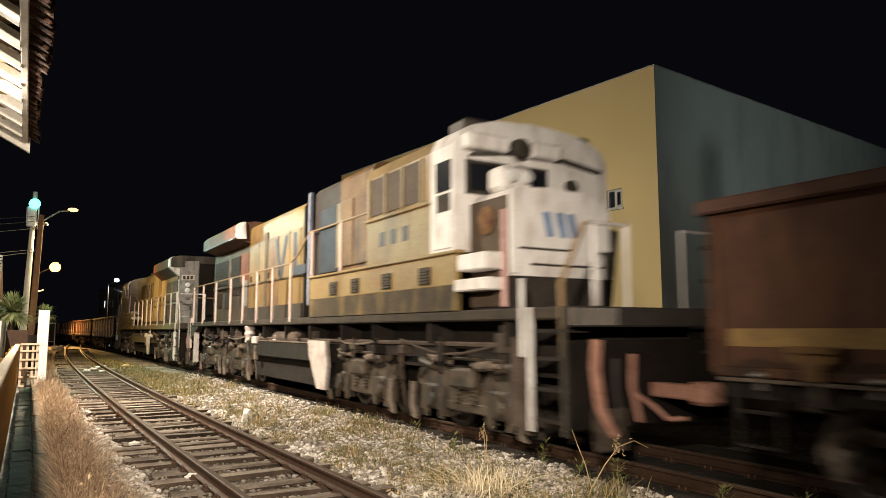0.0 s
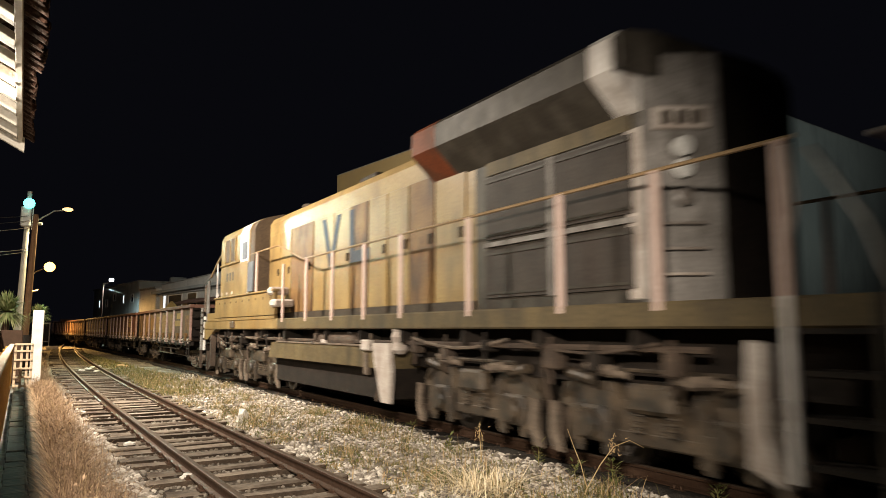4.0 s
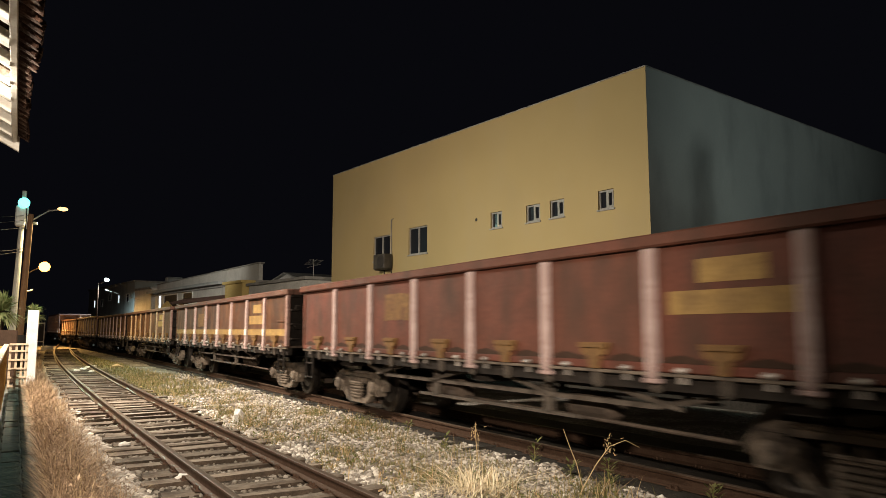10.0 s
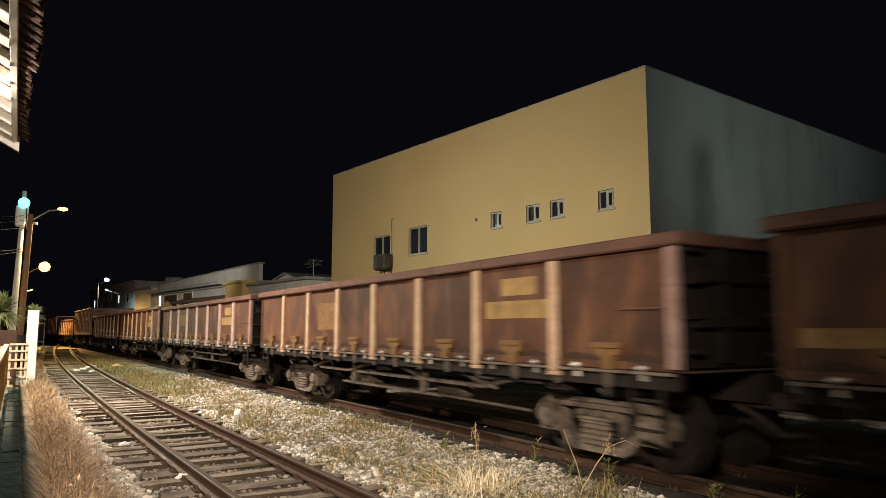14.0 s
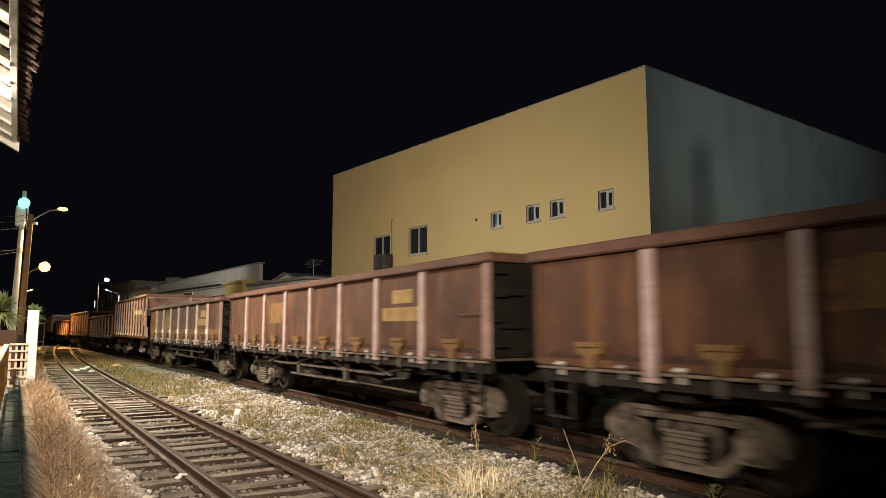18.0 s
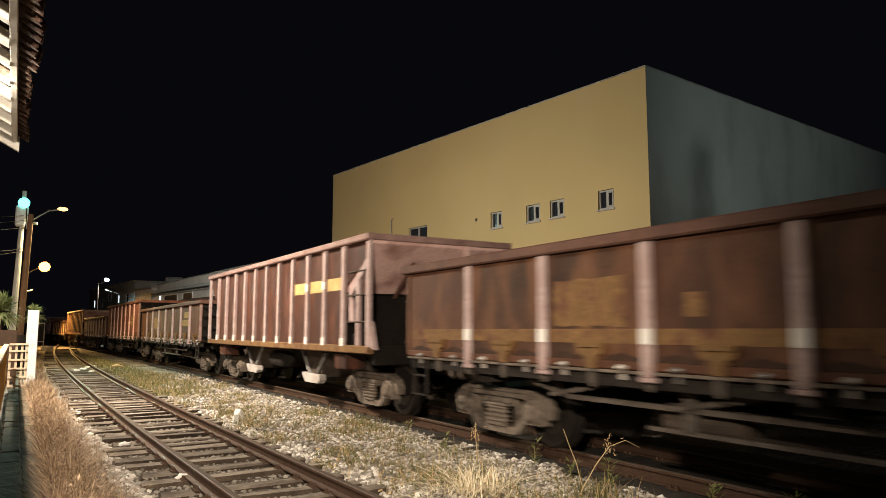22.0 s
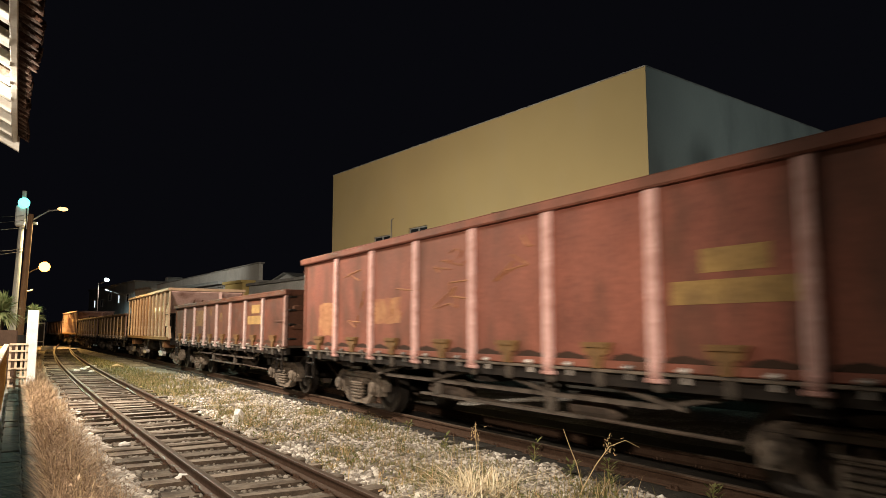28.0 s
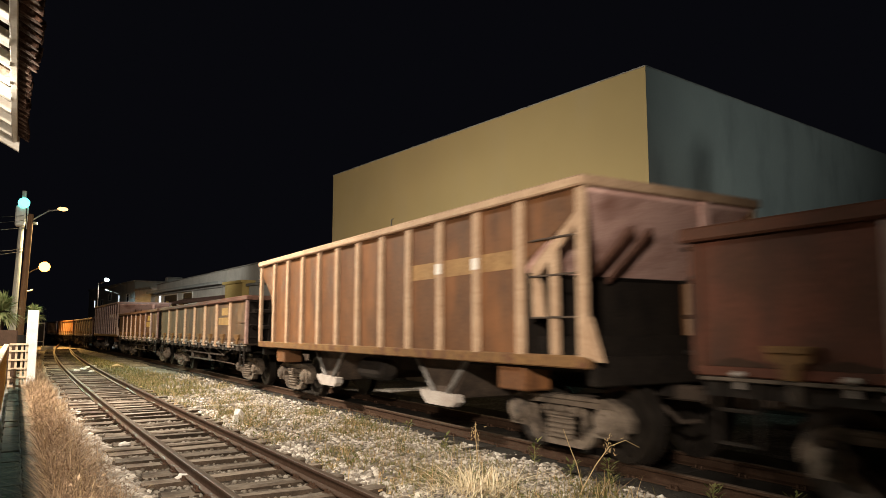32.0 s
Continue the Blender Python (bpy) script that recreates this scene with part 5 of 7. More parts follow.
    bt = once("brake_tank", lambda: tank_mesh(0.19, 0.5), UNDER)
    piece("air_tank", bt, g, -0.9, length * 0.52, 0.95)
    bm = boxed(-0.18, 0.18, 0.05, length - 0.05, 0.9, 1.18)
    part("centre_sill", bm, UNDER, g)
    for y in (1.15, length - 1.6):
        part("equipment_box", boxed(-1.3, -0.9, y, y + 0.5, 0.92, 1.2, bevel=0.02), mat, g)
    cp = once("coupler", coupler_mesh, GRIME)
    piece("coupler", cp, g, 0, 0.2, 0)
    piece("coupler", cp, g, 0, length - 0.2, 0, rz=180)
    for y in (1.02, length - 1.02):
        bogie(g, y, 1.46, 0.42, s0, CAST)
    register(g, s0, length)
    return g


def louvre_mesh(n=5, w=0.28):
    bm = boxed(-0.012, 0.0, -w / 2 - 0.03, w / 2 + 0.03, -0.02, n * 0.042 + 0.02)
    for i in range(n):
        prism(bm, [(-0.03, i * 0.042), (-0.012, i * 0.042 + 0.034), (-0.012, i * 0.042)], 1, -w / 2, w / 2)
    return bm


def locomotive(s0, cab_first, label):
    """A hood unit on four two-axle trucks. u runs from the cab end to the radiator end."""
    L = 19.0
    e = tagged(new("locomotive"), label, "locomotive", "locomotives of the train")
    # u is stretched piece by piece along each unit to fit the camera's view
    if cab_first:
        at, to = (0, 1.4, 2.57, 2.82, 4.18, 4.62, 5.75, 6.46, 7.2, 8.5, 9.8, 10.95, 12.2, 13.55, 15.3, 17.0, 18.3, 19.0), (0, 1.42, 2.93, 3.17, 4.98, 5.12, 6.34, 6.6, 7.84, 9.16, 10.47, 11.77, 13.1, 14.43, 16.22, 17.99, 19.46, 20.2)
    else:
        at, to = (0, 7.3, 8.1, 9.4, 10.81, 12.15, 13.84, 15.67, 17.12, 18.3, 19.0), (0, 7.35, 9.13, 10.52, 11.93, 13.26, 15.15, 16.94, 18.27, 19.5, 20.32)

    def Y(u):
        v = float(np.interp(u, at, to))
        return v if cab_first else to[-1] - v

    def bx(name, x0, x1, u0, u1, z0, z1, mat, bevel=0.0, label="", under=e):
        y0, y1 = sorted((Y(u0), Y(u1)))
        return part(name, boxed(x0, x1, y0, y1, z0, z1, bevel=bevel), mat, under, label)

    def swept(name, outline, x0, x1, mat, label="", under=e):
        return part(name, prism(B(), [(Y(u), z) for u, z in outline], 0, x0, x1), mat, under, label)

    dark = cab_first is False
    hood = HOODYELLOW if cab_first else YELLOW
    rear = GREYPAINT if dark else OLDGREY
    # frame and deck
    sill = 1.62 if dark else 1.72
    bx("deck", -1.36, 1.36, 7.26 if dark else 0.1, L - 0.1, sill, 1.86, OLIVEDECK if dark else SILL, 0.02, "grime-streaked side sill and walkway")
    if dark:
        bx("cab_deck", -1.36, 1.36, 0.1, 7.255, sill, 1.86, YELLOW, 0.02, "dusty yellow sill below the cab")
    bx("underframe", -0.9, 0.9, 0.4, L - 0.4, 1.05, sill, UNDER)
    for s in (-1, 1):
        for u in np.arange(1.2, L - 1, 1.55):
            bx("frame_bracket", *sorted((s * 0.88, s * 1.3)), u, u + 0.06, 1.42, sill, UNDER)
        part("conduit", pipe(B(), [(s * 1.2, Y(1.5), 1.42), (s * 1.2, Y(8), 1.40), (s * 1.2, Y(L - 1.5), 1.43)], 0.035), GRIME, e)
    # pale valves, junction boxes and sagging pipes along the frame
    rng = random.Random(5 if cab_first else 9)
    for s in (-1, 1):
        for i in range(17):
            u, z = 1.3 + i * 0.98 + rng.uniform(-0.3, 0.3), rng.uniform(1.28, 1.5)
            w, h, d = rng.uniform(0.05, 0.14), rng.uniform(0.05, 0.13), rng.uniform(0.04, 0.1)
            bm = boxed(*sorted((s * 1.08, s * (1.2 + d))), Y(u) - w, Y(u) + w, z - h, z + h, bevel=0.02)
            rod(bm, (s * (1.16 + d), Y(u), z - h - 0.16), (s * (1.16 + d), Y(u), z + h + 0.1), 0.024, 6)
            part("valve", bm, (DUST, LATCH, CAST, GRIME)[i % 4] if 6.5 < u < 13 else UNDER if i % 2 else GRIME, e, "dusty valve on the frame")
        for i in range(6):
            u0 = 1.4 + 2.7 * i + rng.uniform(-0.2, 0.2)
            z0, sag = rng.uniform(1.38, 1.52), rng.uniform(0.05, 0.2)
            pts = [(s * 1.24, Y(u0 + 2.2 * k / 6), z0 - sag * math.sin(math.pi * k / 6)) for k in range(7)]
            part("pipe", pipe(B(), pts, rng.uniform(0.014, 0.026)), (GRIME, CAST, GRIME)[i % 3], e)
    # raised skirt below the cab and the full-width part behind it, grimy towards the deck
    s_lo, s_hi = (2.05, 7.25) if cab_first else (1.49, 7.1)
    for s in (-1, 1):
        bx("skirt_foot", *sorted((s * 1.30, s * 1.372)), s_lo, s_hi, 1.862, 2.2 if cab_first else 1.93, STREAKED if cab_first else YELLOW, 0.0, "grime-blackened lower skirt")
        bx("skirt", *sorted((s * 1.30, s * 1.38)), s_lo, s_hi, 2.2 if cab_first else 1.945, 2.62 if cab_first else 2.48, YELLOW, 0.01, "dusty yellow skirt panel")
        bx("skirt_step", *sorted((s * 1.26, s * 1.42)), s_lo - 0.05, s_hi + 0.03, 2.62 if cab_first else 2.48, 2.665 if cab_first else 2.525, YELLOW, 0.012)
        lv = once("louvre", louvre_mesh, SILL)
        if cab_first:
            for u in (2.75, 3.7, 5.05, 6.45):
                piece("louvre", lv, e, s * 1.385, Y(u), 2.26, rz=0 if s < 0 else 180)
        else:
            for u in (1.75, 2.2, 2.75, 3.3):
                bx("reflector", *sorted((s * 1.37, s * 1.388)), u, u + 0.11, 2.56, 2.65, DUST)
            for k in range(9):
                bx("vent_hole", *sorted((s * 1.372, s * 1.386)), 2.0 + 0.6 * k, 2.07 + 0.6 * k, 2.32, 2.37, SHUTTER)
            bx("jack_pad", *sorted((s * 1.35, s * 1.4)), 3.3, 3.7, 1.66, 1.84, SHUTTER, 0.01, "small brown data plate")
    # cab
    foot = 2.65 if cab_first else 2.526
    roofline = [(-1.38, foot), (-1.38, 4.12), (-1.3, 4.3), (-1.1, 4.42), (-0.7, 4.53), (0, 4.58), (0.7, 4.53), (1.1, 4.42), (1.3, 4.3), (1.38, 4.12), (1.38, foot)]

    def hoop(name, shape, u0, u1, mat, label=""):
        y0, y1 = sorted((Y(u0), Y(u1)))
        return part(name, prism(B(), shape, 1, y0, y1), mat, e, label)

    cab_u = (2.1, 4.62) if cab_first else (2.07, 5.0)
    hoop("cab", roofline, *cab_u, YELLOW, "yellow cab with a rounded roof")
    if cab_first:
        hoop("cab_front", [(x * 1.004, z + 0.003) for x, z in roofline], 2.08, 2.57, CABWHITE, "white painted cab front")
        for s in (-1, 1):
            bx("windscreen", *((-1.14, -0.58) if s < 0 else (-0.29, 0.14)), 2.05, 2.1, 3.5, 3.88, WINDOW_DARK)
            bx("windscreen_frame", *((-1.2, -0.52) if s < 0 else (-0.35, 0.2)), 2.062, 2.09, 3.45, 3.93, GREYPAINT, 0.0, "grimy windscreen surround")
        for s in (-1, 1):
            bx("cab_door_window", *sorted((s * 1.36, s * 1.40)), 2.14, 2.44, 3.5, 3.92, WINDOW_DARK)
            bx("door_window_low", *sorted((s * 1.36, s * 1.396)), 2.16, 2.42, 3.22, 3.46, SILL, 0.0, "grimy lower door pane")
            bx("cab_door_panel", *sorted((s * 1.36, s * 1.405)), 2.12, 2.5, 2.7, 3.16, CABWHITE, 0.01)
        hoop("sun_visor", [(-1.15, 3.97), (-1.15, 4.0), (-0.5, 4.1), (0.5, 4.1), (1.15, 4.0), (1.15, 3.97), (0.5, 4.06), (-0.5, 4.06)], 1.98, 2.1, GREYPAINT)
        # white step boxes below the cab door, roof boards, horns and a beacon
        for u0, u1, z0, z1 in ((1.46, 1.98, 2.36, 2.58), (1.44, 2.05, 2.1, 2.26)):
            bx("cab_step", -1.42, -1.0, u0, u1, z0, z1, CABWHITE, 0.02, "white step box")
        for s in (-1, 1):
            bx("roof_board", *sorted((s * 0.55, s * 1.15)), 2.15, 2.5, 4.36, 4.56, GREYPAINT, 0.04)
            bx("vent_cowl", *sorted((s * 0.15, s * 0.5)), 2.7, 3.2, 4.5, 4.59, SILL, 0.03)
        bx("nose_side_panel", -1.135, -1.115, 1.4, 2.07, 1.9, 3.3, SHUTTER, 0.01, "grimy brown nose side panel")
        # low nose with its rounded top, set off centre to fit the camera's view
        nose = [(-1.12, 2.28), (-1.12, 3.3), (-1.02, 3.4), (-0.5, 3.44), (0.1, 3.42), (0.38, 3.36), (0.55, 3.2), (0.55, 2.28)]
        hoop("nose", nose, 1.38, 2.08, CABWHITE, "white nose with rounded shoulders")
        # black stands in for the shadow of the wagon ahead
        hoop("nose_foot", [(-1.1, 1.862), (-1.1, 2.279), (0.55, 2.279), (0.55, 1.862)], 1.42, 2.08, BLACK, "foot of the nose, black for the shadow on it")
        swept("nose_shoulder", [(1.75, 1.862), (1.6, 3.0), (2.08, 3.25), (2.08, 1.862)], 0.551, 1.0, GREYPAINT, "grey stepped shoulder of the nose")
        bx("nose_edge", -1.12, -1.02, 1.35, 1.4, 2.3, 3.36, CABWHITE, 0.015, "bright nose corner strip")
        for z in (2.3, 2.5):
            bx("nose_bar", -0.98 if z > 2.4 else -0.8, -0.1 if z > 2.4 else 0.4, 1.35, 1.385, z + 0.12, z + 0.145, SILL)
        # emblem as plain slanted bars
        for x in (-0.52, -0.3, -0.12):
            part("emblem_bar", prism(B(), [(x - 0.08, 3.12), (x + 0.03, 3.12), (x + 0.1, 2.8), (x, 2.8)], 1, Y(1.37), Y(1.383)), BLUEMARK, e)
        for s in (-1, 1):
            lm = part("headlamp", lathe(B(), [(0.09, -0.05), (0.1, 0.0), (0.08, 0.04), (0.03, 0.05)], (0, 0, 0), 1, 16), FRAME, e)
            lm.matrix_local = pose(-0.85 + s * 0.12, Y(1.52) - 0.02, 3.58, 0, 0, 180)
        bx("lamp_housing", -1.1, -0.6, 1.52, 1.8, 3.4, 3.72, CABWHITE, 0.05)
        part("lamp_ring", lathe(B(), [(0.07, -0.06), (0.13, -0.05), (0.15, 0.04), (0.08, 0.07)], (-0.38, Y(1.95), 4.14), 1, 18), GREYPAINT, e, "round grey lamp ring")
        part("lamp_ring", lathe(B(), [(0.05, -0.06), (0.08, -0.05), (0.09, 0.04), (0.05, 0.07)], (0.6, Y(2.02), 3.72), 1, 18), GREYPAINT, e, "round grey lamp ring")
        for s in (-1, 1):
            bx("number_board", *((-1.3, -0.6) if s < 0 else (-0.2, 0.3)), 1.9, 2.1, 4.04, 4.26, CABWHITE, 0.03)
        hl = part("corner_lamp", lathe(B(), [(0.17, 0.0), (0.19, 0.03), (0.1, 0.045)], (0, 0, 0), 0, 16), FADED, e, "round brass-tinted lamp")
        hl.matrix_local = pose(-1.137, Y(1.75), 3.02, 0, 180, 0)
    else:
        # the cab looks over the hood: white face towards the radiator end, plain yellow end wall
        hoop("cab_face", [(x * 1.004, z + 0.003) for x, z in roofline], 4.14, 4.88, CABWHITE, "white painted cab face")
        hoop("cab_back", [(x * 0.99, z - 0.01) for x, z in roofline], 4.88, 5.38, SHUTTER, "grimy brown cab rear corner")
        for s in (-1, 1):
            bx("cab_panel", *sorted((s * 1.36, s * 1.392)), 4.14, 4.86, 2.53, 3.36, YELLOW, 0.0)
            bx("door_recess", *sorted((s * 1.36, s * 1.395)), 4.9, 5.37, 2.56, 3.3, BLUEDOOR, 0.0, "dull blue-grey door panel")
            bx("cab_door_window", *sorted((s * 1.36, s * 1.404)), 4.36, 4.8, 3.42, 3.86, BLUEDOOR)
        bx("end_window", -0.9, 0.9, 2.04, 2.08, 3.4, 3.9, WINDOW_DARK)
    for s in (-1, 1):
        # cab side: shuttered windows in a frame over a belt rail
        u0, u1 = (2.82, 4.18) if cab_first else (2.6, 3.67)
        bx("window_shutter", *sorted((s * 1.37, s * 1.395)), u0, u1, 3.47, 4.08, SHUTTER, 0.0, "brown slatted side window")
        for u in np.linspace(u0, u1, 4 if cab_first else 3):
            bx("window_frame", *sorted((s * 1.37, s * 1.415)), u - 0.025, u + 0.025, 3.45, 4.1, YELLOW)
        bx("belt_rail", *sorted((s * 1.37, s * 1.42)), cab_u[0] + (0.49 if cab_first else 0.0), 4.62 if cab_first else 4.13, 3.38, 3.43, YELLOW, 0.01)
        # road number, as plain bars
        c = 3.53 if cab_first else 3.12
        for i, t in enumerate((-0.3, 0.0, 0.3)):
            x0, x1 = sorted((s * 1.37, s * 1.386))
            bx("number_bar", x0, x1, c + t - 0.07, c + t + 0.07, 2.94, 3.17, FADEDBLUE)
    # hood
    H = 0.98
    hs = [(-H, 1.862), (-H, 4.22), (-H + 0.08, 4.36), (-H + 0.22, 4.43), (-0.4, 4.48), (0.4, 4.48), (H - 0.22, 4.43), (H - 0.08, 4.36), (H, 4.22), (H, 1.862)]
    if cab_first:
        hs = [(-H, 1.862), (-H, 4.36), (-H + 0.05, 4.45), (-H + 0.14, 4.5), (-0.4, 4.53), (0.4, 4.53), (H - 0.14, 4.5), (H - 0.05, 4.45), (H, 4.36), (H, 1.862)]
    eq_u = 8.78 if cab_first else 5.38
    if cab_first:
        wide = [(x * 1.36 if z < 3.9 else x * 1.3, z) for x, z in hs]
        hoop("equipment_housing", wide, 4.62, 6.38, RUSTYELLOW, "yellow full-width equipment housing with rust streaks")
        for u in (4.68, 5.25, 5.82):
            for s in (-1, 1):
                bx("housing_door", *sorted((s * 1.32, s * 1.352)), u, u + 0.53, 2.75, 3.95, RUSTYELLOW if u != 5.82 else YELLOW, 0.008, "rust-streaked yellow door")
        bx("roof_hatch", -1.0, 1.0, 4.7, 6.35, 4.42, 4.5, RUSTYELLOW, 0.03)
        # a dark compartment with a blue-grey door, then an open recess before the engine hood
        hoop("dark_compartment", [(x * 1.33 if z < 3.9 else x * 1.28, z) for x, z in hs], 6.4, 7.3, DARKDOOR, "dark blower compartment")
        for s in (-1, 1):
            bx("compartment_door", *sorted((s * 1.3, s * 1.325)), 6.46, 7.0, 2.7, 3.95, NAVY, 0.008, "dull dark blue door")
            bx("corner_pillar", *sorted((s * 1.28, s * 1.36)), 7.38, 7.46, 2.1, 4.42, BLUEPALE, 0.01, "pale blue pillar")
        hoop("recess_end", [(x * 0.995, z - 0.004) for x, z in hs], 8.72, 8.779, BLACK, "black end wall of the recess")
        hoop("recess_wall", [(x * 0.55, z - 0.08) for x, z in hs], 7.3, 8.78, BLACK, "black inner wall of the recess")
    hood_end = 13.05 if cab_first else 13.5
    hoop("engine_hood", hs, eq_u, hood_end, hood, "dusty yellow engine hood")
    for s in (-1, 1):
        # hood doors with gaps between them
        for i, u in enumerate(np.arange(eq_u + 0.15, hood_end - 0.7, 0.78)):
            mat = RUSTYELLOW if i % 3 == 2 else hood
            bx("hood_door", *sorted((s * (H - 0.01), s * (H + 0.022))), u, u + 0.74, 2.0, 3.92, mat, 0.008)
            bx("door_latch", *sorted((s * H, s * (H + 0.05))), u + 0.62, u + 0.68, 2.9, 3.05, SILL)
        bx("hood_foot", *sorted((s * (H - 0.01), s * (H + 0.035))), eq_u, hood_end - 0.02, 1.864, 2.2 if cab_first else 2.0, SILL, 0.0, "grime-blackened foot of the hood")
        if cab_first:
            bx("hood_pillar", *sorted((s * (H - 0.01), s * (H + 0.04))), 11.28, 11.48, 2.2, 4.1, SHUTTER, 0.0, "brown pillar between the hood doors")
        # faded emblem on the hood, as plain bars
        x0, x1 = sorted((s * (H + 0.024), s * (H + 0.032)))
        v0 = Y(9.8) if cab_first else Y(9.0)
        for y, lean, w, z0, z1 in ((v0 + 0.62, 0.2, 0.2, 2.85, 3.85), (v0 + 0.22, -0.2, 0.2, 2.85, 3.85), (v0 - 0.62, 0.02, 0.2, 2.85, 3.85)):
            part("emblem_bar", prism(B(), [(y + lean, z1), (y + lean + w, z1), (y - lean + w, z0), (y - lean, z0)], 0, x0, x1), BLUE, e)
        part("emblem_foot", boxed(x0, x1, v0 - 1.3, v0 - 0.64, 2.85, 3.06), BLUE, e)
    for u in (9.0, 9.9, 10.9) if cab_first else (7.4, 8.6, 10.0):
        bx("exhaust_cover" if u in (8.6, 9.9) else "roof_hatch", -0.45, 0.45, u, u + 0.75, 4.46, 4.56 if u not in (8.6, 9.9) else 4.68, SILL, 0.02)
    # bell and horn cluster
    part("horn", rod(rod(B(), (-0.35, Y(6.6), 4.62), (-0.35, Y(6.1), 4.64), 0.03, 8, 0.08), (-0.2, Y(6.6), 4.62), (-0.2, Y(6.2), 4.64), 0.03, 8, 0.08), GRIME, e)
    bx("horn_stand", -0.45, -0.1, 6.55, 6.65, 4.3, 4.64, GRIME)
    # radiator section with its overhanging wings
    r_end = 17.15 if cab_first else 16.6
    w_lo, w_hi = (12.98, 16.95) if cab_first else (12.5, 16.55)
    hoop("radiator_housing", [(x * 0.998, z - 0.002) for x, z in hs], hood_end, r_end, rear, "grimy radiator section")
    inner = 4.0 if cab_first else 3.8
    wing = [(-H, inner), (-1.34, 4.12), (-1.38, 4.16), (-1.38, 4.48), (-1.3, 4.56), (-0.9, 4.63), (0.9, 4.63), (1.3, 4.56), (1.38, 4.48), (1.38, 4.16), (1.34, 4.12), (H, inner)]
    hoop("radiator_wing", wing, w_lo, w_hi, WINGBROWN if cab_first else rear, "overhanging radiator wing")
    if cab_first:
        for s in (-1, 1):
            hoop("wing_end", [(s * x, z) for x, z in ((1.385, 4.15), (1.385, 4.485), (1.3, 4.565), (1.15, 4.59), (1.12, 4.12), (1.34, 4.11))], w_lo - 0.06, w_lo + 0.06, WHITE, "white painted wing end")
    else:
        hoop("wing_end", [(x * 1.006, z + 0.003) for x, z in wing], w_hi - 0.3, w_hi + 0.05, WHITE, "white painted wing end")
    band = (13.06, 14.27) if cab_first else (12.52, 13.1)
    hoop("wing_band", [(x * 1.004, z + 0.002) for x, z in wing], *band, ORANGE, "faded orange paint band")
    for s in (-1, 1):
        if cab_first:
            bx("side_band", *sorted((s * H, s * (H + 0.02))), 13.06, 13.87, 2.98, 3.8, ORANGE)
        if cab_first:
            # dark grilles of several sizes in the grimy housing, a pale post and strip between them
            for u0, u1, z0, z1 in ((15.24, 16.95, 2.97, 3.74), (13.95, 14.93, 2.6, 3.74), (16.05, 16.86, 2.28, 2.74), (15.1, 15.62, 2.24, 2.84), (13.42, 13.89, 2.3, 2.97)):
                gr = bx("radiator_grille", *sorted((s * (H - 0.01), s * (H + 0.03))), u0, u1, z0, z1, GRILLE, 0.01)
                for i in range(int((z1 - z0) / 0.13)):
                    y0, y1 = sorted((Y(u0 + 0.05), Y(u1 - 0.05)))
                    part("grille_bar", boxed(*sorted((s * (H + 0.03), s * (H + 0.042))), y0, y1, z0 + 0.05 + 0.13 * i, z0 + 0.075 + 0.13 * i), GRILLE, gr)
            bx("grille_post", *sorted((s * (H - 0.01), s * (H + 0.04))), 14.98, 15.2, 2.97, 3.78, CAST, 0.0, "pale grille post")
            bx("grille_ledge", *sorted((s * (H - 0.01), s * (H + 0.06))), 15.1, 17.0, 2.87, 2.94, SILL)
            bx("grille_strip", *sorted((s * (H - 0.01), s * (H + 0.03))), 13.17, 13.4, 2.26, 2.99, DUSTGREY, 0.0, "pale strip beside a small grille")
            bx("wing_lip", *sorted((s * 1.36, s * 1.4)), w_lo + 0.35, w_hi, 4.13, 4.17, GREYPAINT)
            continue
        g0 = 13.75
        gw = (r_end - 0.12 - g0) / 2
        bx("upper_panel", *sorted((s * (H - 0.01), s * (H + 0.018))), g0, r_end - 0.15, 3.64, 3.82, OLIVEDECK, 0.0, "ochre panel under the wing")
        bx("grille_post", *sorted((s * (H - 0.01), s * (H + 0.04))), g0 + gw - 0.05, g0 + gw + 0.02, 2.0, 3.62, DUSTGREY, 0.0, "pale grille post")
        for k in (0, 1):
            u = g0 + k * (gw + 0.04)
            for z0, z1 in ((2.78, 3.6), (2.02, 2.64)):
                if z0 < 2.5:
                    bx("grille_ledge", *sorted((s * (H - 0.01), s * (H + 0.05))), u, u + gw - 0.06, 2.68, 2.74, DUSTGREY)
                gr = bx("radiator_grille", *sorted((s * (H - 0.01), s * (H + 0.03))), u, u + gw - 0.06, z0, z1, DARKDOOR, 0.0)
                for z in (z0 + 0.04, z1 - 0.07):
                    y0, y1 = sorted((Y(u + 0.04), Y(u + gw - 0.1)))
                    part("grille_bar", boxed(*sorted((s * (H + 0.03), s * (H + 0.045))), y0, y1, z, z + 0.03), GREYPAINT, gr)
    # blunt end: a chamfered corner with number board, lamps and rungs beside a face blackened for shade
    cut, face = (DUSTGREY, SHADEBLACK) if dark else (OLDGREY, SILL)
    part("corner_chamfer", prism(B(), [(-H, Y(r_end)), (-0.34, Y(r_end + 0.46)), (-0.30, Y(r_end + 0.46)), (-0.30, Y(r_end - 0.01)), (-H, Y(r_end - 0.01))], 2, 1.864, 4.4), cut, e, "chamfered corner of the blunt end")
    bx("end_face", -0.298, H - 0.04, r_end - 0.01, r_end + 0.45, 1.864, 4.3, face, 0.04, "dark end wall, shade put into its colour")
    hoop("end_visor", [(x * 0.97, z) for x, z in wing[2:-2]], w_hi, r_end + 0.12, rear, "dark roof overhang")
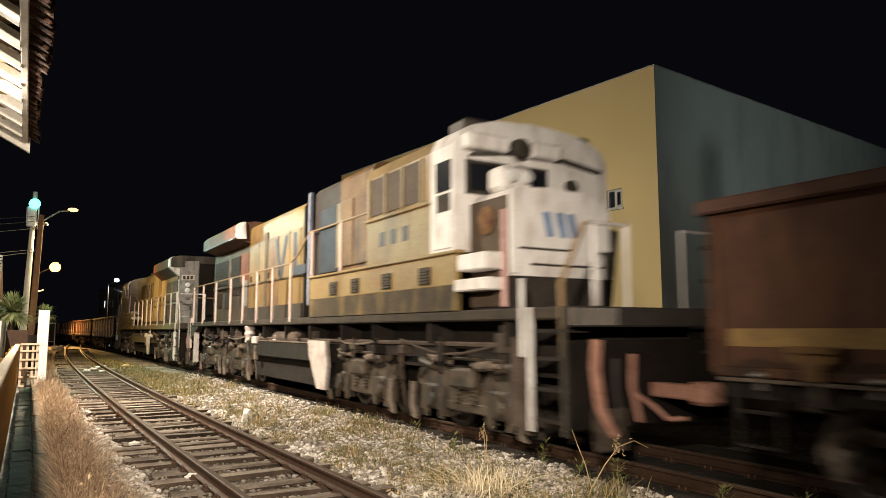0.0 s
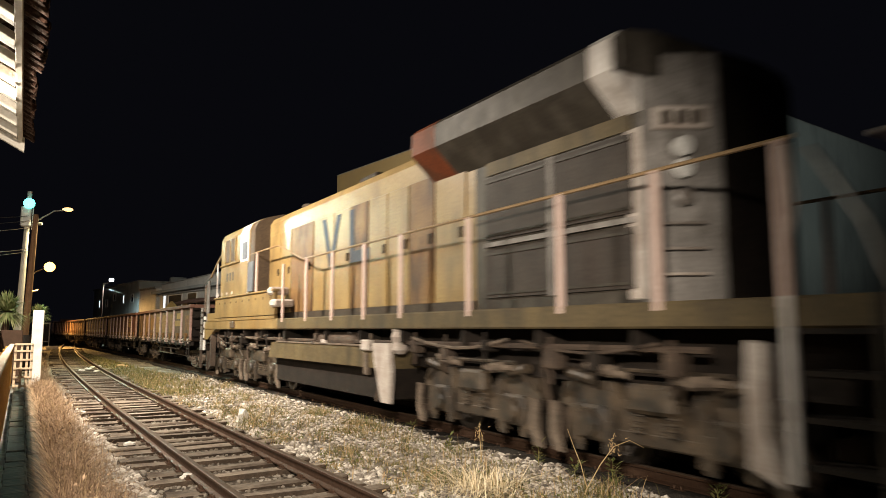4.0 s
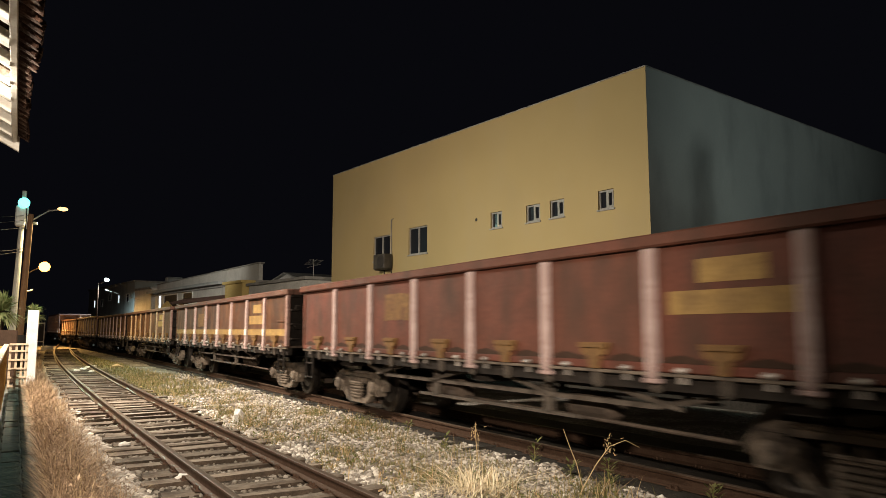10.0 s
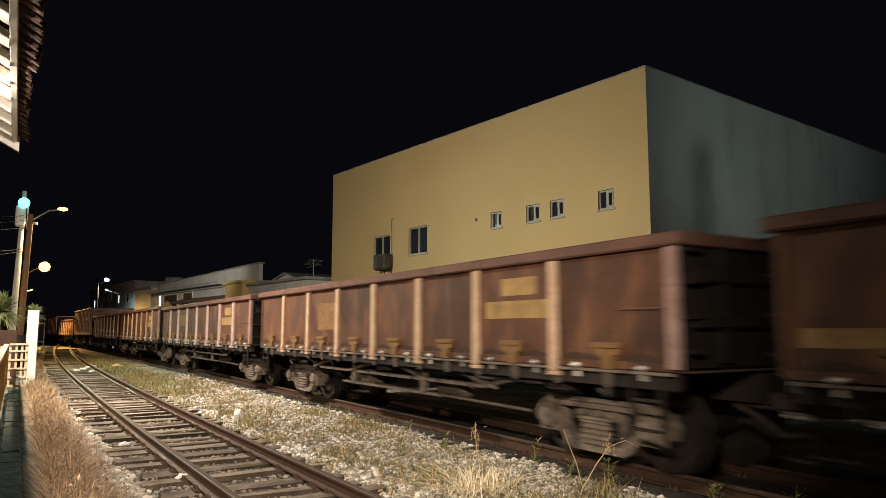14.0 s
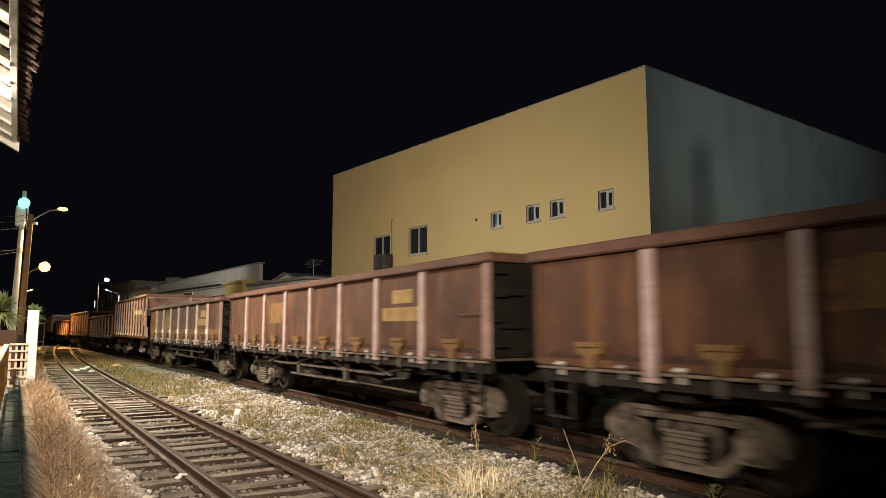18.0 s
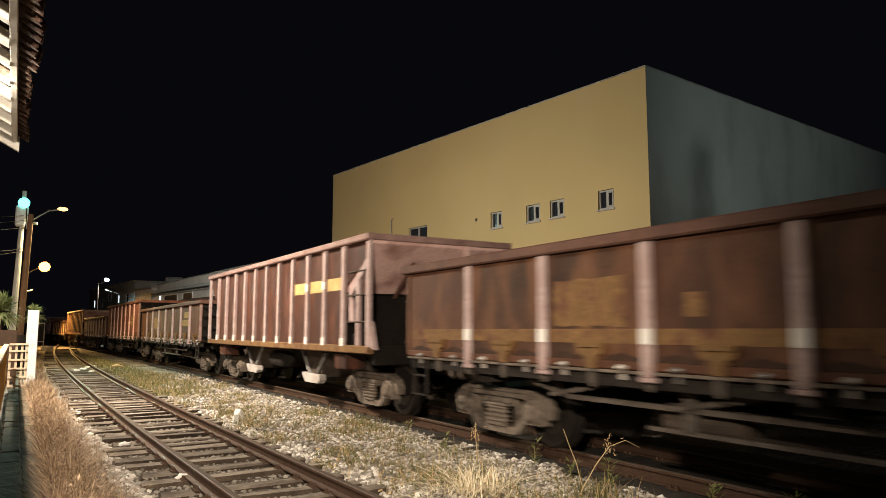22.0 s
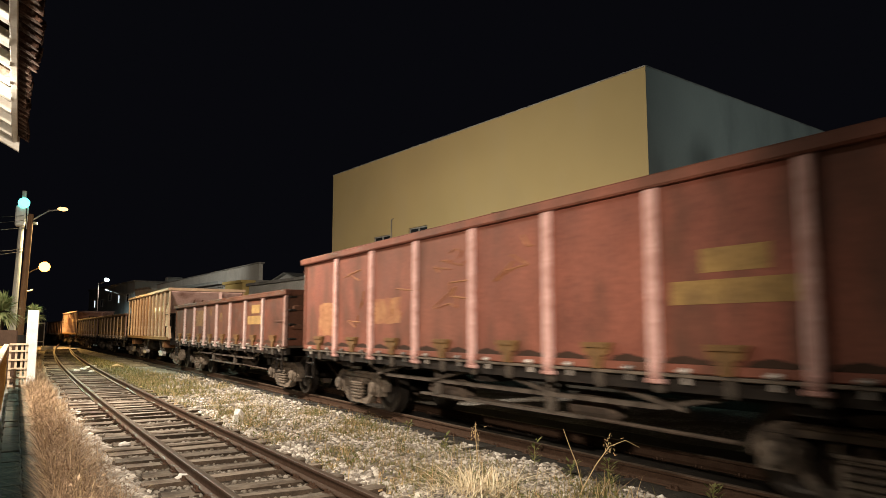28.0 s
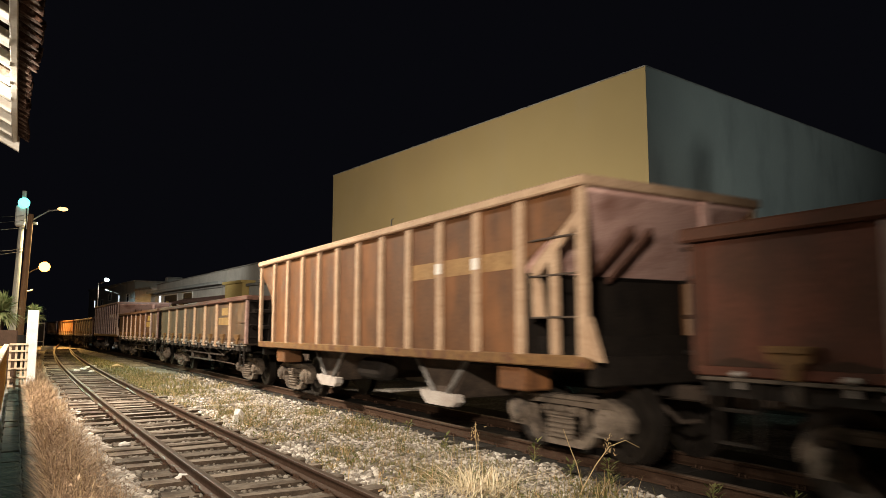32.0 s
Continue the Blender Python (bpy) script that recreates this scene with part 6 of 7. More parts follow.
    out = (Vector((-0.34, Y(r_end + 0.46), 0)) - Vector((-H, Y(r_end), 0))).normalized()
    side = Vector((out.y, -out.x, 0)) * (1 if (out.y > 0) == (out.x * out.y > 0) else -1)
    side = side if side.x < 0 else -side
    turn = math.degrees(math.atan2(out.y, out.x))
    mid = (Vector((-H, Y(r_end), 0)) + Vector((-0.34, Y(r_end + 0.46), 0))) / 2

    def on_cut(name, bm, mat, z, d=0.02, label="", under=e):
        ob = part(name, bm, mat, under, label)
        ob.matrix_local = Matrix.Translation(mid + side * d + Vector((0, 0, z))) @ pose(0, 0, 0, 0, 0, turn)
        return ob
    if dark:
        on_cut("number_board", boxed(-0.28, 0.28, -0.03, 0.03, -0.12, 0.12, bevel=0.015), DUST, 3.72, 0.03, "pale number board")
        for k in (-1, 0, 1):
            on_cut("number_bar", boxed(k * 0.15 - 0.05, k * 0.15 + 0.05, -0.036, 0.036, -0.07, 0.07), SILL, 3.72, 0.03)
        for z in (3.42, 3.2, 2.92):
            on_cut("end_lamp", lathe(B(), [(0.05, -0.06), (0.1, -0.04), (0.1, 0.04), (0.05, 0.06)], (0, 0, 0), 1, 14), FRAME if z != 2.92 else LATCH, z, 0.04, "round end lamp")
        for z in (2.15, 2.4, 2.65):
            on_cut("rung", rod(B(), (-0.2, 0, 0), (0.2, 0, 0), 0.016), LATCH, z, 0.06)
    bx("end_corner", -0.99, -0.9, r_end - 0.25, r_end + 0.0, 1.9, 3.66, DUST if dark else OLDGREY, 0.02, "pale worn corner post")
    # fuel tank with chamfered ends and a pale end plate
    tank_lo, tank_hi = 6.75, 11.75
    swept("fuel_tank", [(tank_lo - 0.1, 1.0), (tank_hi - 0.12, 1.0), (tank_hi, 1.34), (tank_lo + 0.1, 1.34)], -1.34, 1.34, OLIVEDECK if dark else TANK, "large dusty fuel tank")
    # the darker colour gives the tank's underside its shade
    swept("tank_belly", [(tank_lo, 0.5), (tank_hi - 0.4, 0.5), (tank_hi - 0.12, 0.999), (tank_lo - 0.1, 0.999)], -1.16, 1.16, UNDER, "belly of the fuel tank, coloured dark as in shade")
    swept("tank_edge", [(tank_hi - 0.46, 0.49), (tank_hi - 0.4, 0.49), (tank_hi + 0.01, 1.3), (tank_hi - 0.05, 1.34)], -1.355, -1.3, GRIME, "dusty sloping tank edge")
    lead = (tank_lo, -1) if cab_first else (tank_hi, 1)
    swept("tank_end_plate", [(lead[0] + lead[1] * 0.06, 0.49), (lead[0] + lead[1] * 0.12, 0.95), (lead[0] + lead[1] * 0.05, 1.4), (lead[0] - lead[1] * 0.55, 1.4), (lead[0] - lead[1] * 0.48, 1.1), (lead[0] - lead[1] * 0.2, 0.49)], -1.37, -1.30, DUST, "pale grey tank end")
    bx("filler", -1.4, -1.3, 10.8, 11.14, 1.27, 1.45, DUST, 0.02, "pale filler box")
    bx("sight_glass", -1.375, -1.3, 10.87, 11.01, 0.88, 1.24, CAST, 0.01, "pale strip below the filler")
    part("air_dryer", lathe(B(), [(0.07, -0.26), (0.13, -0.2), (0.11, -0.08), (0.14, 0.0), (0.11, 0.08), (0.14, 0.18), (0.08, 0.26)], (-1.22, Y(11.9), 1.5), 2, 14), DUST, e, "pale ribbed air dryer")
    bx("tank_strap", -1.36, -1.33, tank_lo + 0.5, tank_hi - 0.2, 1.342, 1.37, CAST)
    for s in (-1, 1):
        piece("air_reservoir", once("loco_reservoir", lambda: tank_mesh(0.16, 0.9), GRIME), e, s * 1.1, Y(9.3), 1.42)
    # trucks
    for u in (2.25, 5.4, 13.6, 16.75):
        truck(e, Y(u), s0)
    def tail_stair(s):
        """The stair beside the cab's end: striped edges, treads, a deep sill corner, posts and a long sloping rail."""
        y = to[-1] - (0 if dark else 0.35)
        x0, x1 = sorted((s * 1.30, s * 1.365))
        x = s * 1.35
        paint, edge = (YELLOW, WHITE) if dark else (SILL, STANCHION)

        def back(outline):
            return outline if dark else [(L - u, z) for u, z in outline]
        sp = part("stair_edge", boxed(x0, x1, y + 0.39, y + 0.46, 0.98, 2.3, bevel=0.01), DUSTGREY, e, "pale worn stair edge")
        sq = part("stair_edge", boxed(x0, x1, y - 0.04, y + 0.05, 0.98, 2.02, bevel=0.01), edge, e, "pale worn stair edge")
        for ob, y0, y1, zs in () if cab_first else ((sp, y + 0.385, y + 0.465, (1.45, 1.72, 1.96, 2.12)), (sq, y - 0.045, y + 0.055, (1.3, 1.62, 1.86))):
            for z in zs:
                part("edge_stripe", boxed(x0 - 0.003, x1 + 0.003, y0, y1, z, z + 0.06), SILL, ob)
        for y0 in (y + 0.38, y - 0.62):
            part("stair_side", boxed(x0, x1, y0, y0 + 0.09, 0.42, 0.975), GRIME, e)
        a, b = sorted((s * 0.95, s * 1.295))
        for z in (0.5, 0.84, 1.18, 1.52):
            part("step", boxed(a, b, y - 0.5, y + 0.45, z, z + 0.04), UNDER, e)
        part("stair_back", boxed(*sorted((s * 0.9, s * 0.948)), y - 0.5, y + 0.45, 0.45, 1.95), SHADEBLACK, e)
        swept("sill_corner", back([(0.12, 1.32), (0.55, 1.32), (1.5, sill - 0.002), (0.12, sill - 0.002)]), *sorted((s * 1.2, s * 1.362)), paint, "deep sill corner")
        if dark:
            part("stair_edge", boxed(x0, x1, y - 0.02, y + 0.03, 2.16, 3.0, bevel=0.01), CAST, e, "worn upper stair edge")
            part("stair_post", boxed(x0, x1, y - 0.44, y - 0.31, 1.86, 3.1, bevel=0.01), DUSTGREY, e, "grey stair post")
            swept("sill_step", [(0.46, 1.864), (1.48, 1.864), (1.48, 2.1), (0.46, 2.1)], *sorted((s * 1.28, s * 1.366)), paint)
            part("rail_end", rod(B(), (x, y - 0.74, 3.2), (x, y + 0.22, 3.02), 0.012, 6), CAST, e, "thin end of the handrail")
        else:
            part("end_rail", pipe(B(), [(x, y - 0.72, 3.05), (x, y + 0.1, 2.72), (s * 0.4, y + 0.1, 2.72)], 0.014), RAILPAINT, e, "thin yellowed end rail")

    # ends: pilot plates, steps, white edge stripes, loops of handrail
    for u, d in ((0.0, 1), (L, -1)):
        def ex(name, x0, x1, a, b, z0, z1, mat, bevel=0.0, label=""):
            return bx(name, x0, x1, u + d * a, u + d * b, z0, z1, mat, bevel, label)
        ex("pilot", -1.3, 1.3, 0.12, 0.2, 0.55, 1.5, SHADEBLACK, 0.02, "black pilot plate")
        ex("end_sill", -1.34, 1.34, 0.0, 0.14, 1.64, 1.86, SILL if dark and u else BLACK, 0.02)
        if cab_first and u == 0:
            ex("corner_plate", -1.36, -0.7, -0.03, -0.002, 1.66, 1.84, DUST, 0.01, "pale worn corner plate")
        for s in (-1, 1):
            if dark == (u == 0):
                tail_stair(s)
                continue
            for z in (0.62, 0.95, 1.28, 1.58):
                ex("step", *sorted((s * 1.02, s * 1.38)), 0.15, 0.62, z, z + 0.04, UNDER)
            ex("step_side", *sorted((s * 1.34, s * 1.38)), 0.66, 0.72, 0.5, 1.86, WHITE, 0.0, "worn white step edge")
            ex("stair_side", *sorted((s * 1.34, s * 1.375)), 0.1, 0.15, 0.5, 1.86, GREYPAINT)
            xx = s * 1.34
            lead = cab_first and u == 0
            zt, xo = (2.78, 1.07) if lead else (2.95, 1.34)
            part("end_rail", pipe(B(), [(s * xo, Y(u + d * 0.1), zt), (s * 0.45, Y(u + d * 0.1), zt), (s * 0.45, Y(u + d * 0.1), 1.862)], 0.024 if s < 0 or not lead else 0.014), WHITE, e)
            if lead:
                part("grab_rail", pipe(B(), [(xx, Y(0.14), 0.95), (xx, Y(0.18), 2.1), (s * 1.07, Y(0.1), 2.77)], 0.03, 8), RAILPAINT, e, "pale bent grab rail")
                if s > 0:
                    continue
                bx("step_rail", *sorted((s * 1.33, s * 1.37)), 0.82, 0.89, 1.3, 2.2, WHITE, 0.01, "white step rail")
                bx("corner_rail", *sorted((s * 1.33, s * 1.37)), 1.15, 1.22, 1.88, 3.06, PALEPINK, 0.01, "faded pink handrail post")
                bx("end_post", *sorted((s * 0.87, s * 0.95)), 0.08, 0.13, 1.862, 2.76, WHITE, 0.01)
            else:
                part("grab_rail", pipe(B(), [(xx, Y(u + d * 0.05), 0.95), (xx, Y(u + d * 0.05), 1.9), (xx, Y(u + d * 0.18), 2.35), (xx, Y(u + d * 0.5), 2.95)], 0.02, 6), WHITE, e, "white bent grab rail")
                part("grab_rail", pipe(B(), [(xx, Y(u + d * 0.7), 1.2), (xx, Y(u + d * 0.7), 2.2), (xx, Y(u + d * 0.62), 2.5), (xx, Y(u + d * 0.66), 3.0)], 0.018, 6), WHITE, e)
        cp = once("coupler", coupler_mesh, COUPLER)
        piece("coupler", cp, e, 0, 0.1 if (u == 0) == cab_first else to[-1] - 0.1, 0, rz=0 if (u == 0) == cab_first else 180, label="rust-red knuckle coupler")
        part("air_hose", pipe(B(), [(-0.5, Y(u - d * 0.02), 1.35), (-0.52, Y(u - d * 0.2), 1.0), (-0.42, Y(u - d * 0.35), 0.62)], 0.035), COUPLER, e, "reddish air hose")
        part("air_hose", pipe(B(), [(-0.75, Y(u - d * 0.02), 1.3), (-0.76, Y(u - d * 0.15), 0.95), (-0.7, Y(u - d * 0.25), 0.7)], 0.03), BLACK, e)
        part("air_hose", pipe(B(), [(-1.0, Y(u + d * 0.02), 1.5), (-1.05, Y(u - d * 0.18), 1.2), (-0.98, Y(u - d * 0.2), 0.75), (-0.8, Y(u - d * 0.12), 0.5)], 0.06, 8), COUPLER, e, "thick reddish air hose")
        ex("rail_guard", -1.1, -0.62, -0.16, -0.06, 0.34, 0.78, CAST, 0.05, "dust-caked rail guard")
        swept("sand_box", [(u + d * q, z) for q, z in ((1.06, 0.55), (0.78, 0.44), (0.82, 0.58), (0.91, 0.8), (0.91, 1.5), (1.04, 1.53), (1.06, 1.2))], -1.36, -1.22, GRIME if u == 0 else DUST, "dusty sand box")
    # handrails along the walkway
    posts = (18.3, 17.0, 15.3, 13.55, 12.2, 10.95, 9.8, 8.5) if cab_first else (18.3, 17.12, 15.67, 13.84, 12.15, 10.81, 9.4, 8.1, 7.44)
    extra = (7.2, 5.75) if cab_first else (5.55,)
    for s in (-1, 1):
        x = s * 1.35
        for u in (*posts, *extra):
            z0, z1 = (1.78, 3.05)
            if u < (8 if cab_first else 7):
                z0, z1 = (2.66, 3.6) if cab_first else (2.5, 3.5)
            part("stanchion", boxed(x - 0.018, x + 0.018, Y(u) - 0.04, Y(u) + 0.04, z0, z1), STANCHION, e, "faded pinkish handrail post")
        if cab_first:
            part("handrail", pipe(B(), [(x, Y(18.4), 3.05), (x, Y(8.6), 3.05), (x, Y(8.05), 3.2), (x, Y(7.4), 3.58), (x, Y(2.9), 3.58)], 0.02), RAILPAINT, e)
        else:
            part("handrail", pipe(B(), [(x, Y(18.4), 3.05), (x, Y(8.0), 3.05), (x, Y(7.2), 3.5), (x, Y(4.1), 3.5)], 0.02), RAILPAINT, e)
            part("grab_rail", pipe(B(), [(x, Y(2.07), 3.78), (x, Y(1.4), 3.53), (x, Y(0.74), 3.2)], 0.03), RAILPAINT, e, "sloping pale grab rail")
            part("stanchion", boxed(x - 0.014, x + 0.014, Y(1.52) - 0.03, Y(1.52) + 0.03, 2.5, 3.54), WHITE, e, "white handrail post")
            bx("cab_step", *sorted((s * 1.0, s * 1.44)), 6.72, 7.02, 2.4, 2.58, DUST, 0.04, "white step below the cab door")
            bx("cab_step", *sorted((s * 1.0, s * 1.46)), 6.98, 7.34, 2.12, 2.29, DUST, 0.04)
    register(e, s0, to[-1])
    return e


def truck(parent, y, s0):
    """One two-axle truck of a locomotive: heavy frames, springs, cylinders, wheelsets."""
    b = part("truck", boxed(-0.75, 0.75, -0.3, 0.3, 0.5, 0.95, bevel=0.04), GRIME, parent, "grimy two-axle truck")
    b.matrix_local = pose(0, y, RAIL)

    def frame_mesh():
        bm = prism(B(), [(-1.35, 0.62), (-1.28, 0.85), (-0.55, 0.9), (-0.42, 0.72), (0.42, 0.72), (0.55, 0.9), (1.28, 0.85), (1.35, 0.62), (1.1, 0.56), (0.62, 0.6),
                         (0.5, 0.42), (-0.5, 0.42), (-0.62, 0.6), (-1.1, 0.56)], 0, -0.08, 0.08)
        for k in (-0.85, 0.85):
            box(bm, -0.14, 0.08, k - 0.2, k + 0.2, 0.28, 0.64, bevel=0.03)
            lathe(bm, [(0.13, -0.22), (0.15, -0.18), (0.15, 0.0)], (0, k, 0.46), 0, 14)
            box(bm, -0.12, 0.04, k - 0.33, k - 0.21, 0.26, 0.62)
            box(bm, -0.12, 0.04, k + 0.21, k + 0.33, 0.26, 0.62)
        box(bm, -0.2, 0.0, -0.3, 0.3, 0.62, 0.9, bevel=0.04)
        rod(bm, (-0.12, -1.15, 0.96), (-0.12, -0.8, 0.9), 0.06, 10)
        rod(bm, (-0.12, 1.15, 0.96), (-0.12, 0.8, 0.9), 0.06, 10)
        for k in (-1.05, -0.62, 0.62, 1.05):
            box(bm, -0.13, -0.07, k - 0.05, k + 0.05, 0.16, 0.5, bevel=0.01)
        pipe(bm, [(-0.1, -1.3, 0.7), (-0.15, -0.9, 1.02), (-0.15, 0.9, 1.02), (-0.1, 1.3, 0.7)], 0.02, 6)
        box(bm, -0.09, 0.0, -0.5, 0.5, 0.3, 0.44, bevel=0.02)
        box(bm, -0.1, 0.02, -0.62, -0.5, 0.2, 0.8)
        box(bm, -0.1, 0.02, 0.5, 0.62, 0.2, 0.8)
        return bm
    fm = once("truck_frame", frame_mesh, TRUCK)
    for s in (-1, 1):
        piece("side_frame", fm, b, s * 0.98, 0, 0, rz=0 if s < 0 else 180)
        for k in (-0.2, 0.2):
            piece("spring", once("coil", coil_mesh, TRUCK), b, s * 1.06, k, 0.42)
    ws = once("loco_wheelset", lambda: wheelset_mesh(0.46), WHEEL)
    for k in (-0.85, 0.85):
        w = piece("wheelset", ws, b, 0, k, 0.46)
        WHEELS.append((w, (0, k, 0.46), 0.46, s0))
    bc = once("brake_cylinder_pale", lambda: rod(boxed(-0.07, 0.07, -0.16, 0.16, -0.06, 0.06, bevel=0.03), (0, -0.3, -0.02), (0, 0.28, 0.02), 0.035, 8), CAST)
    for k in (-0.62, 0.55):
        piece("brake_cylinder", bc, b, -1.16, k, 0.98 + 0.05 * k, rx=8 * k, label="dust-whitened brake cylinder")
    hg = once("brake_hanger", lambda: prism(B(), [(-0.05, 0.62), (0.06, 0.64), (0.09, 0.3), (0.02, 0.12), (-0.1, 0.1), (-0.03, 0.3)], 0, -0.03, 0.03), CAST)
    for k in (-1.34, 1.36):
        piece("brake_hanger", hg, b, -1.13, k, 0.0)
    sp = once("sand_pipe", lambda: pipe(B(), [(0, 0, 1.0), (0, 0.1, 0.6), (0, 0.25, 0.12)], 0.03), GRIME)
    piece("sand_pipe", sp, b, -0.95, 1.25, 0)
    piece("sand_pipe", sp, b, -0.95, -1.25, 0, rz=180)
    return b


def roll_on(t):
    """Metres that the train has rolled since the start."""
    gone = 0.0
    for (a, u), (b, v) in zip(SPEEDS[:-1], SPEEDS[1:]):
        if t > a:
            e = min(t, b)
            gone += (u + u + (v - u) * (e - a) / (b - a)) / 2 * (e - a)
    return gone


def motions():
    """The train rolls by, and its wheels turn while they are in sight."""
    times = [0, 0.1] + list(range(1, 32)) + [31.9, 32]
    for e, s0, length in TRAIN:
        rows = []
        for t in times:
            rows.append((t, placed(s0 - roll_on(t), length)))
        walk(e, rows)
    for w, place, r, s0 in WHEELS:
        rows, last, base = [], 0.0, None
        for i in range(0, 321):
            t = i / 10
            d = s0 - roll_on(t)
            if not (-16 < d < 34) and i not in (0, 320):
                continue
            gone = roll_on(t)
            base = gone if base is None else base
            if rows and t - rows[-1][0] > 0.15:
                base += gone - rows[-1][2]  # it is out of sight: the turn goes on from where it was
            rows.append((t, Matrix.Translation(place) @ Matrix.Rotation((gone - base) / r, 4, "X"), gone))
        walk(w, [row[:2] for row in rows])


# ---- the station eave, the fence and the lane beside it ----
def station():
    """The far end of the station's tiled roof: fascia, rafters, boarding and clay tiles."""
    st = tagged(new("station_roof"), "clay-tiled station eave with white rafters, lit from below", "roof")
    y0, y1, zf, slope = -9.0, 8.8, 3.64, 0.52
    part("fascia", boxed(-0.16, -0.11, y0, y1, zf, zf + 0.09, bevel=0.006), WHITEWOOD, st, "white painted fascia board")
    # gable end board, rising with the roof
    bm = prism(B(), [(-0.09, zf - 0.1), (-2.6, zf - 0.02 + 2.49 * slope), (-2.6, zf + 0.1 + 2.49 * slope), (-0.09, zf + 0.06)], 1, y1, y1 + 0.06)
    part("barge_board", bm, WHITEWOOD, st, "white painted gable board")
    for y in np.arange(y1 - 0.3, y0, -0.46):
        bm = prism(B(), [(-0.162, zf - 0.02), (-2.6, zf - 0.02 + 2.44 * slope), (-2.6, zf + 0.08 + 2.44 * slope), (-0.162, zf + 0.08)], 1, y - 0.04, y + 0.04)
        part("rafter", bm, WHITEWOOD, st)
    for x in np.arange(-0.28, -2.5, -0.3):
        z = zf + 0.085 - (x + 0.162) * slope
        part("batten", boxed(x - 0.075, x + 0.075, y0, y1, z, z + 0.02), BEIGEWOOD, st)
    part("roof_boarding", prism(B(), [(-0.11, zf + 0.095), (-2.6, zf + 0.12 + 2.49 * slope), (-2.6, zf + 0.15 + 2.49 * slope), (-0.11, zf + 0.115)], 1, y0, y1), DARKWOOD, st)
    # barrel tiles, hollow side up and down by turns: the rows along the eave
    rng = random.Random(8)
    def tile_mesh(seed, up):
        r = random.Random(seed)
        verts, faces, n = [], [], 6
        for x, s in ((0.0, 1.0), (-0.42, 0.8)):
            for rad in (0.085, 0.07):
                for i in range(n + 1):
                    a = math.pi * i / n
                    verts.append((x + r.uniform(-0.012, 0.012), math.cos(a) * rad * s, up * math.sin(a) * rad * s * 0.8 - x * slope + r.uniform(-0.004, 0.004)))
        m = n + 1
        for i in range(n):
            faces += [(i, i + 1, 2 * m + i + 1, 2 * m + i), (m + i, 3 * m + i, 3 * m + i + 1, m + i + 1), (i, m + i, m + i + 1, i + 1), (2 * m + i, 2 * m + i + 1, 3 * m + i + 1, 3 * m + i)]
        me = bpy.data.meshes.new("roof_tile")
        me.from_pydata(verts, [], faces)
        me.materials.append(TILE)
        return me
    shapes = {up: [tile_mesh(i + up, up) for i in range(5)] for up in (-1, 1)}
    for row, x in enumerate((-0.03, -0.37)):
        for j, y in enumerate(np.arange(2.2, y1 + 0.1, 0.085)):
            up = 1 if j % 2 else -1
            o = new("roof_tile", rng.choice(shapes[up]))
            o.parent = st
            out = 0.05 if 3.2 < y < 6.3 and row == 0 else 0.0
            o.matrix_local = pose(x + out + rng.uniform(-0.02, 0.025), float(y), zf + 0.11 + 0.02 * up + row * 0.177 - out * slope, 0, rng.uniform(-2, 2), rng.uniform(-4, 4))
    st.matrix_world = TRACK_SPACE
    # wall and floor behind, out of sight, that close the place
    wl = part("station_wall", boxed(-2.75, -2.6, -9, 8.5, 0, 5.2), STATIONWALL)
    wl.matrix_world = TRACK_SPACE
    tagged(wl, "pale station wall under the eave", "wall", kind="structure")


station()


def lamp_tube(y):
    """A fluorescent fitting under the rafters."""
    e = tagged(new("strip_lamp"), "white strip lamp under the station eave", "lamp", "strip lamps under the eave")
    part("housing", boxed(-0.06, 0.06, -0.62, 0.62, 0.0, 0.05, bevel=0.01), FRAME, e)
    part("tube", rod(B(), (0, -0.6, -0.03), (0, 0.6, -0.03), 0.018, 10), TUBE, e)
    on_track(e, -1.3, y, 3.95)
    return e


for y in (7.6, 0.5, -5.5):
    lamp_tube(y)

# the paved strip between fence and grass; its mossy colour also carries the fence's shadow
pv = tagged(new("paved_strip"), "narrow mossy paved strip, darkened for the fence's shadow", "pavement", kind="structure")
rng = random.Random(21)
slabs = [mesh_of("paving_slab", boxed(0.01, 0.225, 0.012, 0.39, 0, 0.06 + 0.004 * i, bevel=0.008), PAVING) for i in range(3)]
for i in range(52):
    for j in range(2):
        o = new("paving_slab", rng.choice(slabs))
        o.parent = pv
        o.matrix_local = pose(-0.10 + 0.235 * j + (0.0 if i % 2 else 0.01), 2.2 + 0.4 * i, -0.035 + rng.uniform(-0.006, 0.006), rng.uniform(-0.6, 0.6), rng.uniform(-0.8, 0.8), 0)
pv.matrix_world = TRACK_SPACE

# boarded fence with a rail along its top, and the lattice gate across the strip
fe = tagged(new("fence"), "ochre-painted slatted timber fence beside the strip", "fence")
fence_slat = mesh_of("slat", boxed(-0.012, 0.012, -0.045, 0.045, 0.08, 1.2, bevel=0.004), OCHREWOOD)
for i in range(118):
    o = new("slat", fence_slat)
    o.parent, o.matrix_local = fe, pose(-0.17, 3.2 + 0.155 * i, rng.uniform(-0.01, 0.01), rng.uniform(-0.8, 0.8), 0, 0)
for z in (0.3, 1.0):
    part("rail", boxed(-0.225, -0.185, 3.1, 21.4, z, z + 0.08, bevel=0.006), OCHREWOOD, fe)
part("top_rail", boxed(-0.24, -0.13, 3.1, 21.4, 1.2, 1.25, bevel=0.01), PALEWOOD, fe, "pale worn top rail")
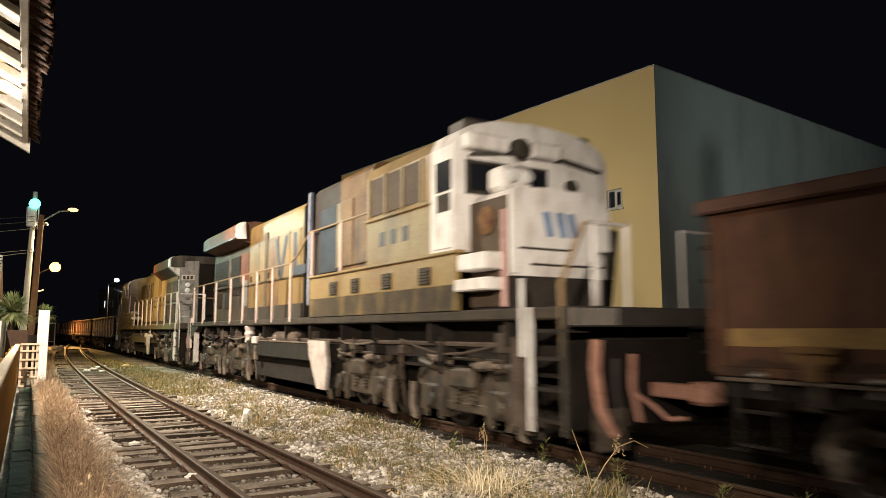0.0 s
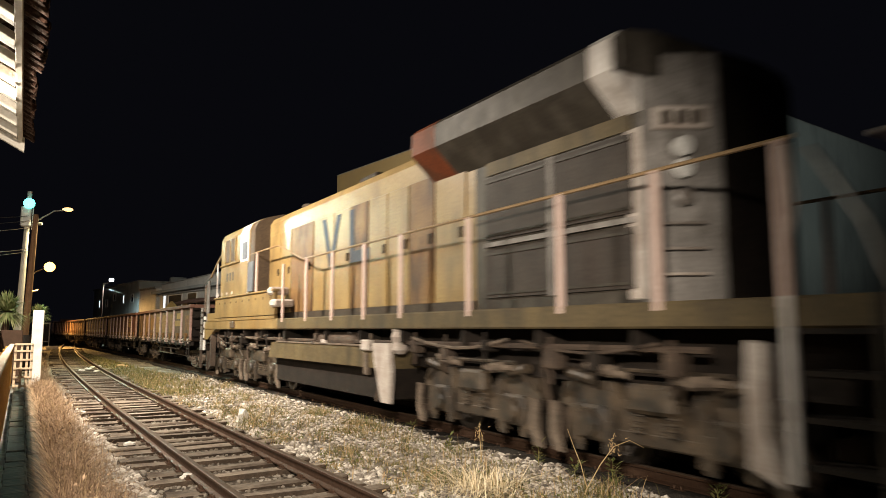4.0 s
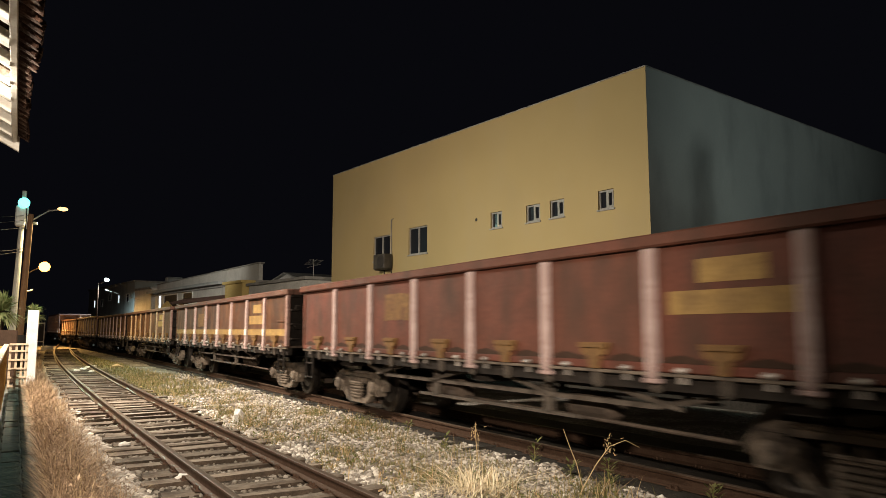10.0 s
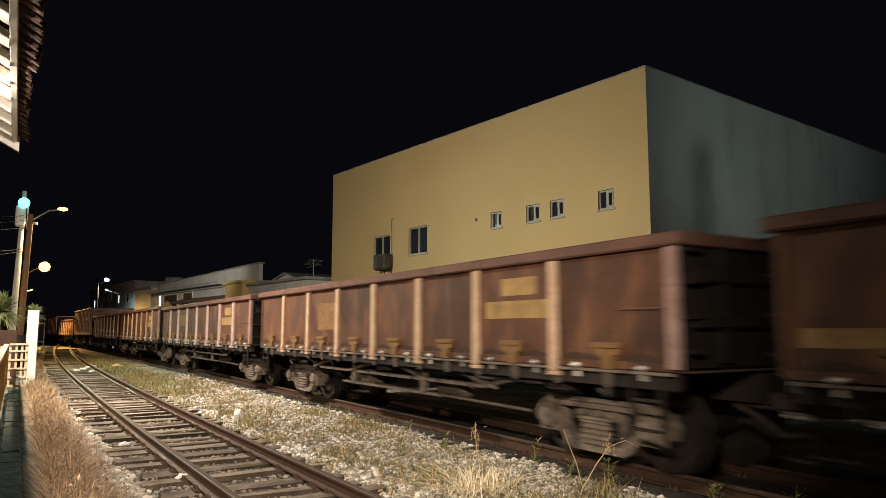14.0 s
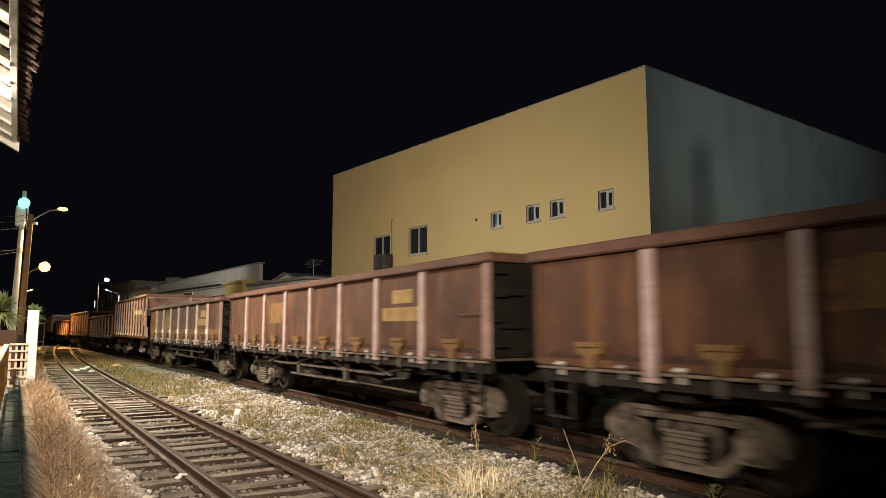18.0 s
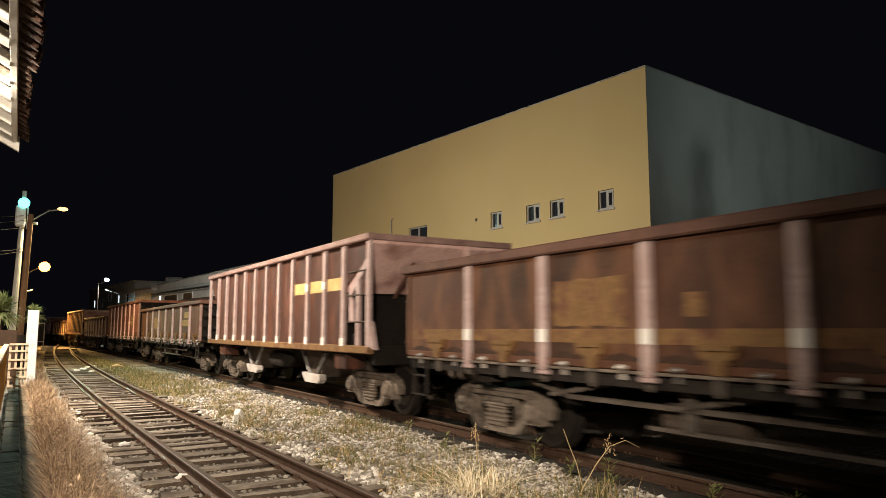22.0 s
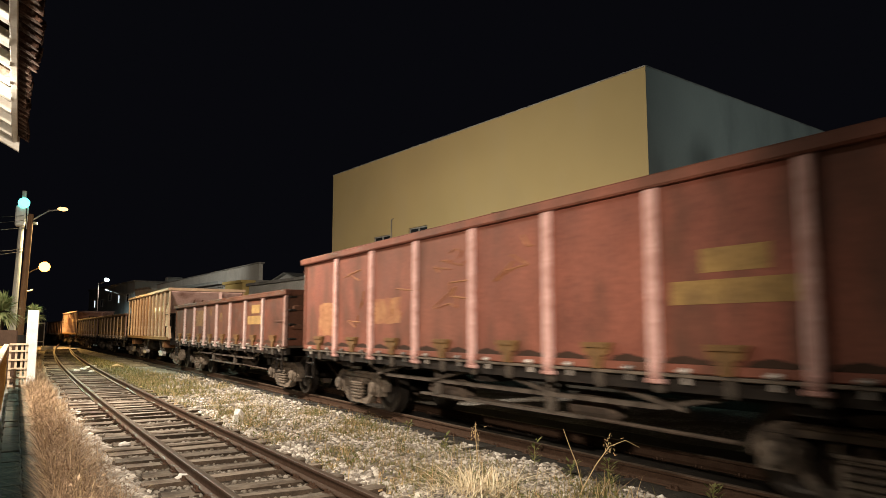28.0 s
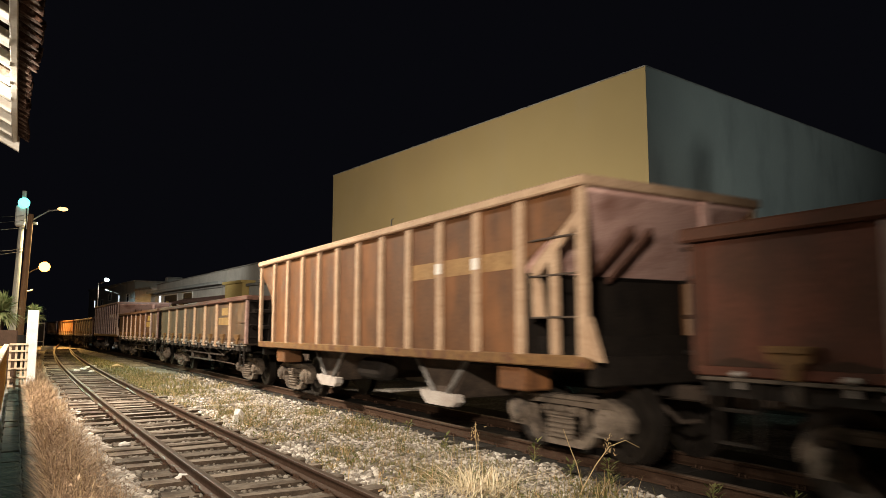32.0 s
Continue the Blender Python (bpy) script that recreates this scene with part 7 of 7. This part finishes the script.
for y in np.arange(3.2, 21.4, 2.6):
    part("post", boxed(-0.29, -0.225, y - 0.05, y + 0.05, 0, 1.24, bevel=0.008), OCHREWOOD, fe)
fe.matrix_world = TRACK_SPACE

ga = tagged(new("lattice_gate"), "pale timber lattice gate across the paved strip", "gate")
for z in (0.1, 0.33, 0.56, 0.79, 1.02, 1.2):
    part("rail", boxed(-0.13, 0.3, -0.02, 0.02, z, z + 0.05, bevel=0.005), PALEWOOD, ga)
for x in (-0.1, 0.04, 0.17, 0.28):
    part("pale", boxed(x - 0.028, x + 0.028, 0.02, 0.045, 0.06, 1.22, bevel=0.004), PALEWOOD, ga)
on_track(ga, 0, 22.0)
po = part("white_post", boxed(-0.14, 0.14, -0.12, 0.12, 0, 2.17, bevel=0.012), WHITEPAINT)
on_track(tagged(po, "white painted concrete post beside the gate", "post"), 0.4, 23.5)


# ---- poles and lamps up the lane ----
pole = tagged(new("lamp_pole"), "tapered concrete pole with transformer box and street lamp", "utility pole")
part("shaft", rod(B(), (-0.08, 0, 0), (0.06, 0, 7.4), 0.14, 12, 0.09), PALECONCRETE, pole)
part("transformer_box", boxed(-0.22, 0.16, -0.2, 0.2, 5.9, 6.75, bevel=0.05), FRAME, pole, "pale metal box")
part("lamp_arm", pipe(B(), [(0.1, 0, 5.95), (0.6, 0, 6.35), (1.0, 0, 6.65), (1.5, 0, 6.74)], 0.03, 8), CONCRETE, pole)
part("lamp_head", lathe(B(), [(0.03, 1.3), (0.07, 1.38), (0.09, 1.52), (0.07, 1.64), (0.03, 1.7)], (0, 0, 6.76), 0, 12), LAMPWARM, pole, "lit street lamp head")
part("flood_lamp", lathe(B(), [(0.1, 0.2), (0.2, 0.1), (0.22, 0.0), (0.14, -0.1)], (0.06, -0.26, 6.86), 1, 18), LAMPTEAL, pole, "bright greenish flood lamp")
part("flood_bracket", boxed(-0.04, 0.04, -0.2, 0.02, 6.86, 6.96), CONCRETE, pole)
part("bracket_box", boxed(0.25, 0.6, -0.08, 0.08, 6.0, 6.12, bevel=0.02), FRAME, pole)
part("insulator_rod", rod(B(), (0.22, 0, 5.8), (0.22, 0, 6.75), 0.025, 8), FRAME, pole)
on_track(pole, -0.09, 34.0)

pole2 = tagged(new("timber_pole"), "brown timber pole with a dark painted foot", "utility pole")
part("shaft", rod(B(), (-0.04, 0, 0.9), (0.08, 0, 6.3), 0.13, 12, 0.1), BROWNPOLE, pole2)
part("foot", rod(B(), (0, 0, 0), (0, 0, 1.4), 0.24, 12, 0.24), BLACK, pole2, "dark painted foot")
on_track(pole2, 0.16, 33.0)

pole3 = tagged(new("street_lamp"), "street lamp with a glaring sodium lamp on a curved arm", "street lamp")
part("shaft", rod(B(), (-1.5, 0, 0), (-1.5, 0, 6.9), 0.13, 10, 0.1), CONCRETE, pole3)
part("arm", pipe(B(), [(-1.5, 0, 6.3), (-0.95, 0, 6.8), (-0.3, 0, 7.1)], 0.045), CONCRETE, pole3)
part("lamp", lathe(B(), [(0.16, -0.42), (0.38, -0.26), (0.46, 0.0), (0.38, 0.26), (0.16, 0.42)], (0, 0, 7.2), 2, 16), LAMPSODIUM, pole3, "glaring orange sodium lamp")
part("small_arm", pipe(B(), [(-1.5, 0, 4.9), (-0.8, 0, 5.1)], 0.06), FRAME, pole3)
on_track(pole3, 1.84, 72.0)

# cables between pole and station
for k, (z0, z1) in enumerate(((6.4, 5.3), (6.2, 5.15), (5.9, 5.05), (5.0, 4.6), (4.9, 4.5))):
    pts = []
    for i in range(13):
        f = i / 12
        pts.append((0.2 - 6.5 * f, 34 - 6 * f, z0 + (z1 - z0) * f - 1.6 * f * (1 - f) * (0.6 + 0.15 * k)))
    c = part("cable", pipe(B(), pts, 0.012, 5), BLACK)
    c.matrix_world = TRACK_SPACE
    tagged(c, "slack black overhead cable", "cable", "cables on the pole")


def palm(x, y, h, r, n, seed, label):
    """A spiky crown of narrow stiff leaves on a thick trunk."""
    rng = random.Random(seed)
    e = tagged(new("palm"), label, "tree")
    part("trunk", rod(B(), (0, 0, 0), (0.05, 0, h), 0.14, 10, 0.10), DARKWOOD, e)
    for q in range(3):
        bm = B()
        for i in range(n // 3):
            a, el = rng.uniform(0, 6.28), rng.uniform(-0.75, 1.4)
            l = r * rng.uniform(0.7, 1.1)
            d = Vector((math.cos(a) * math.cos(el), math.sin(a) * math.cos(el), math.sin(el)))
            s = Vector((-math.sin(a), math.cos(a), 0)) * 0.022
            c = Vector((0.05, 0, h))
            p0, p1, p2 = c, c + d * l * 0.6, c + d * l + Vector((0, 0, -0.14 * l))
            v = [bm.verts.new(p) for p in (p0 - s * 0.6, p0 + s * 0.6, p1 + s, p1 - s, p2)]
            bm.faces.new((v[0], v[1], v[2], v[3])), bm.faces.new((v[3], v[2], v[4]))
        part("leaves", bm, PALMLEAF, e)
    on_track(e, x, y)
    return e


palm(-0.5, 27.0, 2.2, 0.8, 480, 2, "spiky palm-like plant beside the lane")
palm(0.5, 32.0, 2.2, 0.55, 260, 5, "spiky palm-like plant behind the post")

# low tiled house and walls behind the fence
hs = tagged(new("low_house"), "low house with a dark tiled roof behind the fence", "house")
part("wall", boxed(-9.0, -1.3, 30, 38, 0, 2.7), STATIONWALL, hs)
for k in range(14):
    z = 2.7 + 0.13 * k
    part("tile_course", prism(B(), [(29.6 + 0.22 * k, z), (29.86 + 0.22 * k, z + 0.13), (29.86 + 0.22 * k, z + 0.17), (29.6 + 0.22 * k, z + 0.05)], 0, -9.2, -1.0), DARKTILE, hs)
part("roof", prism(B(), [(29.9, 2.7), (32.9, 4.5), (38.2, 2.75), (38.2, 2.7)], 0, -9.2, -1.02), DARKTILE, hs)
hs.matrix_world = TRACK_SPACE
lw = part("lane_wall", boxed(-1.2, -0.6, 22.2, 30, 0, 1.85), STATIONWALL)
lw.matrix_world = TRACK_SPACE
tagged(lw, "pale lane wall lit by the station", "wall", kind="structure")
dp = part("dark_hut", boxed(-0.55, 0.05, 25.2, 25.7, 0, 1.6, bevel=0.03), DARKWOOD)
dp.matrix_world = TRACK_SPACE
tagged(dp, "dark timber cabinet beside the lane", "cabinet")

# notice board frame and pale kerb at the level crossing far up the line
nb = tagged(new("board_on_posts"), "dark board in a pale frame on two posts", "sign board")
part("board", boxed(-0.5, 0.5, -0.02, 0.02, 0.7, 2.1), BLACK, nb)
for z in (0.62, 2.1):
    part("frame_rail", boxed(-0.56, 0.56, -0.04, 0.04, z, z + 0.08), WHITEPAINT, nb)
for x in (-0.58, 0.5):
    part("post", boxed(x, x + 0.08, -0.045, 0.045, 0, 2.19), WHITEPAINT, nb)
on_track(nb, 1.42, 66.0)
on_track(tagged(part("kerb", boxed(-0.45, 0.45, -0.15, 0.15, 0, 0.3, bevel=0.04), WHITEPAINT), "pale kerb stone at the crossing", "kerb"), 2.25, 66.3)
cr = part("crossing_road", boxed(-30, 2.2, 46, 62, -0.05, 0.03), DIRT)
cr.matrix_world = TRACK_SPACE
tagged(cr, "sandy crossing lit by the sodium lamp", "road", kind="structure")


# ---- houses beyond the line ----
def house(name, label, x0, x1, y0, y1, h, wall, roof=None, rise=0.0):
    e = tagged(new(name), label, "house")
    part("wall", boxed(x0, x1, y0, y1, 0, h), wall, e)
    if rise:
        ym = (y0 + y1) / 2
        part("gable", prism(B(), [(y0, h + 0.001), (y1, h + 0.001), (ym, h + rise)], 0, x0, x1), wall, e)
        for a, b in ((y0, ym), (y1, ym)):
            s = 1 if a < b else -1
            part("roof_slope", prism(B(), [(a - s * 0.35, h - 0.1), (b, h + rise + 0.03), (b, h + rise + 0.13), (a - s * 0.35, h)], 0, x0 - 0.3, x1 + 0.3), roof or CONCRETE, e)
    else:
        part("roof", boxed(x0 - 0.15, x1 + 0.15, y0 - 0.15, y1 + 0.15, h + 0.002, h + 0.16), roof or CONCRETE, e)
    return e


def pane(e, x, y0, y1, z0, z1, mat=WINDOW_DARK):
    w = part("window", boxed(x - 0.03, x - 0.005, y0, y1, z0, z1), mat, e)
    bm = B()
    for a, b, c, d in ((y0 - 0.07, y1 + 0.07, z0 - 0.07, z0), (y0 - 0.07, y1 + 0.07, z1, z1 + 0.07), (y0 - 0.07, y0, z0, z1), (y1, y1 + 0.07, z0, z1)):
        box(bm, x - 0.06, x - 0.003, a, b, c, d)
    part("window_frame", bm, FRAME, w)


h1 = house("long_house", "long pale house with a shed roof and dark windows", 17.2, 26, 40.7, 62.0, 4.45, PALEWALL)
part("upper_wall", prism(B(), [(40.75, 4.62), (61.9, 4.62), (61.9, 5.36), (40.75, 5.64)], 0, 17.3, 17.55), PALEWALL, h1, "pale wall under the sloping roof edge")
part("roof_edge", prism(B(), [(40.6, 5.645), (62.1, 5.365), (62.1, 5.42), (40.6, 5.72)], 0, 17.22, 17.6), CONCRETE, h1)
part("balcony_slab", boxed(16.7, 17.29, 46.0, 63.0, 4.62, 4.85, bevel=0.02), GREYWALL, h1, "grey slab edge")
pane(h1, 17.2, 52.5, 54.6, 3.3, 4.35)
pane(h1, 17.2, 56.0, 59.4, 3.3, 4.35)
pane(h1, 17.2, 60.2, 60.8, 3.4, 4.4, LITWINDOW)
aw = part("awning", prism(B(), [(15.9, 3.45), (17.19, 3.78), (17.19, 3.86), (15.9, 3.53)], 1, 44.0, 54.4), DARKTILE, h1, "dark tiled awning")
for k in range(26):
    part("awning_tile", rod(B(), (15.88, 44.2 + 0.4 * k, 3.53), (17.15, 44.2 + 0.4 * k, 3.86), 0.07, 6), DARKTILE, aw)
part("awning_gable", prism(B(), [(52.2, 3.1), (55.9, 3.1), (53.9, 3.72)], 0, 15.75, 15.87), YELLOWWALL, h1, "small yellow gable end")
h2 = house("white_house", "small white house with a flat roof", 17.4, 25, 64.0, 69.4, 5.2, PALEWALL)
part("water_tank", boxed(20, 21.5, 72 - 3.4, 73.0 - 3.7, 5.37, 6.6, bevel=0.1), GREYWALL, h2)
house("yellow_annex", "low yellow flat-roofed annex", 16.3, 21, 40.76, 43.6, 4.42, YELLOWWALL, YELLOWWALL)
house("garden_shed", "low flat-roofed shed with pale render", 16.6, 22, 33.0, 40.5, 4.2, PALEWALL)
house("gabled_house", "white gabled house behind the annex", 24, 34, 46.5, 55.6, 5.0, PALEWALL, CONCRETE, 0.95)
h5 = house("dark_block", "dark three-storey block with a few lit windows", 19.5, 32, 78, 100, 6.6, GREYWALL)
for i, (y, z) in enumerate(((80, 4.6), (84, 4.6), (88, 5.0), (92, 4.4), (96, 4.4), (90, 2.5), (95, 2.5))):
    pane(h5, 19.5, y, y + (0.5 if i in (1, 4) else 1.0), z, z + 0.8, LITWINDOW if i in (1, 4) else WINDOW_DARK)
an = tagged(new("antenna"), "roof antenna with thin rods", "antenna")
part("mast", rod(B(), (0, 0, 0), (0, 0, 0.95), 0.022, 6), CONCRETE, an)
part("boom", rod(B(), (-0.2, -0.75, 0.86), (0.2, 0.75, 0.7), 0.016, 5), CONCRETE, an)
for k in range(5):
    f = (k - 2) * 0.3
    part("element", rod(B(), (f * 0.27 - 0.35, f + 0.1, 0.78 - f * 0.1), (f * 0.27 + 0.35, f - 0.1, 0.78 - f * 0.1), 0.008, 5), CONCRETE, an)
part("element", rod(B(), (-0.05, -0.9, 0.62), (0.05, 0.9, 0.56), 0.009, 5), CONCRETE, an)
an.matrix_world = pose(17.2, 33.4, 4.362)
led = tagged(new("led_street_lamp"), "white led street lamp on a slim post", "street lamp")
part("shaft", rod(B(), (0, 0, 0), (0, 0, 6.2), 0.07, 8, 0.05), DARKWOOD, led)
part("arm", pipe(B(), [(0, 0, 6.1), (0.7, 0, 6.4)], 0.03), DARKWOOD, led)
part("lamp", boxed(0.5, 0.95, -0.2, 0.2, 6.36, 6.72, bevel=0.1), LAMPWHITE, led, "bright white led head")
led.matrix_world = pose(15.6, 76.0, 0, 0, 0, -20)
wire = part("cable", pipe(B(), [(16.2, 76, 5.6), (16.6, 72, 5.0), (17.1, 66.6, 4.3)], 0.02, 5), CONCRETE)
tagged(wire, "grey cable slung to the white house", "cable")


# ---- the vehicles in their order ----
RUST = "rusty brown open gondola wagon with worn ribs"
gondola(-8.2, BROWN, PINK, "dark brown gondola wagon with ochre stains", top=2.68, marks=False, stripe=True, patch=((4.7, 5.6, 1.7, 2.0),))
gondola(-21.1, BROWN, PINK, RUST)
locomotive(5.65, True, "dusty yellow diesel locomotive with a white cab front")
locomotive(27.66, False, "yellow diesel locomotive with a grey radiator end and white cab face")
FLEET = [
    ("g", 49.89, OLIVE, PINK, "rusty gondola wagon with ochre patches on its panels", dict(patch=((0.4, 1.1, 1.6, 2.1), (3.5, 4.2, 1.5, 2.2), (4.9, 5.7, 1.5, 2.2), (6.4, 7.2, 1.5, 2.15), (7.8, 8.6, 1.6, 2.1), (9.3, 10, 1.5, 2.2)))),
    ("g", 63.1, RED, PINK, "oxide red gondola wagon with ochre bars on a panel", dict(patch=((7.7, 8.5, 1.75, 2.15),))),
    ("g", 76.08, BROWN, PINK, "faded red-brown gondola wagon with an ochre lower stripe", dict(stripe=True, patch=((7.8, 8.6, 1.7, 2.1),))),
    ("g", 89.09, BROWN, TANRIB, "faded brown gondola wagon with pale ochre panel bars", dict(patch=((7.7, 8.5, 1.6, 2.1),))),
    ("g", 101.98, BROWN, PINK, RUST, dict(patch=((7.75, 8.85, 1.74, 2.12),))),
    ("g", 114.93, BROWN, PINK, "brown gondola wagon with red and ochre stains", dict(top=2.545, patch=((7.7, 8.7, 1.75, 2.2),))),
    ("g", 127.92, BROWN, PINK, RUST, dict(top=2.53, stripe="faint", patch=((7.82, 8.85, 1.64, 2.12), (6.92, 7.12, 1.72, 1.93)))),
    ("h", 141.25, DARKBROWN, PINK, "tall brown ore hopper wagon with pink dusty ribs", {}),
    ("g", 153.41, BROWN, PINK, "brown gondola wagon with ochre bars and hinges", dict(top=2.53, patch=((7.7, 8.8, 1.66, 2.08),))),
    ("t", 166.36, BROWNRED, PALEPINK, "tall red gondola wagon with pale pink ribs and scrawled lines", dict(top=3.0, scrawl=14, patch=((8.0, 8.9, 1.7, 2.1), (10.5, 11.3, 1.5, 2.1)))),
    ("g", 179.5, RUSTRED, PINK, "rust-red gondola wagon with ochre hinges", dict(ends=RUSTRED, patch=((7.65, 8.85, 1.72, 2.2), (6.75, 6.98, 2.02, 2.22), (5.5, 5.75, 1.84, 2.08)))),
    ("h", 192.86, TAN, TANRIB, "tall tan-brown ore hopper wagon with pale ribs", {}),
    ("g", 204.95, OLIVE, TANRIB, "faded olive-brown gondola wagon with ochre bars", {}),
    ("g", 217.88, BROWN, PINK, RUST, {}),
    ("h", 230.8, RUSTRED, PINK, "tall rust-red ore hopper wagon", {}),
    ("g", 243.1, BROWN, TANRIB, RUST, {}),
    ("g", 256.0, SODIUMTINT, TANRIB, "gondola wagon coloured orange for the sodium light", {}),
    ("g", 268.9, BROWN, TANRIB, RUST, {}),
    ("g", 281.8, SODIUMTINT, TANRIB, "gondola wagon coloured orange for the sodium light", {}),
    ("g", 294.7, BROWN, TANRIB, RUST, {}),
]
for kind, s, mat, rib, text, more in FLEET:
    if kind == "h":
        hopper(s, mat, rib, text)
    else:
        gondola(s, mat, rib, text, **({"name": "high_sided_wagon"} if kind == "t" else {}), **more)

motions()
